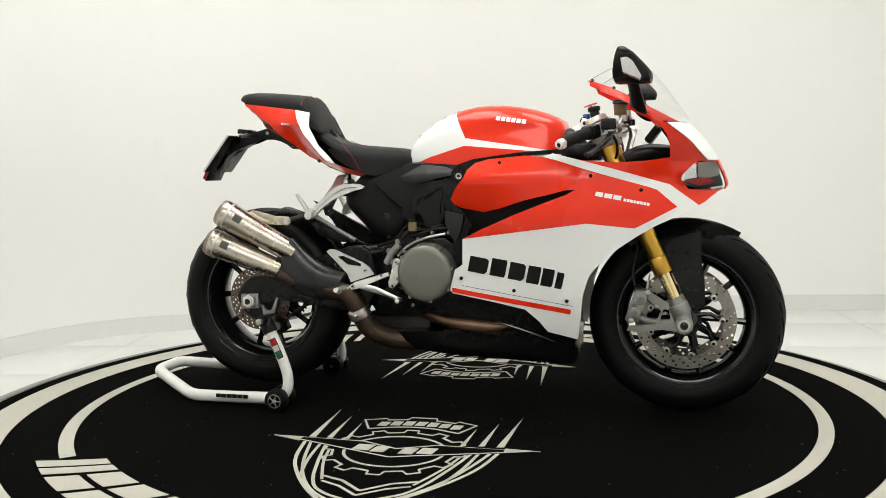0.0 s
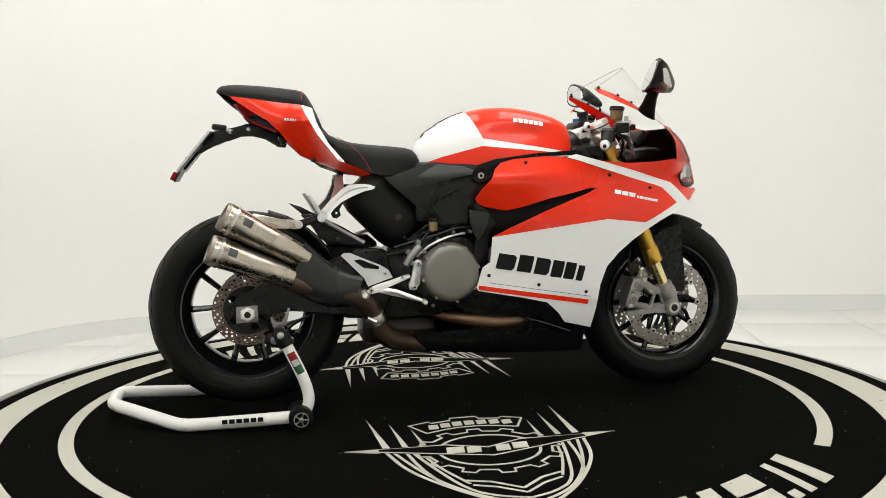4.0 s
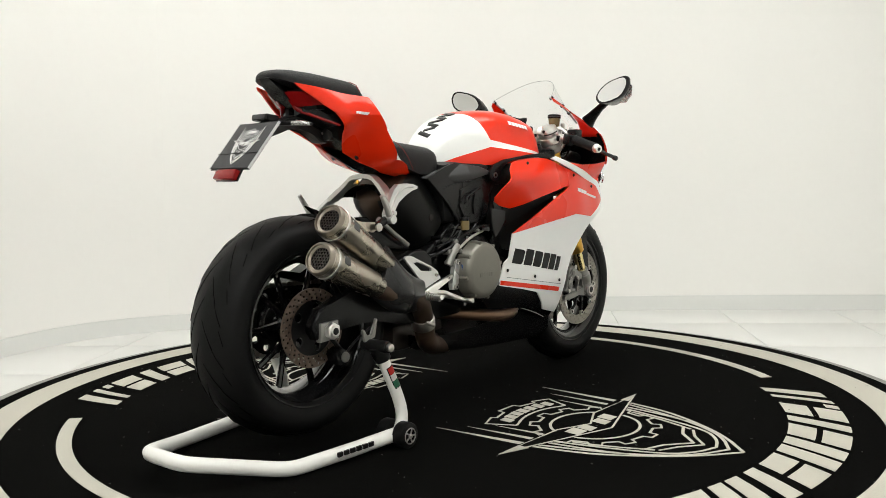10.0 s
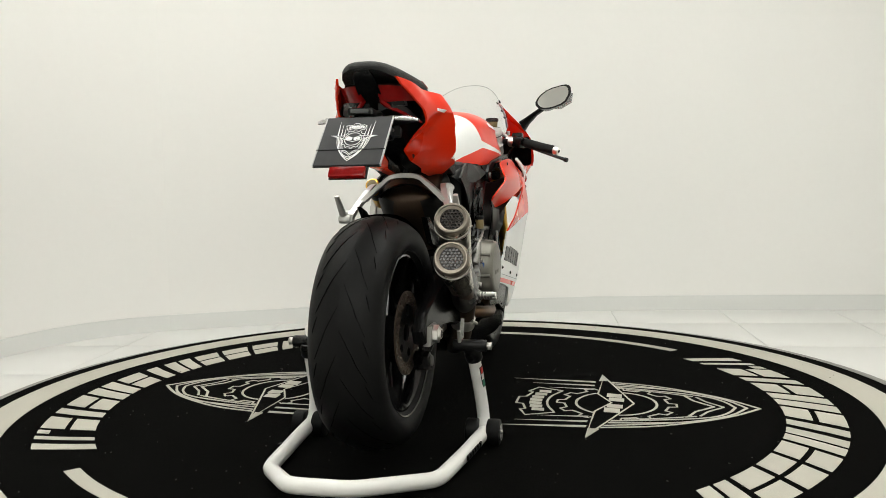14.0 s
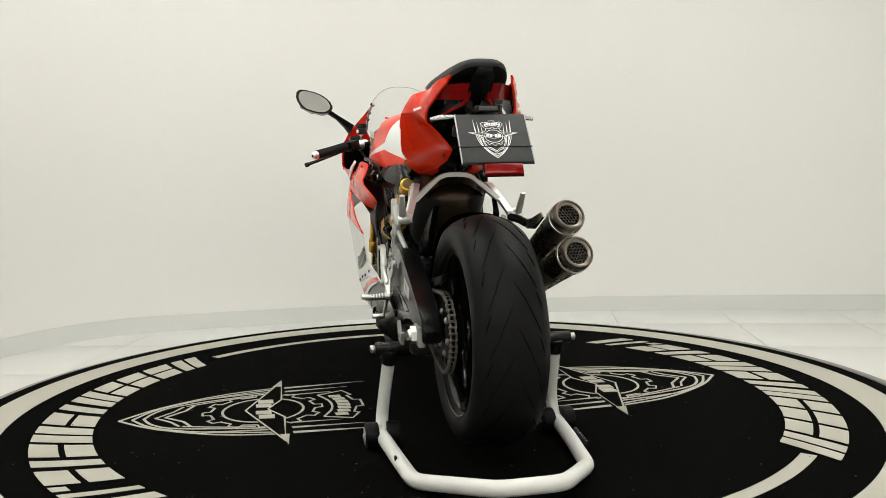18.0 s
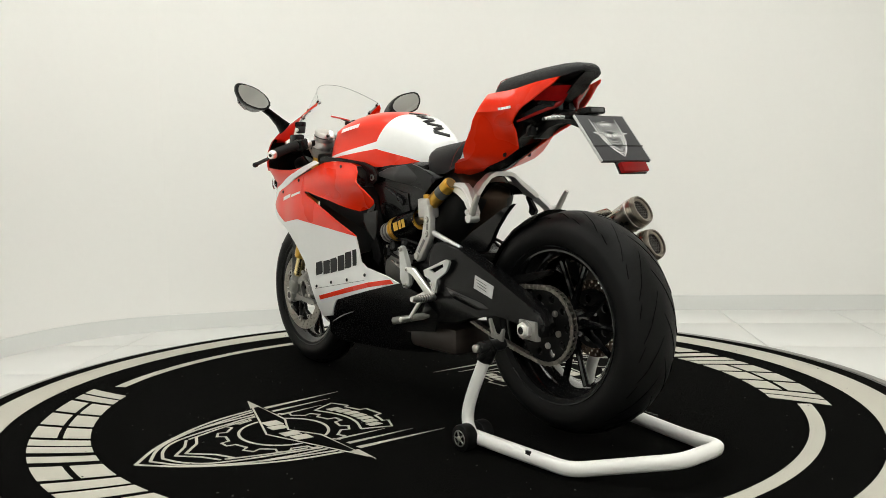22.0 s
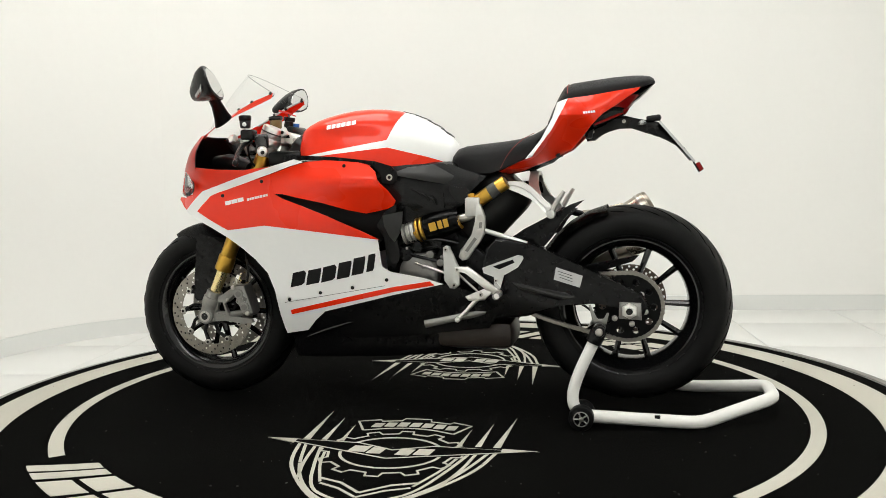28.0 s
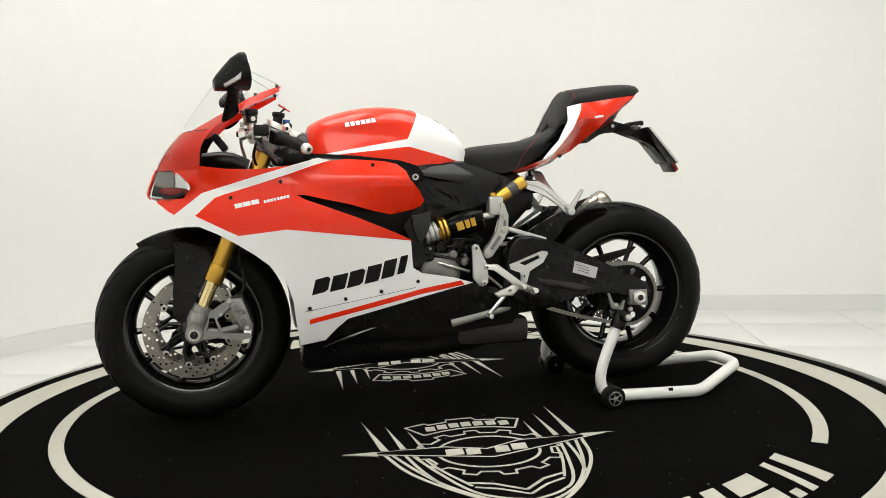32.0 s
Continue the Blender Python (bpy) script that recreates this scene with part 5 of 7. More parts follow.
ARM_R = [(-0.165, 0.40), (-0.195, 0.51), (-0.225, 0.53), (-0.27, 0.53), (-0.36, 0.50), (-0.48, 0.455), (-0.58, 0.425), (-0.66, 0.400), (-0.688, 0.355), (-0.672, 0.318), (-0.61, 0.325), (-0.56, 0.345), (-0.50, 0.350), (-0.42, 0.335), (-0.32, 0.310), (-0.22, 0.305)]
arm = part("swingarm", prism(ARM, 0.118, 0.172, 0.010, 3), SATIN, motorcycle, "satin black swingarm")
part("swingarm", prism(ARM_R, -0.150, -0.112, 0.008, 3), SATIN, motorcycle, "satin black swingarm")
part("swingarm_bridge", box(-0.30, -0.18, -0.12, 0.12, 0.38, 0.52, 0.02), SATIN, motorcycle)
part("arm_groove", prism([(-0.27, 0.425), (-0.33, 0.412), (-0.44, 0.392), (-0.475, 0.378), (-0.42, 0.368), (-0.31, 0.392)], 0.1715, 0.1735, 0.0015), GLOSS, arm)
part("maker_label", prism([(-0.412, 0.470), (-0.493, 0.444), (-0.484, 0.408), (-0.405, 0.432)], 0.1722, 0.1732), LABEL, arm, "small silver label", 0)
for i in range(3):
    part("label_bar", prism([(-0.418 - 0.002 * i, 0.459 - i * 0.009), (-0.462, 0.4447 - i * 0.009), (-0.4615, 0.4427 - i * 0.009), (-0.4175 - 0.002 * i, 0.457 - i * 0.009)], 0.1732, 0.1736), GREY, arm, "", 0)
for s, y in ((-1, -0.150), (1, 0.172)):
    blk = part("axle_block", prism([(RW[0] - 0.036, 0.312), (RW[0] + 0.032, 0.316), (RW[0] + 0.030, 0.366), (RW[0] - 0.034, 0.364)], y - s * 0.012, y + s * 0.010, 0.004), CAST, motorcycle, "silver chain adjuster block")
    part("axle_nut", join(rod((RW[0], y, RW[1]), (RW[0], y + s * 0.024, RW[1]), 0.024, n=6, bevel=0.002), rod((RW[0], y + s * 0.02, RW[1]), (RW[0], y + s * 0.030, RW[1]), 0.016, 0.014, 20)), ALU, blk)
    # black disc on the nut stands in for the dark bore
    part("axle_bore_shade", rod((RW[0], y + s * 0.0301, RW[1]), (RW[0], y + s * 0.0306, RW[1]), 0.010, n=20), BLACK, blk)
SP = (-0.626, 0.342)
teeth = []
for i in range(43):
    for f, r in ((0.0, 0.1005), (0.30, 0.1005), (0.42, 0.108), (0.62, 0.108), (0.78, 0.1005)):
        a = 2 * math.pi * (i + f) / 43
        teeth.append((SP[0] + r * math.cos(a), SP[1] + r * math.sin(a)))
holes = [(SP[0] + 0.078 * math.cos(a), SP[1] + 0.078 * math.sin(a), 0.011, 14) for a in np.linspace(0, 2 * math.pi, 11)[:-1]] + [(SP[0], SP[1], 0.030, 24)]
sprocket = part("sprocket", holed(teeth, holes, 0.098, 0.104), MATTE, rear_wheel, "black rear sprocket")
part("sprocket_carrier", rod((SP[0], 0.06, SP[1]), (SP[0], 0.098, SP[1]), 0.058, n=32, bevel=0.004), BLACK, sprocket)
for i in range(6):
    a = 2 * math.pi * i / 6 + 0.3
    part("sprocket_nut", hex_bolt((SP[0] + 0.055 * math.cos(a), 0.104, SP[1] + 0.055 * math.sin(a)), (0, 1, 0), 0.009, 0.006), STEEL, sprocket)
# chain of many links round the sprocket
fs = (-0.205, 0.395, 0.034)
R1 = 0.105
steps = []
for i in range(60):
    a = math.pi / 2 + math.pi * i / 59 * 1.06 + 0.02
    steps.append((SP[0] + R1 * math.cos(a), SP[1] + R1 * math.sin(a)))
low_end, low_start = (fs[0], fs[1] - fs[2]), steps[-1]
up_end = (fs[0], fs[1] + fs[2])
path = steps + [(low_start[0] + (low_end[0] - low_start[0]) * t, low_start[1] + (low_end[1] - low_start[1]) * t - 0.012 * math.sin(math.pi * t)) for t in np.linspace(0.01, 1, 60)]
path = [(up_end[0] + (steps[0][0] - up_end[0]) * t, up_end[1] + (steps[0][1] - up_end[1]) * t) for t in np.linspace(0, 0.99, 50)] + path
lens = [0.0]
for a, b in zip(path, path[1:]):
    lens.append(lens[-1] + math.hypot(b[0] - a[0], b[1] - a[1]))
pitch = 0.0159


def on_path(d):
    for i in range(len(path) - 1):
        if lens[i + 1] >= d:
            t = (d - lens[i]) / (lens[i + 1] - lens[i])
            return (path[i][0] + (path[i + 1][0] - path[i][0]) * t, path[i][1] + (path[i + 1][1] - path[i][1]) * t)
    return path[-1]


chain = part("chain", rod((fs[0], 0.094, fs[1]), (fs[0], 0.108, fs[1]), 0.030, n=24), CHAIN, motorcycle, "dark steel drive chain")
link_a = join(prism([(-0.0115, -0.004), (-0.008, -0.0065), (0.0, -0.0048), (0.008, -0.0065), (0.0115, -0.004), (0.0115, 0.004), (0.008, 0.0065), (0, 0.0048), (-0.008, 0.0065), (-0.0115, 0.004)], 0.107, 0.110),
              prism([(-0.0115, -0.004), (-0.008, -0.0065), (0.0, -0.0048), (0.008, -0.0065), (0.0115, -0.004), (0.0115, 0.004), (0.008, 0.0065), (0, 0.0048), (-0.008, 0.0065), (-0.0115, 0.004)], 0.092, 0.095),
              rod((-0.008, 0.091, 0), (-0.008, 0.112, 0), 0.0035, n=8), rod((0.008, 0.091, 0), (0.008, 0.112, 0), 0.0035, n=8))
first_link = part("chain_link", link_a, CHAIN, chain)
for i in range(int(lens[-1] / pitch)):
    p, q = on_path(i * pitch), on_path((i + 1) * pitch)
    m = Matrix.Translation(((p[0] + q[0]) / 2, 0.0015 * (i % 2), (p[1] + q[1]) / 2)) @ Matrix.Rotation(-math.atan2(q[1] - p[1], q[0] - p[0]), 4, "Y")
    if i == 0:
        first_link.matrix_basis = m
    else:
        ob = new("chain_link", first_link.data)
        ob.parent = chain
        ob.matrix_basis = m

rear_cal = part("rear_caliper", prism([(-0.585, 0.268), (-0.560, 0.278), (-0.530, 0.262), (-0.520, 0.238), (-0.545, 0.222), (-0.580, 0.232)], -0.128, -0.070, 0.006), SATIN, motorcycle, "black rear brake caliper")
part("piston_cap", rod((-0.552, -0.126, 0.250), (-0.552, -0.133, 0.250), 0.015, n=22, bevel=0.002), IRON, rear_cal)
part("caliper_bracket", tube([(-0.545, -0.105, 0.265), (-0.575, -0.105, 0.30), (-0.615, -0.105, 0.33)], [0.008, 0.007, 0.010], 8, flat=0.7), SATIN, rear_cal)
part("brake_hose", tube([(-0.530, -0.115, 0.262), (-0.49, -0.125, 0.30), (-0.42, -0.135, 0.335), (-0.33, -0.135, 0.345)], 0.004, 8, smooth_steps=2), BLACK, rear_cal)

# ---- exhaust ----
for (a, b, r0, r1) in (((-0.692, -0.227, 0.650), (-0.445, -0.190, 0.505), 0.0455, 0.035), ((-0.735, -0.234, 0.553), (-0.492, -0.203, 0.450), 0.0455, 0.035)):
    a, b = Vector(a), Vector(b)
    d = (a - b).normalized()
    m = Matrix.Translation(b) @ d.to_track_quat("Y", "Z").to_matrix().to_4x4()
    L = (a - b).length
    muf = part("silencer", moved(lathe([(0.0, 0.0), (r1 - 0.002, 0.0), (r1, 0.004), (r1 + (r0 - r1) * 0.5, L * 0.5), (r0, L - 0.040), (r0 + 0.0012, L - 0.036), (r0 + 0.0012, L - 0.014), (r0 - 0.002, L - 0.004), (r0 - 0.005, L), (r0 - 0.0075, L), (r0 - 0.0085, L - 0.012), (0, L - 0.012)], 40, closed=False), m), TITAN, motorcycle, "titanium silencer can")
    part("end_band", moved(lathe([(r0 + 0.001, L - 0.038), (r0 + 0.0028, L - 0.037), (r0 + 0.0028, L - 0.030), (r0 + 0.001, L - 0.029)], 40), m), STEEL, muf)
    part("end_cap", moved(lathe([(r0 + 0.0014, L - 0.016), (r0 - 0.0015, L - 0.003), (r0 - 0.0045, L + 0.0012), (r0 - 0.008, L + 0.0012), (r0 - 0.009, L - 0.012), (r0 - 0.0075, L - 0.012)], 40), m), BURNT, muf, "brown heat-stained end cap")
    part("inner_ring", moved(lathe([(r0 - 0.0085, L - 0.006), (r0 - 0.0085, L - 0.004), (r0 - 0.015, L - 0.007), (r0 - 0.015, L - 0.0095)], 40), m), BURNT, muf, "brown inner ring round the grille")
    rr = r0 - 0.0095
    hs = []
    k = 0.0092
    for i in range(-5, 6):
        for j in range(-5, 6):
            x, z = (i + 0.5 * (j % 2)) * k, j * k * 0.87
            if math.hypot(x, z) < rr - 0.005:
                hs.append((x, z, 0.0037, 6))
    part("mesh_grille", moved(holed(circle(rr, 40), hs, L - 0.0095, L - 0.0085), m), DARKHEAT, muf, "perforated end grille", 0)
    # black disc just behind the grille paints the can's shaded inside
    part("exhaust_shade_disc", moved(lathe([(0, L - 0.0118), (rr - 0.001, L - 0.0118), (rr - 0.001, L - 0.0112), (0, L - 0.0112)], 32, closed=False), m), GLOSS, muf)
    for ang in (0.6, 2.7, 4.8):
        p = m @ Vector(((r0 + 0.0008) * math.cos(ang), L - 0.05, (r0 + 0.0008) * math.sin(ang)))
        n = (m.to_3x3() @ Vector((math.cos(ang), 0, math.sin(ang))))
        part("rivet", rod(p, p + n * 0.002, 0.0035, 0.002, 10), STEEL, muf)
    part("maker_plate", moved(box(-0.012, 0.012, L * 0.70, L * 0.80, r0 * 0.955, r0 * 0.985, 0.001), m @ Matrix.Rotation(radians(-70), 4, "Y")), GREY, muf)
part("silencer_bracket", prism([(-0.625, 0.640), (-0.60, 0.652), (-0.52, 0.632), (-0.47, 0.628), (-0.455, 0.612), (-0.475, 0.600), (-0.55, 0.604)], -0.180, -0.174, 0.002), TITAN, motorcycle, "titanium silencer bracket")
part("bracket_arm", tube([(-0.468, -0.180, 0.614), (-0.43, -0.168, 0.625), (-0.395, -0.150, 0.632)], 0.012, 10), BLACK, motorcycle)
part("bracket_bolt", hex_bolt((-0.468, -0.190, 0.614), (0, -1, 0), 0.012, 0.006), STEEL, motorcycle)
rows = []
for t in np.linspace(0, 1, 9):
    x, z, y = -0.478 + 0.185 * t, 0.490 - 0.092 * t - 0.022 * math.sin(math.pi * t), -0.200 + 0.022 * t
    rr, hh = 0.026 + 0.014 * math.sin(math.pi * t), 0.072 - 0.026 * t
    rows.append([(x + hh * 0.42 * math.sin(b), y + rr * math.cos(b) * -1.0, z + hh * math.sin(b)) for b in np.linspace(0, 2 * math.pi, 21)[:-1]])
guard = part("exhaust_guard", loft(rows), CARBON, motorcycle, "glossy carbon heat guard")
part("guard_screw", hex_bolt((-0.452, -0.224, 0.462), (0, -1, 0), 0.007, 0.003), BLACK, guard)
part("link_pipe", tube([(-0.505, -0.205, 0.446), (-0.42, -0.196, 0.415), (-0.33, -0.185, 0.395), (-0.268, -0.165, 0.370), (-0.240, -0.150, 0.310), (-0.215, -0.135, 0.250), (-0.15, -0.10, 0.215), (-0.05, -0.07, 0.205)], [0.026, 0.030, 0.032, 0.033, 0.032, 0.033, 0.036], 16, smooth_steps=2), DULLHEAT, motorcycle, "brown heat-stained link pipe")
clamp = part("pipe_clamp", rod((-0.246, -0.153, 0.322), (-0.234, -0.146, 0.292), 0.037, n=24, bevel=0.002), STEEL, motorcycle, "steel pipe clamp")
part("clamp_bolt", rod((-0.262, -0.180, 0.312), (-0.235, -0.190, 0.300), 0.006, n=8), STEEL, clamp)
part("header_pipe", tube([(-0.05, -0.050, 0.302), (0.0, -0.105, 0.297), (0.06, -0.148, 0.288), (0.16, -0.150, 0.272), (0.23, -0.145, 0.270), (0.285, -0.12, 0.290), (0.31, -0.08, 0.34)], 0.021, 14, smooth_steps=2), HEAT, motorcycle, "copper-brown header pipe")
part("collector_box", box(-0.27, -0.02, -0.05, 0.135, 0.200, 0.290, 0.025), DARKHEAT, motorcycle, "heat-stained collector under the engine")

# ---- belly pan ----
rows = []
for x, w, zb, zt in ((0.470, 0.120, 0.158, 0.250), (0.462, 0.150, 0.153, 0.300), (0.40, 0.158, 0.152, 0.320), (0.30, 0.150, 0.155, 0.300), (0.18, 0.142, 0.158, 0.270), (0.05, 0.135, 0.165, 0.250), (-0.08, 0.125, 0.178, 0.245), (-0.16, 0.105, 0.195, 0.240), (-0.20, 0.08, 0.215, 0.235)):
    rows.append([(x, -w, zt), (x, -w * 0.97, zb + 0.035), (x, -w * 0.80, zb + 0.006), (x, -w * 0.4, zb), (x, w * 0.4, zb), (x, w * 0.80, zb + 0.006), (x, w * 0.97, zb + 0.035), (x, w, zt)])
part("belly_pan", loft(rows), SATIN, motorcycle, "satin black belly pan")
for s in (-1, 1):
    poly = [(0.470, 0.245), (0.389, 0.268), (0.366, 0.300), (0.322, 0.340), (0.226, 0.362), (0.092, 0.388), (0.02, 0.398), (0.00, 0.36), (0.06, 0.31), (0.30, 0.285), (0.40, 0.235), (0.470, 0.20)] if s < 0 else \
           [(0.470, 0.245), (0.40, 0.256), (0.37, 0.295), (0.335, 0.325), (0.226, 0.352), (0.10, 0.383), (-0.062, 0.416), (-0.16, 0.39), (-0.24, 0.335), (-0.20, 0.275), (0.10, 0.238), (0.470, 0.228)]
    part("lower_panel", sheet(poly, lambda x, z: half(x, z) - 0.006, s, 0.004), SATIN, motorcycle, "satin black lower side panel")
    part("panel_ridge", tube([(0.41, s * 0.160, 0.232), (0.33, s * 0.168, 0.262), (0.24, s * 0.172, 0.290)], [0.003, 0.007, 0.003], 8, smooth_steps=1), GLOSS, motorcycle)

# ---- engine and middle ----
part("engine_block", prism([(0.16, 0.60), (0.14, 0.36), (0.06, 0.30), (-0.19, 0.295), (-0.235, 0.36), (-0.20, 0.50), (-0.08, 0.58), (0.05, 0.70)], -0.115, 0.115, 0.015), SATIN, motorcycle, "dark engine block")
part("airbox", box(-0.10, 0.40, -0.125, 0.125, 0.60, 0.80, 0.03), BLACK, motorcycle, "black airbox under the tank")
part("radiator", box(0.36, 0.43, -0.14, 0.14, 0.32, 0.70, 0.01), BLACK, motorcycle, "black radiator behind the wheel")
MID = [(-0.19, 0.747), (-0.10, 0.782), (-0.05, 0.795), (0.06, 0.792), (0.14, 0.785), (0.165, 0.752), (0.10, 0.690), (0.10, 0.62), (0.04, 0.58), (-0.03, 0.60), (-0.07, 0.64), (-0.14, 0.700)]
for s in (-1, 1):
    cover = part("side_cover", sheet(MID, lambda x, z: 0.128 + 0.016 * math.sin(min(1, max(0, (z - 0.60) / 0.19)) * math.pi) + 0.01 * (x > 0.05), s, 0.006), BLACK, motorcycle, "moulded black side cover")
    face = lambda x, z: 0.140 + 0.010 * max(0.0, min(1.0, x / 0.06))
    raised = [(0.101, 0.742), (-0.016, 0.735), (-0.097, 0.720), (-0.126, 0.712), (-0.133, 0.691), (-0.118, 0.662), (-0.074, 0.644), (0.008, 0.631), (0.060, 0.636), (0.090, 0.655), (0.081, 0.677)] if s > 0 else \
             [(0.092, 0.745), (-0.016, 0.735), (-0.097, 0.722), (-0.128, 0.716), (-0.080, 0.652), (-0.052, 0.624), (0.020, 0.602), (0.058, 0.590), (0.064, 0.650), (0.070, 0.690)]
    part("cover_panel", sheet(raised, lambda x, z: face(x, z) - 1.1 * max(0.0, 0.665 - z) * (0.5 if s > 0 else 0.3), s, 0.010, 0.015, 0.004), BLACK, cover, "raised black panel of the side cover")
    lobes = ([(0.098, 0.732), (0.072, 0.733), (-0.027, 0.704), (-0.056, 0.700), (-0.059, 0.645), (-0.037, 0.642), (-0.007, 0.650), (0.058, 0.680), (0.095, 0.710)], [(0.078, 0.722), (0.060, 0.724), (-0.020, 0.694), (-0.034, 0.682), (-0.030, 0.662), (0.050, 0.692)]) if s > 0 else \
            ([(-0.044, 0.708), (0.020, 0.730), (0.080, 0.738), (0.090, 0.712), (0.058, 0.672), (0.057, 0.629), (0.038, 0.588), (-0.010, 0.609), (-0.045, 0.657)], [(0.020, 0.700), (0.052, 0.712), (0.056, 0.690), (0.046, 0.668), (0.044, 0.632), (0.022, 0.628), (0.016, 0.660)])
    for k, poly in enumerate(lobes):
        part("cover_relief", sheet(poly, lambda x, z: face(x, z) - 0.10 * abs(z - 0.69), s, 0.010, 0.010, 0.009 + 0.005 * k), BLACK, cover)
    for k in range(3):
        a, b = (0.050 - k * 0.030, 0.716 - k * 0.012), (0.010 - k * 0.022, 0.690 - k * 0.014)
        part("cover_rib", tube([(a[0], s * 0.158, a[1]), ((a[0] + b[0]) / 2 - 0.004, s * 0.160, (a[1] + b[1]) / 2 + 0.006), (b[0], s * 0.155, b[1])], [0.002, 0.004, 0.002], 8, smooth_steps=1), BLACK, cover)
    brim = [(0.097, 0.769), (0.060, 0.784), (-0.028, 0.793), (-0.076, 0.783), (-0.120, 0.772), (-0.192, 0.752), (-0.097, 0.722), (-0.016, 0.737), (0.093, 0.758)]
    part("seat_side_trim", sheet(brim, lambda x, z: 0.160 - 0.05 * max(0.0, -x) / 0.2 - 0.75 * max(0.0, z - (0.758 + 0.05 * x)) - 0.35 * max(0.0, (0.745 + 0.08 * x) - z), s, 0.006, 0.006), DUCT, motorcycle, "dark grey trim below the seat", 60)
    part("tank_trim", sheet([(0.445, 0.815), (0.435, 0.830), (0.30, 0.822), (0.16, 0.805), (0.105, 0.788), (0.086, 0.764), (0.088, 0.742), (0.108, 0.730), (0.135, 0.736), (0.146, 0.772), (0.173, 0.793), (0.213, 0.803), (0.32, 0.812), (0.41, 0.814)],
                            lambda x, z: 0.166 + 0.012 * min(1, max(0, x / 0.2)), s, 0.008), SATIN, motorcycle, "black strip between tank and fairing")
    boltp = part("frame_bolt", rod((0.112, s * 0.150, 0.753), (0.112, s * 0.172, 0.753), 0.019, n=28, bevel=0.003), BLACK, motorcycle, "large frame bolt")
    part("bolt_core", rod((0.112, s * 0.172, 0.753), (0.112, s * 0.1745, 0.753), 0.010, n=20), STEEL, boltp)
    # black hexagon painted on the core for the shaded socket
    part("socket_shade", rod((0.112, s * 0.1745, 0.753), (0.112, s * 0.1750, 0.753), 0.0055, n=6), BLACK, boltp)
    part("duct_bracket", sheet([(0.088, 0.668), (0.125, 0.645), (0.155, 0.600), (0.133, 0.560), (0.130, 0.480), (0.105, 0.462), (0.085, 0.50), (0.095, 0.58)], lambda x, z: half(x, z) - 0.050, s, 0.006), BLACK, motorcycle, "dark bracket behind the fairing")
    # matt black sheet added so the gap behind the slot stays dark
    part("added_dark_backing", sheet([(0.150, 0.720), (0.145, 0.560), (0.20, 0.500), (0.34, 0.470), (0.50, 0.560), (0.50, 0.735)], lambda x, z: half(x, z) - 0.085, s, 0.004, 0.03), MATTE, motorcycle)
    part("duct_panel", sheet([(0.068, 0.645), (0.130, 0.634), (0.126, 0.600), (0.112, 0.566), (0.098, 0.548), (0.082, 0.572), (0.070, 0.606)], lambda x, z: half(x, z) - 0.040 + 0.12 * (x - 0.10), s, 0.005, 0.012), DUCT, motorcycle, "dark grey duct panel behind the fairing")
# right engine cover
cover = part("clutch_cover", moved(lathe([(0, -0.213), (0.070, -0.213), (0.082, -0.211), (0.088, -0.205), (0.092, -0.196), (0.094, -0.165), (0.100, -0.150), (0.100, -0.11), (0, -0.11)], 56, closed=False), Matrix.Translation((0.003, 0, 0.447))), BRONZE, motorcycle, "round grey-bronze clutch cover")
for i in range(8):
    a = 2 * math.pi * i / 8 + 0.2
    part("cover_lug", rod((0.003 + 0.090 * math.cos(a), -0.165, 0.447 + 0.090 * math.sin(a)), (0.003 + 0.090 * math.cos(a), -0.206, 0.447 + 0.090 * math.sin(a)), 0.0075, 0.006, 12), BRONZE, cover)
for i in range(6):
    part("lettering_block", box(-0.030 + i * 0.0115, -0.021 + i * 0.0115, -0.2142, -0.2132, 0.428, 0.441), BRONZE, cover, "", 0)
part("cover_sticker", moved(box(-0.010, 0.010, -0.001, 0.001, -0.018, 0.018), Matrix.Translation((-0.085, -0.178, 0.455)) @ Matrix.Rotation(radians(70), 4, "Z")), BLUE, cover, "small blue and yellow sticker")
part("crankcase", join(prism([(0.11, 0.52), (0.12, 0.40), (0.06, 0.335), (-0.05, 0.330), (-0.12, 0.40), (-0.11, 0.50), (-0.03, 0.555), (0.06, 0.56)], -0.160, -0.11, 0.012), rod((-0.06, -0.11, 0.53), (-0.06, -0.165, 0.53), 0.03, n=20, bevel=0.004)), SATIN, motorcycle, "dark right crankcase")
for x, z in ((0.105, 0.53), (0.115, 0.40), (0.05, 0.340), (-0.05, 0.340), (-0.105, 0.42), (-0.03, 0.553)):
    part("case_bolt", hex_bolt((x, -0.160, z), (0, -1, 0), 0.006, 0.005), IRON, motorcycle)
part("fluid_cup", join(rod((-0.045, -0.165, 0.580), (-0.045, -0.165, 0.610), 0.014, n=20, bevel=0.002)), BRASS, motorcycle, "brown brake fluid cup")
part("cup_cap", rod((-0.045, -0.165, 0.610), (-0.045, -0.165, 0.622), 0.0155, n=20, bevel=0.002), BLACK, motorcycle)
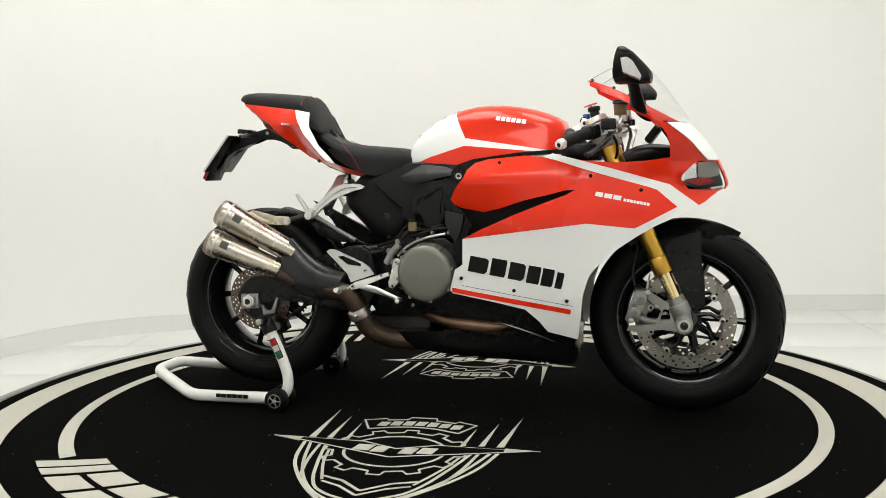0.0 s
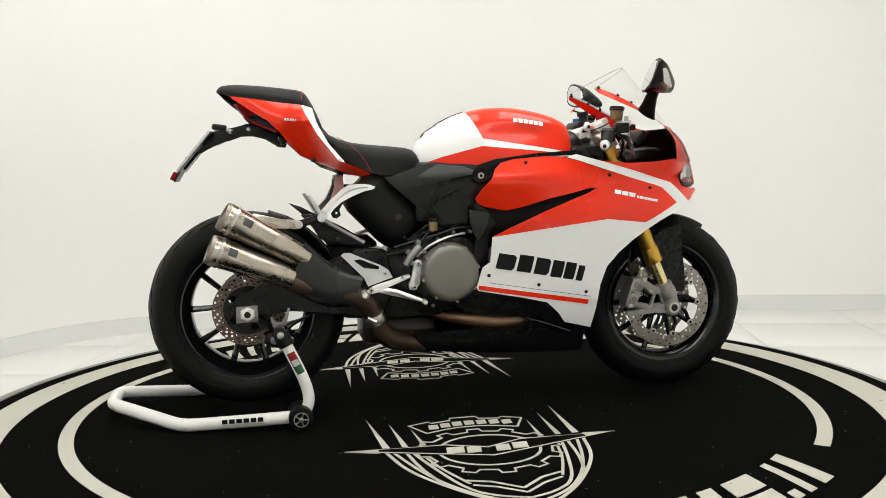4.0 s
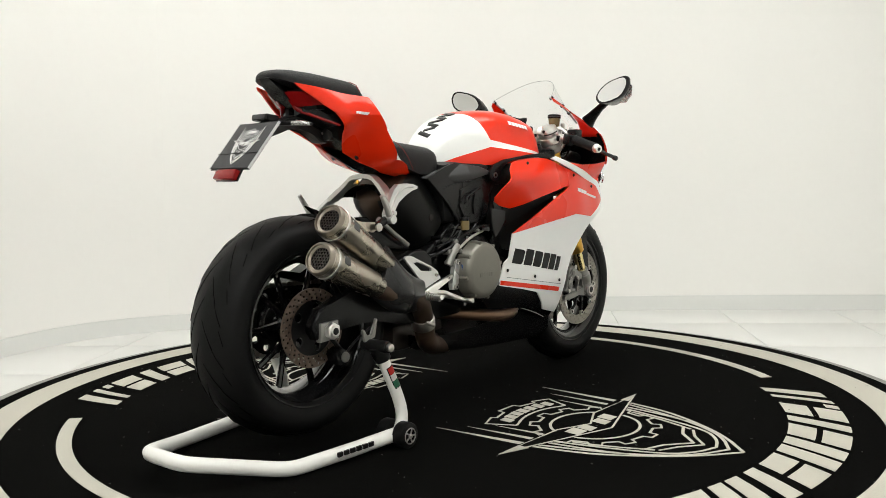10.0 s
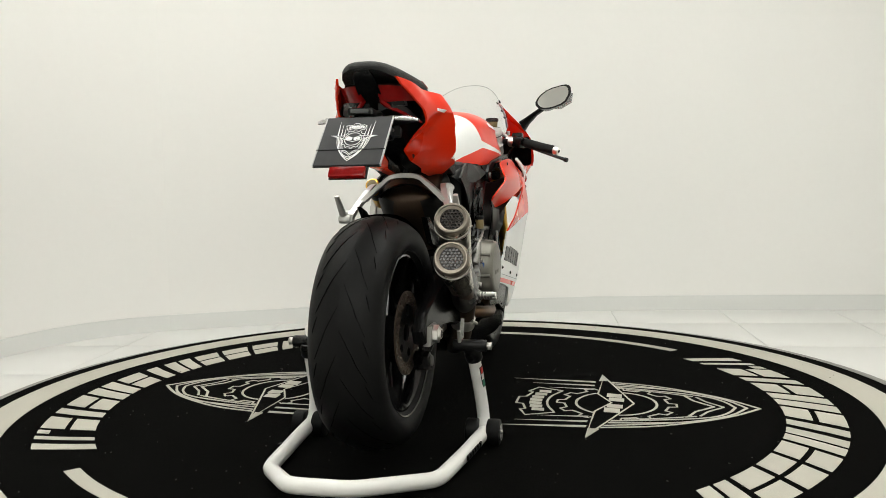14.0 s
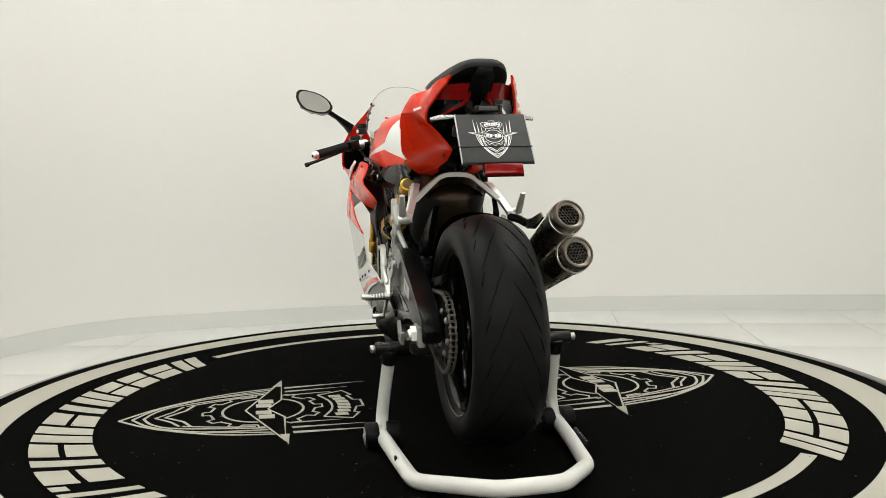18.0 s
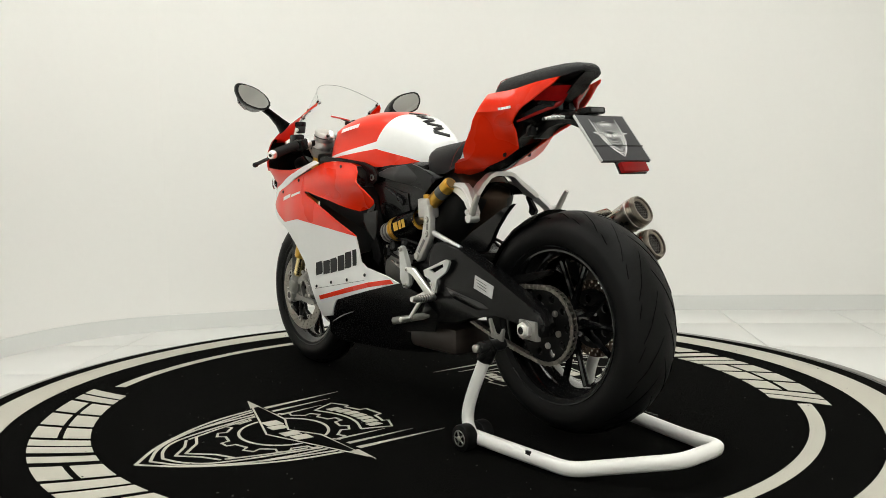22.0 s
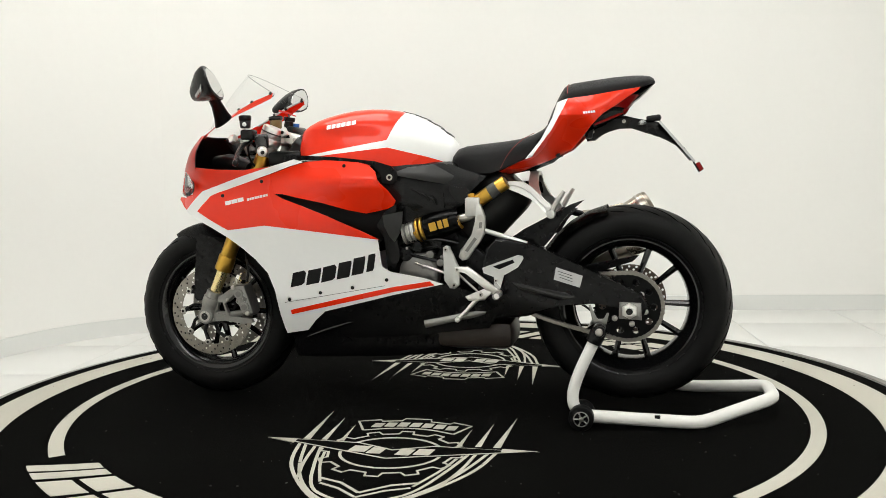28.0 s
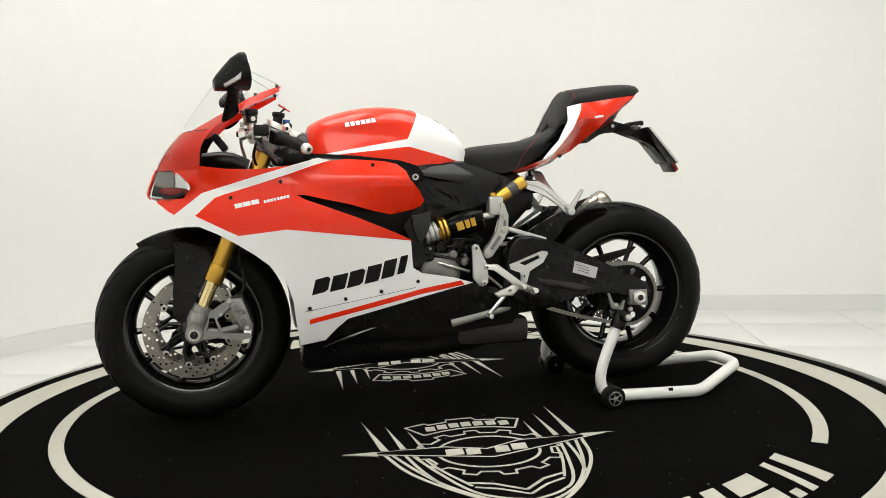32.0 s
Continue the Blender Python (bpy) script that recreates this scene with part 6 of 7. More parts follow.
for pth, r, mt in (([(-0.06, -0.16, 0.578), (-0.09, -0.165, 0.545), (-0.13, -0.16, 0.52), (-0.20, -0.14, 0.505)], 0.006, BLACK), ([(0.10, -0.15, 0.585), (0.04, -0.16, 0.590), (-0.03, -0.16, 0.568), (-0.10, -0.155, 0.55), (-0.17, -0.15, 0.53)], 0.006, BLACK),
                   ([(0.06, -0.155, 0.57), (0.0, -0.165, 0.560), (-0.06, -0.165, 0.535), (-0.10, -0.160, 0.50)], 0.0045, STEEL), ([(-0.02, -0.15, 0.60), (-0.07, -0.155, 0.60), (-0.10, -0.15, 0.56)], 0.004, BLACK)):
    part("hose", tube(pth, r, 8, smooth_steps=2), mt, motorcycle)
for x, z, r in ((-0.095, 0.545, 0.011), (-0.125, 0.515, 0.012), (-0.075, 0.515, 0.010), (-0.115, 0.480, 0.011), (0.075, 0.575, 0.008), (0.02, 0.575, 0.007)):
    part("banjo_fitting", rod((x, -0.14, z), (x, -0.172, z), r * 0.8, n=14, bevel=0.002), IRON, motorcycle)
part("brake_cylinder", tube([(-0.135, -0.165, 0.475), (-0.118, -0.170, 0.505), (-0.09, -0.168, 0.535)], 0.012, 10), CAST, motorcycle, "grey rear brake cylinder")

# rearsets
for s in (-1, 1):
    y0 = s * (0.160 if s < 0 else 0.178)
    if s < 0:
        plate_poly = [(-0.112, 0.484), (-0.100, 0.492), (-0.088, 0.489), (-0.084, 0.478), (-0.094, 0.412), (-0.110, 0.394), (-0.128, 0.396), (-0.130, 0.417), (-0.118, 0.431)]
        links = [[(-0.277, 0.392), (-0.239, 0.415), (-0.128, 0.447), (-0.122, 0.434), (-0.205, 0.404), (-0.232, 0.392), (-0.262, 0.384)], [(-0.232, 0.398), (-0.205, 0.404), (-0.128, 0.378), (-0.134, 0.367), (-0.215, 0.388)]]
        heel = [(-0.341, 0.512), (-0.332, 0.520), (-0.312, 0.519), (-0.220, 0.479), (-0.193, 0.462), (-0.179, 0.438), (-0.258, 0.412), (-0.271, 0.440), (-0.336, 0.507)]
        hole = [(-0.303, 0.496), (-0.283, 0.499), (-0.222, 0.474), (-0.222, 0.464), (-0.270, 0.470)]
        peg_at = (-0.272, 0.394)
    else:
        plate_poly = [(-0.062, 0.531), (-0.072, 0.538), (-0.084, 0.534), (-0.086, 0.516), (-0.111, 0.474), (-0.114, 0.415), (-0.098, 0.402), (-0.082, 0.404), (-0.064, 0.430)]
        links = [[(-0.099, 0.472), (-0.143, 0.472), (-0.218, 0.415), (-0.247, 0.391), (-0.230, 0.381), (-0.201, 0.396), (-0.136, 0.455), (-0.100, 0.456)], [(-0.131, 0.379), (-0.193, 0.404), (-0.223, 0.399), (-0.193, 0.368), (-0.142, 0.365)]]
        heel = [(-0.186, 0.468), (-0.296, 0.508), (-0.312, 0.505), (-0.314, 0.498), (-0.297, 0.470), (-0.253, 0.445), (-0.241, 0.403), (-0.222, 0.403), (-0.222, 0.440), (-0.190, 0.452)]
        hole = [(-0.216, 0.472), (-0.282, 0.495), (-0.287, 0.485), (-0.238, 0.463)]
        peg_at = (-0.238, 0.390)
    rs = part("footrest_plate", prism(plate_poly, y0, y0 + s * 0.016, 0.004), SILVER, motorcycle, "pale silver footrest plate")
    for poly in links:
        part("footrest_link", prism(poly, y0 + s * 0.006, y0 + s * 0.020, 0.004), ALU, rs, "bright aluminium footrest link")
    part("heel_guard", holed(heel, [hole], y0 + s * 0.004, y0 + s * 0.012), SILVER, rs, "pale silver heel guard with a slot")
    px, pz = peg_at
    part("footpeg", tube([(px, y0 + s * 0.014, pz), (px - 0.003, y0 + s * 0.055, pz), (px - 0.006, y0 + s * 0.100, pz + 0.003)], [0.012, 0.010, 0.008], 12), ALU, rs, "knurled footpeg")
    for q in range(7):
        yy = y0 + s * (0.030 + q * 0.009)
        part("peg_ring", rod((px - 0.002, yy, pz + 0.0005), (px - 0.002, yy + s * 0.004, pz + 0.0005), 0.0112, n=12), CAST, rs)
    bolts = ((-0.098, 0.480, 0.008), (-0.112, 0.404, 0.009), (-0.205, 0.452, 0.006), (-0.250, 0.400, 0.008), (-0.150, 0.437, 0.005)) if s < 0 else ((-0.073, 0.526, 0.008), (-0.098, 0.414, 0.008), (-0.236, 0.392, 0.009), (-0.182, 0.386, 0.007), (-0.230, 0.430, 0.006), (-0.108, 0.464, 0.005))
    for x, z, r in bolts:
        part("plate_bolt", hex_bolt((x, y0 + s * 0.016, z), (0, s, 0), r, 0.006), STEEL, rs)
        # black spot on each bolt head paints its shaded recess
        part("bolt_bore_shade", rod((x, y0 + s * 0.0235, z), (x, y0 + s * 0.0241, z), r * 0.45, n=6), BLACK, rs)
lever = part("gear_lever", tube([(-0.225, 0.186, 0.400), (-0.175, 0.190, 0.378), (-0.145, 0.192, 0.345), (-0.112, 0.194, 0.310)], [0.010, 0.008, 0.007, 0.006], 10, flat=0.7), ALU, motorcycle, "silver gear lever")
part("toe_peg", rod((-0.112, 0.190, 0.310), (-0.112, 0.230, 0.310), 0.008, n=12, bevel=0.002), ALU, lever)
part("lever_rod", rod((-0.165, 0.168, 0.392), (-0.075, 0.160, 0.470), 0.004, n=8), STEEL, lever)
pedal = part("brake_pedal", tube([(-0.225, -0.172, 0.400), (-0.17, -0.180, 0.392), (-0.12, -0.186, 0.372), (-0.085, -0.19, 0.360)], [0.010, 0.008, 0.008, 0.006], 10, flat=0.7), ALU, motorcycle, "silver brake pedal")
part("pedal_tip", rod((-0.085, -0.185, 0.360), (-0.085, -0.225, 0.360), 0.008, n=12, bevel=0.002), ALU, pedal)
part("side_stand", tube([(-0.245, 0.150, 0.345), (-0.20, 0.165, 0.332), (-0.10, 0.172, 0.308), (0.005, 0.172, 0.285)], [0.018, 0.014, 0.011, 0.013], 10, flat=0.7), CAST, motorcycle, "folded grey side stand")

# ---- rear shock on the left ----
sh0, sh1 = Vector((0.066, 0.135, 0.572)), Vector((-0.150, 0.135, 0.630))
ax = (sh1 - sh0).normalized()
shock = part("rear_shock", rod(sh0, sh1, 0.014, n=16), STEEL, motorcycle, "rear shock absorber with a yellow spring")
part("shock_end", join(rod(sh0 - ax * 0.015, sh0 + ax * 0.028, 0.027, 0.031, 24, 0.003)), PALECAST, shock, "silver shock end")
for q in range(5):
    c = sh0 + ax * (-0.012 + q * 0.0085)
    part("shock_rib", rod(c, c + ax * 0.004, 0.0335, n=28), IRON if q % 2 else PALECAST, shock)
for q in (0.036, 0.050):
    part("spring_collar", rod(sh0 + ax * q, sh0 + ax * (q + 0.009), 0.0400, n=32, bevel=0.002), GOLD, shock, "golden preload collar")
coil = []
side = ax.cross(Vector((0, 1, 0))).normalized()
for i in range(90):
    t = i / 89
    a = t * 2 * math.pi * 5.2
    coil.append(sh0 + ax * (0.030 + 0.150 * t) + (Vector((0, 1, 0)) * math.cos(a) + side * math.sin(a)) * 0.029)
part("spring", tube(coil, 0.0055, 8), GOLD, shock, "golden yellow spring")
rows = []
for t in np.linspace(0, 1, 8):
    c = sh0 + ax * (0.062 + 0.118 * t)
    r = 0.039 + 0.006 * math.sin(math.pi * t) - 0.006 * t
    rows.append([c + (Vector((0, 1, 0)) * math.cos(a) + side * math.sin(a)) * r for a in np.linspace(-1.75, 1.75, 17)])
bm = loft(rows, caps=False, closed=False)
bmesh.ops.solidify(bm, geom=bm.faces[:], thickness=0.004)
cut = part("spring_cover", bm, SATIN, shock, "black spring cover with slots")
for k, (t0, t1, o) in enumerate(((0.085, 0.108, -0.010), (0.114, 0.128, -0.010), (0.133, 0.148, -0.008))):
    c0, c1 = sh0 + ax * t0, sh0 + ax * t1
    part("cover_slot", loft([[c + Vector((0, 0.0445, 0)) + side * e + Vector((0, dy, 0)) for e, dy in ((-0.012, 0), (0.014, 0), (0.014, 0.0012), (-0.012, 0.0012))] for c in (c0, c1)]), GOLD, cut, "yellow spring seen through a slot", 0)
part("reservoir_block", box(-0.175, -0.128, 0.115, 0.165, 0.626, 0.686, 0.006), PALECAST, shock, "pale silver reservoir block")
ra, rb = Vector((-0.160, 0.130, 0.672)), Vector((-0.254, 0.130, 0.732))
part("reservoir", rod(ra, rb, 0.0225, n=28, bevel=0.003), GOLD, shock, "gold gas reservoir")
part("reservoir_cap", rod(rb, rb + (rb - ra).normalized() * 0.003, 0.016, n=24), BRASS, shock)
part("reservoir_band", rod(ra.lerp(rb, 0.45), ra.lerp(rb, 0.72), 0.0229, n=28), GREY, shock)
part("adjuster", rod((-0.146, 0.14, 0.684), (-0.144, 0.14, 0.698), 0.011, n=14, bevel=0.002), GOLD, shock)
rocker = part("shock_rocker", prism([(-0.160, 0.668), (-0.178, 0.664), (-0.192, 0.624), (-0.190, 0.573), (-0.175, 0.548), (-0.135, 0.492), (-0.118, 0.488), (-0.106, 0.498), (-0.112, 0.522), (-0.153, 0.566), (-0.165, 0.610)], 0.142, 0.166, 0.005), PALECAST, motorcycle, "pale silver shock rocker")
for x, z in ((-0.178, 0.622), (-0.174, 0.578), (-0.122, 0.506)):
    part("rocker_bolt", hex_bolt((x, 0.166, z), (0, 1, 0), 0.010, 0.006), STEEL, rocker)
for slot in ([(-0.183, 0.610), (-0.174, 0.608), (-0.173, 0.590), (-0.182, 0.590)], [(-0.166, 0.556), (-0.158, 0.562), (-0.127, 0.520), (-0.136, 0.515)]):
    # dark plate on the rocker's face stands in for a shaded slot
    part("slot_shade_plate", prism(slot, 0.1655, 0.1668), IRON, rocker, "", 0)
part("tie_rod", rod((-0.178, 0.150, 0.585), (-0.320, 0.150, 0.540), 0.008, n=12), SILVER, motorcycle, "silver tie rod")
for x, z, r, l in ((-0.03, 0.545, 0.020, 0.150), (0.03, 0.530, 0.016, 0.155), (0.07, 0.505, 0.022, 0.150), (-0.01, 0.505, 0.013, 0.155), (-0.045, 0.480, 0.012, 0.160), (0.01, 0.470, 0.010, 0.158)):
    part("left_fitting", rod((x, 0.10, z), (x, l, z), r, n=16, bevel=0.002), SATIN if r > 0.015 else IRON, motorcycle)
part("alternator_cover", moved(lathe([(0, 0.150), (0.05, 0.150), (0.065, 0.140), (0.07, 0.11), (0, 0.11)], 40, closed=False), Matrix.Translation((0.03, 0, 0.445))), IRON, motorcycle, "grey left engine cover")
for pth, r, mt in (([(0.10, 0.135, 0.53), (0.04, 0.150, 0.500), (-0.02, 0.155, 0.490), (-0.07, 0.150, 0.47)], 0.005, BLACK), ([(0.10, 0.13, 0.56), (0.03, 0.145, 0.552), (-0.04, 0.15, 0.555), (-0.10, 0.14, 0.54)], 0.006, BLACK), ([(0.04, 0.15, 0.48), (-0.01, 0.158, 0.465), (-0.06, 0.158, 0.448)], 0.0045, STEEL)):
    part("hose", tube(pth, r, 8, smooth_steps=2), mt, motorcycle)

random.seed(7)
for i in range(26):
    x, z = random.uniform(-0.08, 0.11), random.uniform(0.46, 0.575)
    l = random.uniform(0.128, 0.158)
    part("left_fitting", rod((x, 0.10, z), (x, l, z), random.uniform(0.003, 0.008), n=10, bevel=0.001), random.choice((IRON, SATIN, STEEL, SATIN)), motorcycle)
for i in range(7):
    x, z = random.uniform(0.0, 0.11), random.uniform(0.48, 0.57)
    part("hose", tube([(x, 0.13, z), (x - 0.03, 0.15, z + random.uniform(-0.02, 0.02)), (x - 0.07, 0.145, z + random.uniform(-0.04, 0.03)), (x - 0.10, 0.12, z + random.uniform(-0.05, 0.04))], random.uniform(0.0025, 0.005), 8, smooth_steps=2), BLACK, motorcycle)
for i in range(22):
    x, z = random.uniform(-0.14, 0.10), random.uniform(0.50, 0.60)
    part("right_fitting", rod((x, -0.10, z), (x, -random.uniform(0.125, 0.160), z), random.uniform(0.003, 0.008), n=10, bevel=0.001), random.choice((IRON, SATIN, STEEL, SATIN)), motorcycle)
for i in range(6):
    x, z = random.uniform(0.0, 0.10), random.uniform(0.54, 0.60)
    part("hose", tube([(x, -0.13, z), (x - 0.04, -0.155, z + random.uniform(-0.02, 0.01)), (x - 0.09, -0.158, z + random.uniform(-0.05, 0.0)), (x - 0.13, -0.13, z + random.uniform(-0.07, 0.0))], random.uniform(0.0025, 0.005), 8, smooth_steps=2), BLACK, motorcycle)

# ---- fork, front brakes, mudguard ----
def fork_at(z):
    return 0.562 - (z - 0.850) * 0.432


for s in (-1, 1):
    y = s * 0.104
    fork = part("fork_leg", rod((fork_at(0.885), y, 0.885), (fork_at(0.455), y, 0.455), 0.0265, n=28, bevel=0.002), GOLD, motorcycle, "gold fork tube")
    part("fork_collar", rod((fork_at(0.495), y, 0.495), (fork_at(0.445), y, 0.445), 0.0295, n=28, bevel=0.003), GOLD, fork)
    part("fork_top", rod((fork_at(0.885), y, 0.885), (fork_at(0.915), y, 0.915), 0.0285, n=28, bevel=0.003), ALU, fork, "bright fork top")
    part("fork_cap", join(rod((fork_at(0.914), y, 0.914), (fork_at(0.923), y, 0.923), 0.020, n=20, bevel=0.002)), BLUE, fork, "blue fork cap")
    part("slider", rod((fork_at(0.45), y, 0.45), (fork_at(0.33), y, 0.33), 0.0195, n=24), SLIDER, fork, "pale gold slider")
    foot = part("axle_clamp", join(tube([(fork_at(0.372), y, 0.372), (fork_at(0.33), y, 0.33), (0.797, y + s * 0.006, 0.288)], [0.027, 0.030, 0.026], 16), rod((0.797, y - s * 0.03, 0.288), (0.797, y + s * 0.028, 0.288), 0.027, n=28, bevel=0.003)), CAST, motorcycle, "grey cast axle clamp")
    part("axle_end", join(rod((0.797, y + s * 0.028, 0.288), (0.797, y + s * 0.031, 0.288), 0.019, n=24)), STEEL, foot)
    # thin black disc stands in for the shade inside the axle
    part("axle_bore_shade", rod((0.797, y + s * 0.031, 0.288), (0.797, y + s * 0.0315, 0.288), 0.012, n=20), BLACK, foot)
    web = [(0.676, 0.390), (0.690, 0.392), (0.742, 0.358), (0.790, 0.372), (0.806, 0.345), (0.820, 0.290), (0.800, 0.258), (0.771, 0.268), (0.729, 0.272), (0.661, 0.262), (0.626, 0.267), (0.632, 0.280), (0.712, 0.288), (0.729, 0.330), (0.680, 0.374)]
    part("clamp_web", holed(web, [[(0.737, 0.338), (0.752, 0.334), (0.756, 0.310), (0.764, 0.298), (0.722, 0.288)]], y - s * 0.002, y + s * 0.014), CAST, foot, "grey cast web to the caliper")
    part("clamp_band", rod((fork_at(0.352), y, 0.352), (fork_at(0.320), y, 0.320), 0.0315, n=28, bevel=0.003), CAST, foot)
    part("pinch_bolt", hex_bolt((0.775, y + s * 0.014, 0.276), (0, s, 0), 0.006, 0.005), STEEL, foot)
    part("pinch_bolt", hex_bolt((0.716, y + s * 0.014, 0.345), (0, s, 0), 0.006, 0.005), STEEL, foot)
    part("caliper_bracket", tube([(0.785, y, 0.292), (0.72, y, 0.288), (0.665, y - s * 0.004, 0.300)], [0.017, 0.013, 0.012], 10, flat=0.7), IRON, foot)
    part("caliper_bracket", tube([(0.765, y, 0.350), (0.72, y, 0.345), (0.685, y - s * 0.004, 0.375)], [0.015, 0.011, 0.011], 10, flat=0.7), IRON, foot)
    cal = part("brake_caliper", prism([(0.684, 0.394), (0.650, 0.396), (0.646, 0.378), (0.632, 0.336), (0.620, 0.302), (0.632, 0.290), (0.660, 0.296), (0.676, 0.338), (0.690, 0.374)], y - s * 0.042, y + s * 0.022, 0.008), CAST, motorcycle, "grey radial brake caliper")
    for k, (x, z) in enumerate(((0.670, 0.366), (0.650, 0.322))):
        part("piston_cap", rod((x, y + s * 0.018, z), (x, y + s * 0.027, z), 0.0165, n=22, bevel=0.002), CAST, cal)
        part("piston_core", rod((x, y + s * 0.027, z), (x, y + s * 0.0285, z), 0.010, n=18), IRON, cal)
    part("pad_pin", rod((0.655, y - s * 0.03, 0.352), (0.655, y + s * 0.026, 0.352), 0.004, n=8), STEEL, cal)
    part("caliper_bridge", prism([(0.682, 0.362), (0.646, 0.340), (0.640, 0.350), (0.676, 0.374)], y - s * 0.036, y + s * 0.026, 0.003), IRON, cal)
    part("bleed_nipple", rod((0.686, y, 0.398), (0.690, y, 0.418), 0.0035, n=8), STEEL, cal)
    part("caliper_lettering_bar", prism([(0.664, 0.376), (0.658, 0.378), (0.634, 0.314), (0.640, 0.311)], y + s * 0.0215, y + s * 0.0228), LABEL, cal, "", 0)
    part("caliper_bolt", hex_bolt((0.690, y + s * 0.022, 0.388), (0, s, 0), 0.008, 0.005), STEEL, cal)
    part("caliper_bolt", hex_bolt((0.640, y + s * 0.022, 0.300), (0, s, 0), 0.008, 0.005), STEEL, cal)
    part("brake_hose", tube([(0.650, y, 0.405), (0.640, y, 0.45), (0.660, y * 0.9, 0.52), (0.655, y * 0.7, 0.62)], 0.0045, 8, smooth_steps=2), BLACK, cal)
    leg = [(0.738, 0.520), (0.746, 0.535), (0.780, 0.556), (0.846, 0.572), (0.848, 0.486), (0.857, 0.423), (0.860, 0.345), (0.850, 0.335), (0.820, 0.336), (0.801, 0.364), (0.764, 0.439)]
    part("mudguard_leg", sheet(leg, lambda x, z: 0.084 - 0.05 * max(0, z - 0.50), s, 0.005), SATIN, motorcycle, "black mudguard leg")
rows = []
for i in range(15):
    a = radians(58 + i * 4.9)
    w = 0.072 * min(1.0, 0.10 + math.sqrt(i / 6))
    r0 = 0.314
    rows.append([(FW[0] + (r0 - 0.052 * abs(u) ** 3.2) * math.cos(a), w * u, FW[1] + (r0 - 0.052 * abs(u) ** 3.2) * math.sin(a)) for u in np.linspace(-1, 1, 13)])
bm = loft(rows, caps=False, closed=False)
bmesh.ops.solidify(bm, geom=bm.faces[:], thickness=0.004)
part("front_mudguard", bm, SATIN, motorcycle, "black front mudguard")
part("front_axle", rod((0.797, -0.10, 0.288), (0.797, 0.10, 0.288), 0.013, n=16), STEEL, motorcycle)

# ---- bars and cockpit ----
clamp = part("triple_clamp", join(prism([(0.505, 0.872), (0.580, 0.868), (0.577, 0.892), (0.508, 0.896)], -0.075, 0.075, 0.006), rod((fork_at(0.868), -0.104, 0.868), (fork_at(0.892), -0.104, 0.892), 0.038, n=28, bevel=0.004), rod((fork_at(0.868), 0.104, 0.868), (fork_at(0.892), 0.104, 0.892), 0.038, n=28, bevel=0.004)), ALU, motorcycle, "bright aluminium top fork clamp")
for q in (-1, 1):
    part("clamp_ring", rod((fork_at(0.893), q * 0.104, 0.893), (fork_at(0.926), q * 0.104, 0.926), 0.0355, n=32, bevel=0.004), ALU, clamp, "brushed aluminium bar clamp")
    # grey ring round the clamp paints the shade of a groove
    part("groove_shade_ring", rod((fork_at(0.906), q * 0.104, 0.906), (fork_at(0.910), q * 0.104, 0.910), 0.0359, n=32), GREY, clamp)
    part("clamp_ear", moved(box(-0.014, 0.014, -0.010, 0.010, -0.014, 0.014, 0.003), Matrix.Translation((0.500, q * 0.098, 0.908)) @ Matrix.Rotation(0.4, 4, "Y")), ALU, clamp)
    part("clamp_bolt", hex_bolt((0.499, q * 0.108, 0.908), (0, q, 0), 0.006, 0.006), BLACK, clamp)
    part("clamp_bolt", hex_bolt((0.516, q * 0.060, 0.896), (0, 0, 1), 0.007, 0.006), BLACK, clamp)
    part("yoke_arm", prism([(0.520, 0.912), (0.500, 0.914), (0.455, 0.897), (0.448, 0.884), (0.460, 0.862), (0.486, 0.870), (0.518, 0.880)], q * 0.028, q * 0.072, 0.005), ALU, clamp, "machined aluminium steering bracket")
    part("yoke_bolt", hex_bolt((0.470, q * 0.072, 0.884), (0, q, 0), 0.007, 0.004), STEEL, clamp)
    # black plate on the bracket's side paints a shaded slot
    part("yoke_slot_shade", prism([(0.512, 0.904), (0.490, 0.900), (0.488, 0.890), (0.510, 0.892)], q * 0.0715, q * 0.0725), BLACK, clamp)
part("damper_body", rod((0.492, -0.062, 0.918), (0.492, 0.062, 0.918), 0.013, n=20, bevel=0.003), BLACK, clamp, "black steering damper")
part("damper_knob", rod((0.494, 0.0, 0.926), (0.493, 0.0, 0.942), 0.011, n=18, bevel=0.002), BLUE, clamp, "blue adjuster knob")
lock = part("ignition_lock", rod((0.530, 0, 0.885), (0.517, 0, 0.962), 0.017, 0.015, n=24, bevel=0.003), BLACK, clamp)
part("lock_collar", rod((0.519, 0, 0.950), (0.5165, 0, 0.965), 0.020, n=24, bevel=0.003), BLACK, clamp)
part("lower_clamp", prism([(0.56, 0.735), (0.66, 0.725), (0.66, 0.765), (0.56, 0.770)], -0.13, 0.13, 0.01), BLACK, motorcycle)
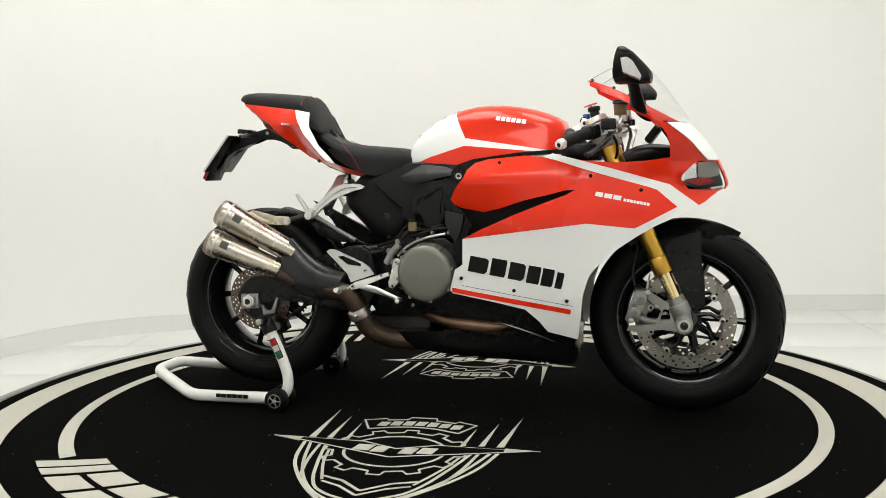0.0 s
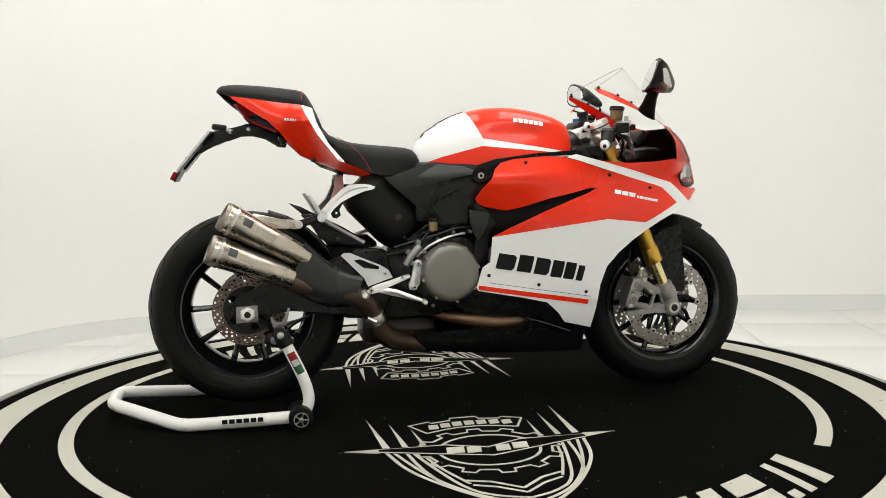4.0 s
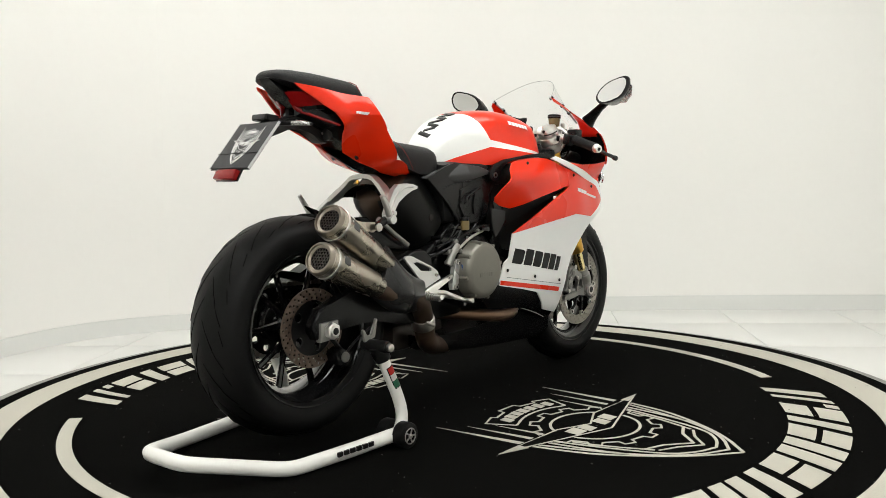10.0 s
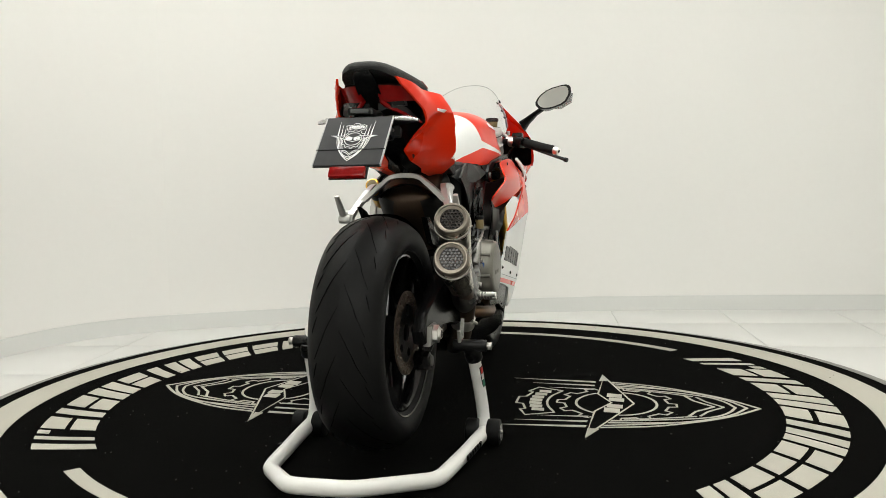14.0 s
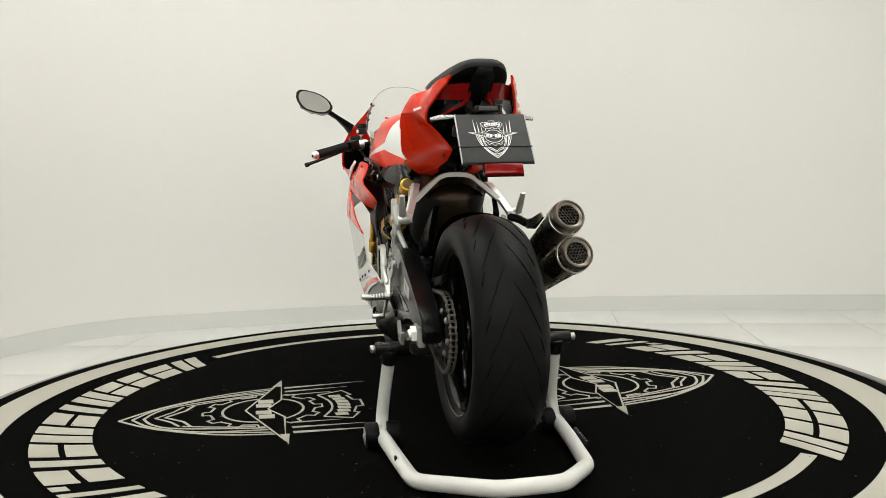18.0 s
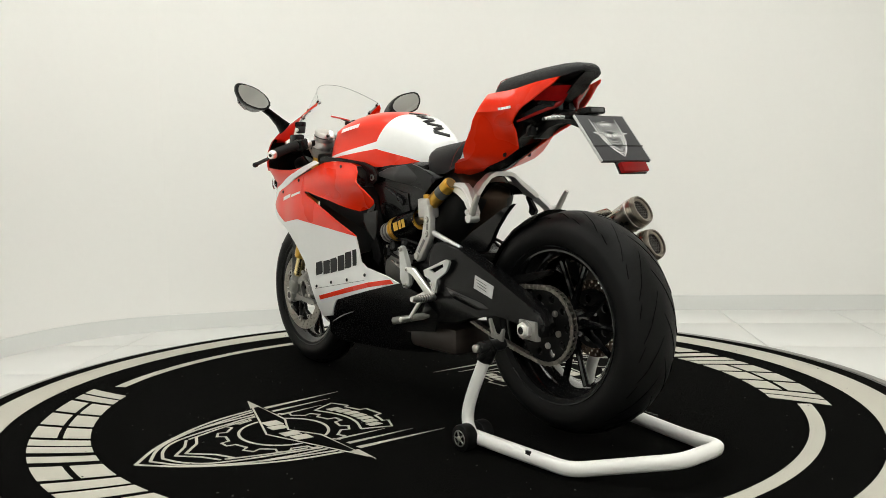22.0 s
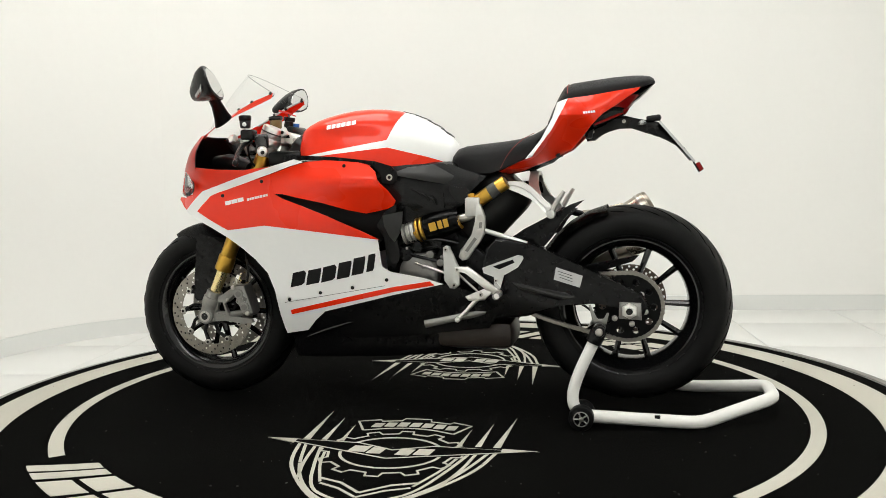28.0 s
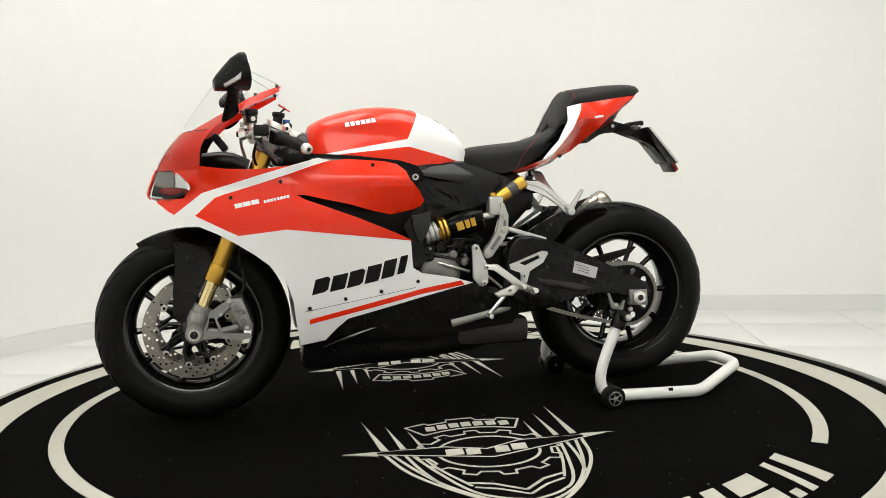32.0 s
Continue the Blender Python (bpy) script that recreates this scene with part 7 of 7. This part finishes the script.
for s in (-1, 1):
    end, mid, root = Vector((0.456, s * 0.361, 0.838)), Vector((0.520, s * 0.232, 0.874)), Vector((0.553, s * 0.130, 0.884))
    part("bar_perch", rod(mid.lerp(root, 0.40), mid.lerp(root, 0.62), 0.020, n=20, bevel=0.003), ALU, motorcycle, "silver lever perch")
    hb = part("handlebar", tube([root, mid, end], 0.011, 12), SATIN, motorcycle, "black clip-on handlebar")
    part("grip", tube([mid + (end - mid) * 0.02, mid.lerp(end, 0.5), mid.lerp(end, 0.93)], [0.0175, 0.0165, 0.0175], 18), GRIP, hb, "black rubber grip")
    dirn = (end - mid).normalized()
    part("bar_end", join(rod(mid.lerp(end, 0.93), end + dirn * 0.010, 0.0165, 0.0135, 24, 0.002)), ALU, hb, "silver bar end weight")
    # black disc on the weight paints the shade of its hole
    part("bar_end_shade", rod(end + dirn * 0.010, end + dirn * 0.0106, 0.006, n=16), BLACK, hb)
    part("switch_box", moved(box(-0.022, 0.022, -0.022, 0.022, -0.020, 0.020, 0.006), Matrix.Translation(mid.lerp(root, 0.22)) @ dirn.to_track_quat("Y", "Z").to_matrix().to_4x4()), BLACK, hb, "black switch housing")
    part("bar_clamp", rod((fork_at(0.835), s * 0.104, 0.835), (fork_at(0.868), s * 0.104, 0.868), 0.036, n=24, bevel=0.003), CAST, hb)
    lv = part("hand_lever", tube([(0.585, s * 0.175, 0.878), (0.585, s * 0.235, 0.862), (0.565, s * 0.31, 0.832), (0.535, s * 0.385, 0.806)], [0.009, 0.007, 0.006, 0.007], 10, smooth_steps=1, flat=1.3), BLACK, motorcycle, "black hand lever")
    part("lever_ball", join(rod((0.537, s * 0.380, 0.807), (0.531, s * 0.394, 0.803), 0.009, n=14, bevel=0.003)), BLACK, lv)
    part("master_cylinder", tube([(0.600, s * 0.150, 0.888), (0.585, s * 0.205, 0.890)], [0.016, 0.014], 14), ALU, lv, "silver master cylinder")
    for q, (dx, dz) in enumerate(((0.010, 0.014), (-0.006, 0.016), (0.012, -0.012))):
        part("perch_bolt", rod((0.590 + dx, s * (0.178 + 0.010 * q), 0.889 + dz - 0.004), (0.590 + dx, s * (0.178 + 0.010 * q), 0.889 + dz + 0.006), 0.0045, n=10), STEEL, lv)
    part("brake_line", tube([(0.600, s * 0.150, 0.888), (0.630, s * 0.140, 0.900), (0.640, s * 0.110, 0.870), (0.625, s * 0.09, 0.82)], 0.0045, 8, smooth_steps=2), STEEL, lv)
    part("switch_pod", box(0.555, 0.60, s * 0.195 - 0.02, s * 0.195 + 0.02, 0.882, 0.915, 0.006), BLACK, motorcycle)
RX, RY = 0.606, -0.088
cup = part("brake_reservoir", rod((RX, RY, 0.930), (RX + 0.001, RY, 0.962), 0.019, 0.0225, n=28, bevel=0.002), BRASS, motorcycle, "brownish brake fluid reservoir")
lid = part("reservoir_cap", rod((RX + 0.001, RY, 0.962), (RX + 0.002, RY, 0.976), 0.0250, n=28, bevel=0.003), BLACK, cup)
part("cap_ridge", rod((RX + 0.001, RY, 0.9675), (RX + 0.001, RY, 0.9705), 0.0256, n=28), GREY, lid)
part("reservoir_bracket", tube([(RX, RY, 0.933), (RX + 0.006, RY - 0.035, 0.918), (RX - 0.004, RY - 0.070, 0.896)], 0.007, 8), STEEL, cup)
for dx, dy, z, r in ((0.026, -0.022, 0.935, 0.007), (0.020, -0.034, 0.912, 0.009), (0.030, -0.006, 0.915, 0.006), (0.036, -0.050, 0.905, 0.010), (0.018, -0.062, 0.918, 0.007)):
    part("clamp_screw", rod((RX + dx, RY + dy, z - 0.010), (RX + dx, RY + dy, z + 0.008), r, n=12, bevel=0.0015), STEEL if r < 0.0075 else BLACK, cup)
cup = part("clutch_reservoir", rod((0.604, 0.164, 0.922), (0.604, 0.164, 0.946), 0.016, 0.019, n=24, bevel=0.003), DUCT, motorcycle, "small dark clutch fluid reservoir")
part("reservoir_cap", rod((0.604, 0.164, 0.946), (0.604, 0.164, 0.964), 0.0205, n=24, bevel=0.004), BLACK, cup)
part("sight_glass", rod((0.600, 0.179, 0.934), (0.598, 0.184, 0.934), 0.007, n=16, bevel=0.001), ALU, cup, "pale sight glass")
part("reservoir_arm", tube([(0.604, 0.164, 0.925), (0.606, 0.172, 0.910), (0.596, 0.180, 0.894)], 0.007, 10), ALU, cup)
part("adjuster", rod((0.640, 0.196, 0.884), (0.622, 0.200, 0.888), 0.017, 0.015, n=6, bevel=0.002), ALU, motorcycle, "silver hexagonal lever adjuster")
part("red_tab", tube([(0.484, 0.022, 0.966), (0.500, 0.050, 0.974), (0.519, 0.082, 0.982)], [0.002, 0.003, 0.003], 8), REDMARK, lock, "thin red tab")
part("tab_stalk", tube([(0.516, 0.0, 0.960), (0.500, 0.050, 0.973)], 0.003, 8), BLACK, lock)
dash = part("instrument", moved(box(-0.010, 0.014, -0.075, 0.075, -0.030, 0.030, 0.008), Matrix.Translation((0.700, 0, 0.872)) @ Matrix.Rotation(radians(38), 4, "Y")), BLACK, motorcycle, "black instrument unit behind the screen")
liner = loft([nose_row(z, -0.009) for z in (0.787, 0.80, 0.815, 0.83, 0.845, 0.86)], caps=False, closed=False)
bmesh.ops.solidify(liner, geom=liner.faces[:], thickness=0.002)
part("cowl_liner", liner, BLACK, motorcycle, "black inside of the nose cowl")
rim_in = loft([nose_row(z, -0.006) for z in (0.858, 0.87, 0.885, 0.897, 0.9035)], caps=False, closed=False)
bmesh.ops.solidify(rim_in, geom=rim_in.faces[:], thickness=0.0015)
part("cowl_lining", rim_in, BLACK, motorcycle, "black inside of the nose cowl")
part("dash_cover", box(0.425, 0.545, -0.135, 0.135, 0.795, 0.846, 0.014), BLACK, motorcycle, "black cover round the steering head")
part("inner_tray", prism([(0.44, 0.800), (0.50, 0.790), (0.76, 0.780), (0.80, 0.770), (0.80, 0.755), (0.50, 0.765), (0.44, 0.78)], -0.145, 0.145, 0.004), BLACK, motorcycle, "black inner tray of the fairing")
part("tank_nose_cover", body([(0.43, 0.895), (0.46, 0.900), (0.49, 0.86), (0.50, 0.82)], [(0.43, 0.12), (0.47, 0.11), (0.50, 0.09)], [(0.43, 0.80), (0.50, 0.79)], [0.43, 0.445, 0.46, 0.475, 0.49, 0.50], 0.6, 0.6), BLACK, motorcycle, "black cover before the tank", 60)
for s in (-1, 1):
    part("cable", tube([(0.575, s * 0.19, 0.885), (0.60, s * 0.165, 0.85), (0.60, s * 0.13, 0.80), (0.56, s * 0.10, 0.77)], 0.004, 8, smooth_steps=2), BLACK, motorcycle)
    part("duct_pipe", tube([(0.62, s * 0.11, 0.792), (0.68, s * 0.105, 0.815), (0.75, s * 0.09, 0.81)], [0.024, 0.028, 0.026], 12, smooth_steps=1), BLACK, motorcycle)


# ---- paddock stand ----
stand = thing("paddock_stand", "white tubular rear paddock stand with black wheels and pads", "stand")


bar = [(-0.485, -0.235, 0.036), (-0.65, -0.215, 0.028), (-0.840, -0.185, 0.020), (-1.058, -0.040, 0.066), (-1.058, 0.115, 0.066), (-0.832, 0.262, 0.020), (-0.65, 0.275, 0.028), (-0.485, 0.285, 0.036)]
pts = []
for i, p in enumerate(bar):
    if 0 < i < len(bar) - 1 and i not in (1, 6):
        a, b, c = Vector(bar[i - 1]), Vector(p), Vector(bar[i + 1])
        ta, tc = (a - b).normalized() * 0.035, (c - b).normalized() * 0.035
        pts += [b + ta, b + ta * 0.45 + tc * 0.12, b + tc * 0.45 + ta * 0.12, b + tc]
    else:
        pts.append(Vector(p))
fb = part("floor_bar", tube(pts, 0.0195, 16), STANDWHITE, stand, "bent white floor tube")
for s in (-1, 1):
    y = 0.025 + s * 0.258
    up = part("upright", tube([(-0.485, y, 0.036), (-0.458, y - s * 0.004, 0.075), (-0.470, y - s * 0.010, 0.140), (-0.530, y - s * 0.018, 0.268)], 0.0175, 14, smooth_steps=2), STANDWHITE, stand, "white upright tube")
    if s < 0:
        p = lambda z: Vector((-0.470 - (z - 0.140) * 0.469, y - s * (0.010 + 0.0625 * (z - 0.140)), z))
        arc = lambda z, r, w: [tuple(p(z) + Vector((0, s * math.cos(a), 0)) * r + Vector((0.905, 0, 0.425)) * math.sin(a) * r) for a in np.linspace(-w, w, 9)]
        for name, z0, z1, w, r, mt in (("sticker_base", 0.168, 0.232, 0.75, 0.0178, DECAL), ("stripe_mark", 0.211, 0.230, 0.60, 0.0184, REDMARK), ("stripe_mark", 0.192, 0.210, 0.60, 0.0184, STANDWHITE), ("stripe_mark", 0.171, 0.191, 0.60, 0.0184, GREEN)):
            bm = loft([arc(z0, r, w), arc(z1, r, w)], caps=False, closed=False)
            bmesh.ops.solidify(bm, geom=bm.faces[:], thickness=0.0006)
            part(name, bm, mt, up)
    hub = part("stand_wheel", rod((-0.489, y + s * 0.012, 0.037), (-0.489, y + s * 0.048, 0.037), 0.037, n=32, bevel=0.005), RUBBER, stand, "black stand wheel")
    part("wheel_disc", rod((-0.489, y + s * 0.047, 0.037), (-0.489, y + s * 0.0495, 0.037), 0.023, n=28), GLOSS, hub)
    for i in range(5):
        a = 2 * math.pi * i / 5
        part("wheel_spoke", tube([(-0.489, y + s * 0.050, 0.037), (-0.489 + 0.021 * math.cos(a), y + s * 0.050, 0.037 + 0.021 * math.sin(a))], 0.0025, 6), CAST, hub)
    ring = [(-0.489 + 0.0215 * math.cos(a), y + s * 0.0500, 0.037 + 0.0215 * math.sin(a)) for a in np.linspace(0, 2 * math.pi, 25)]
    part("wheel_ring", tube(ring, 0.0018, 6), CAST, hub)
    part("wheel_nut", hex_bolt((-0.489, y + s * 0.048, 0.037), (0, s, 0), 0.007, 0.006), STEEL, hub)
    part("stand_wheel", rod((-0.489, y - s * 0.048, 0.037), (-0.489, y - s * 0.012, 0.037), 0.037, n=32, bevel=0.005), RUBBER, stand, "black stand wheel")
    part("axle_bolt", rod((-0.489, y - s * 0.05, 0.037), (-0.489, y + s * 0.05, 0.037), 0.006, n=12), STEEL, stand)
    pad = part("support_head", join(rod((-0.522, y - s * 0.016, 0.250), (-0.541, y - s * 0.020, 0.292), 0.024, n=20, bevel=0.004), rod((-0.541, y - s * 0.070, 0.292), (-0.541, y + s * 0.022, 0.292), 0.017, n=18, bevel=0.003)), BLACK, stand, "black support head")
    part("support_end", rod((-0.541, y + s * 0.022, 0.292), (-0.541, y + s * 0.036, 0.292), 0.011, n=14, bevel=0.002), STEEL, pad)
    part("lift_hook", join(prism([(-0.520, 0.345), (-0.514, 0.362), (-0.508, 0.360), (-0.520, 0.310), (-0.560, 0.302), (-0.568, 0.335), (-0.562, 0.338), (-0.552, 0.316), (-0.532, 0.316)], y - s * 0.055, y - s * 0.045, 0.002)), CAST, pad, "steel lifting hook")
    for i in range(6 if s < 0 else 1):
        x = -0.60 - i * 0.021 if s < 0 else -0.70
        zc = 0.0325 - i * 0.0006
        part("marking_bar", box(x - 0.016, x, y + s * (0.0150 - 0.115 * (-0.585 - x)) - 0.003, y + s * (0.0150 - 0.115 * (-0.585 - x)) + 0.003, zc + 0.000, zc + 0.012), DECAL, fb, "", 0)


# ---- what moves: turntable, carpet, motorcycle and stand turn together at an even speed ----
def motions():
    for ob, m in ((turntable, Matrix()), (carpet, Matrix.Translation((0.0118, 0.0065, 0))), (motorcycle, BIKE), (stand, Matrix())):
        walk(ob, [(t, pose(0, 0, 0, 0, 0, -14.02 + 6.4886 * t) @ m) for t in range(33)])


floor_tiles()
motions()
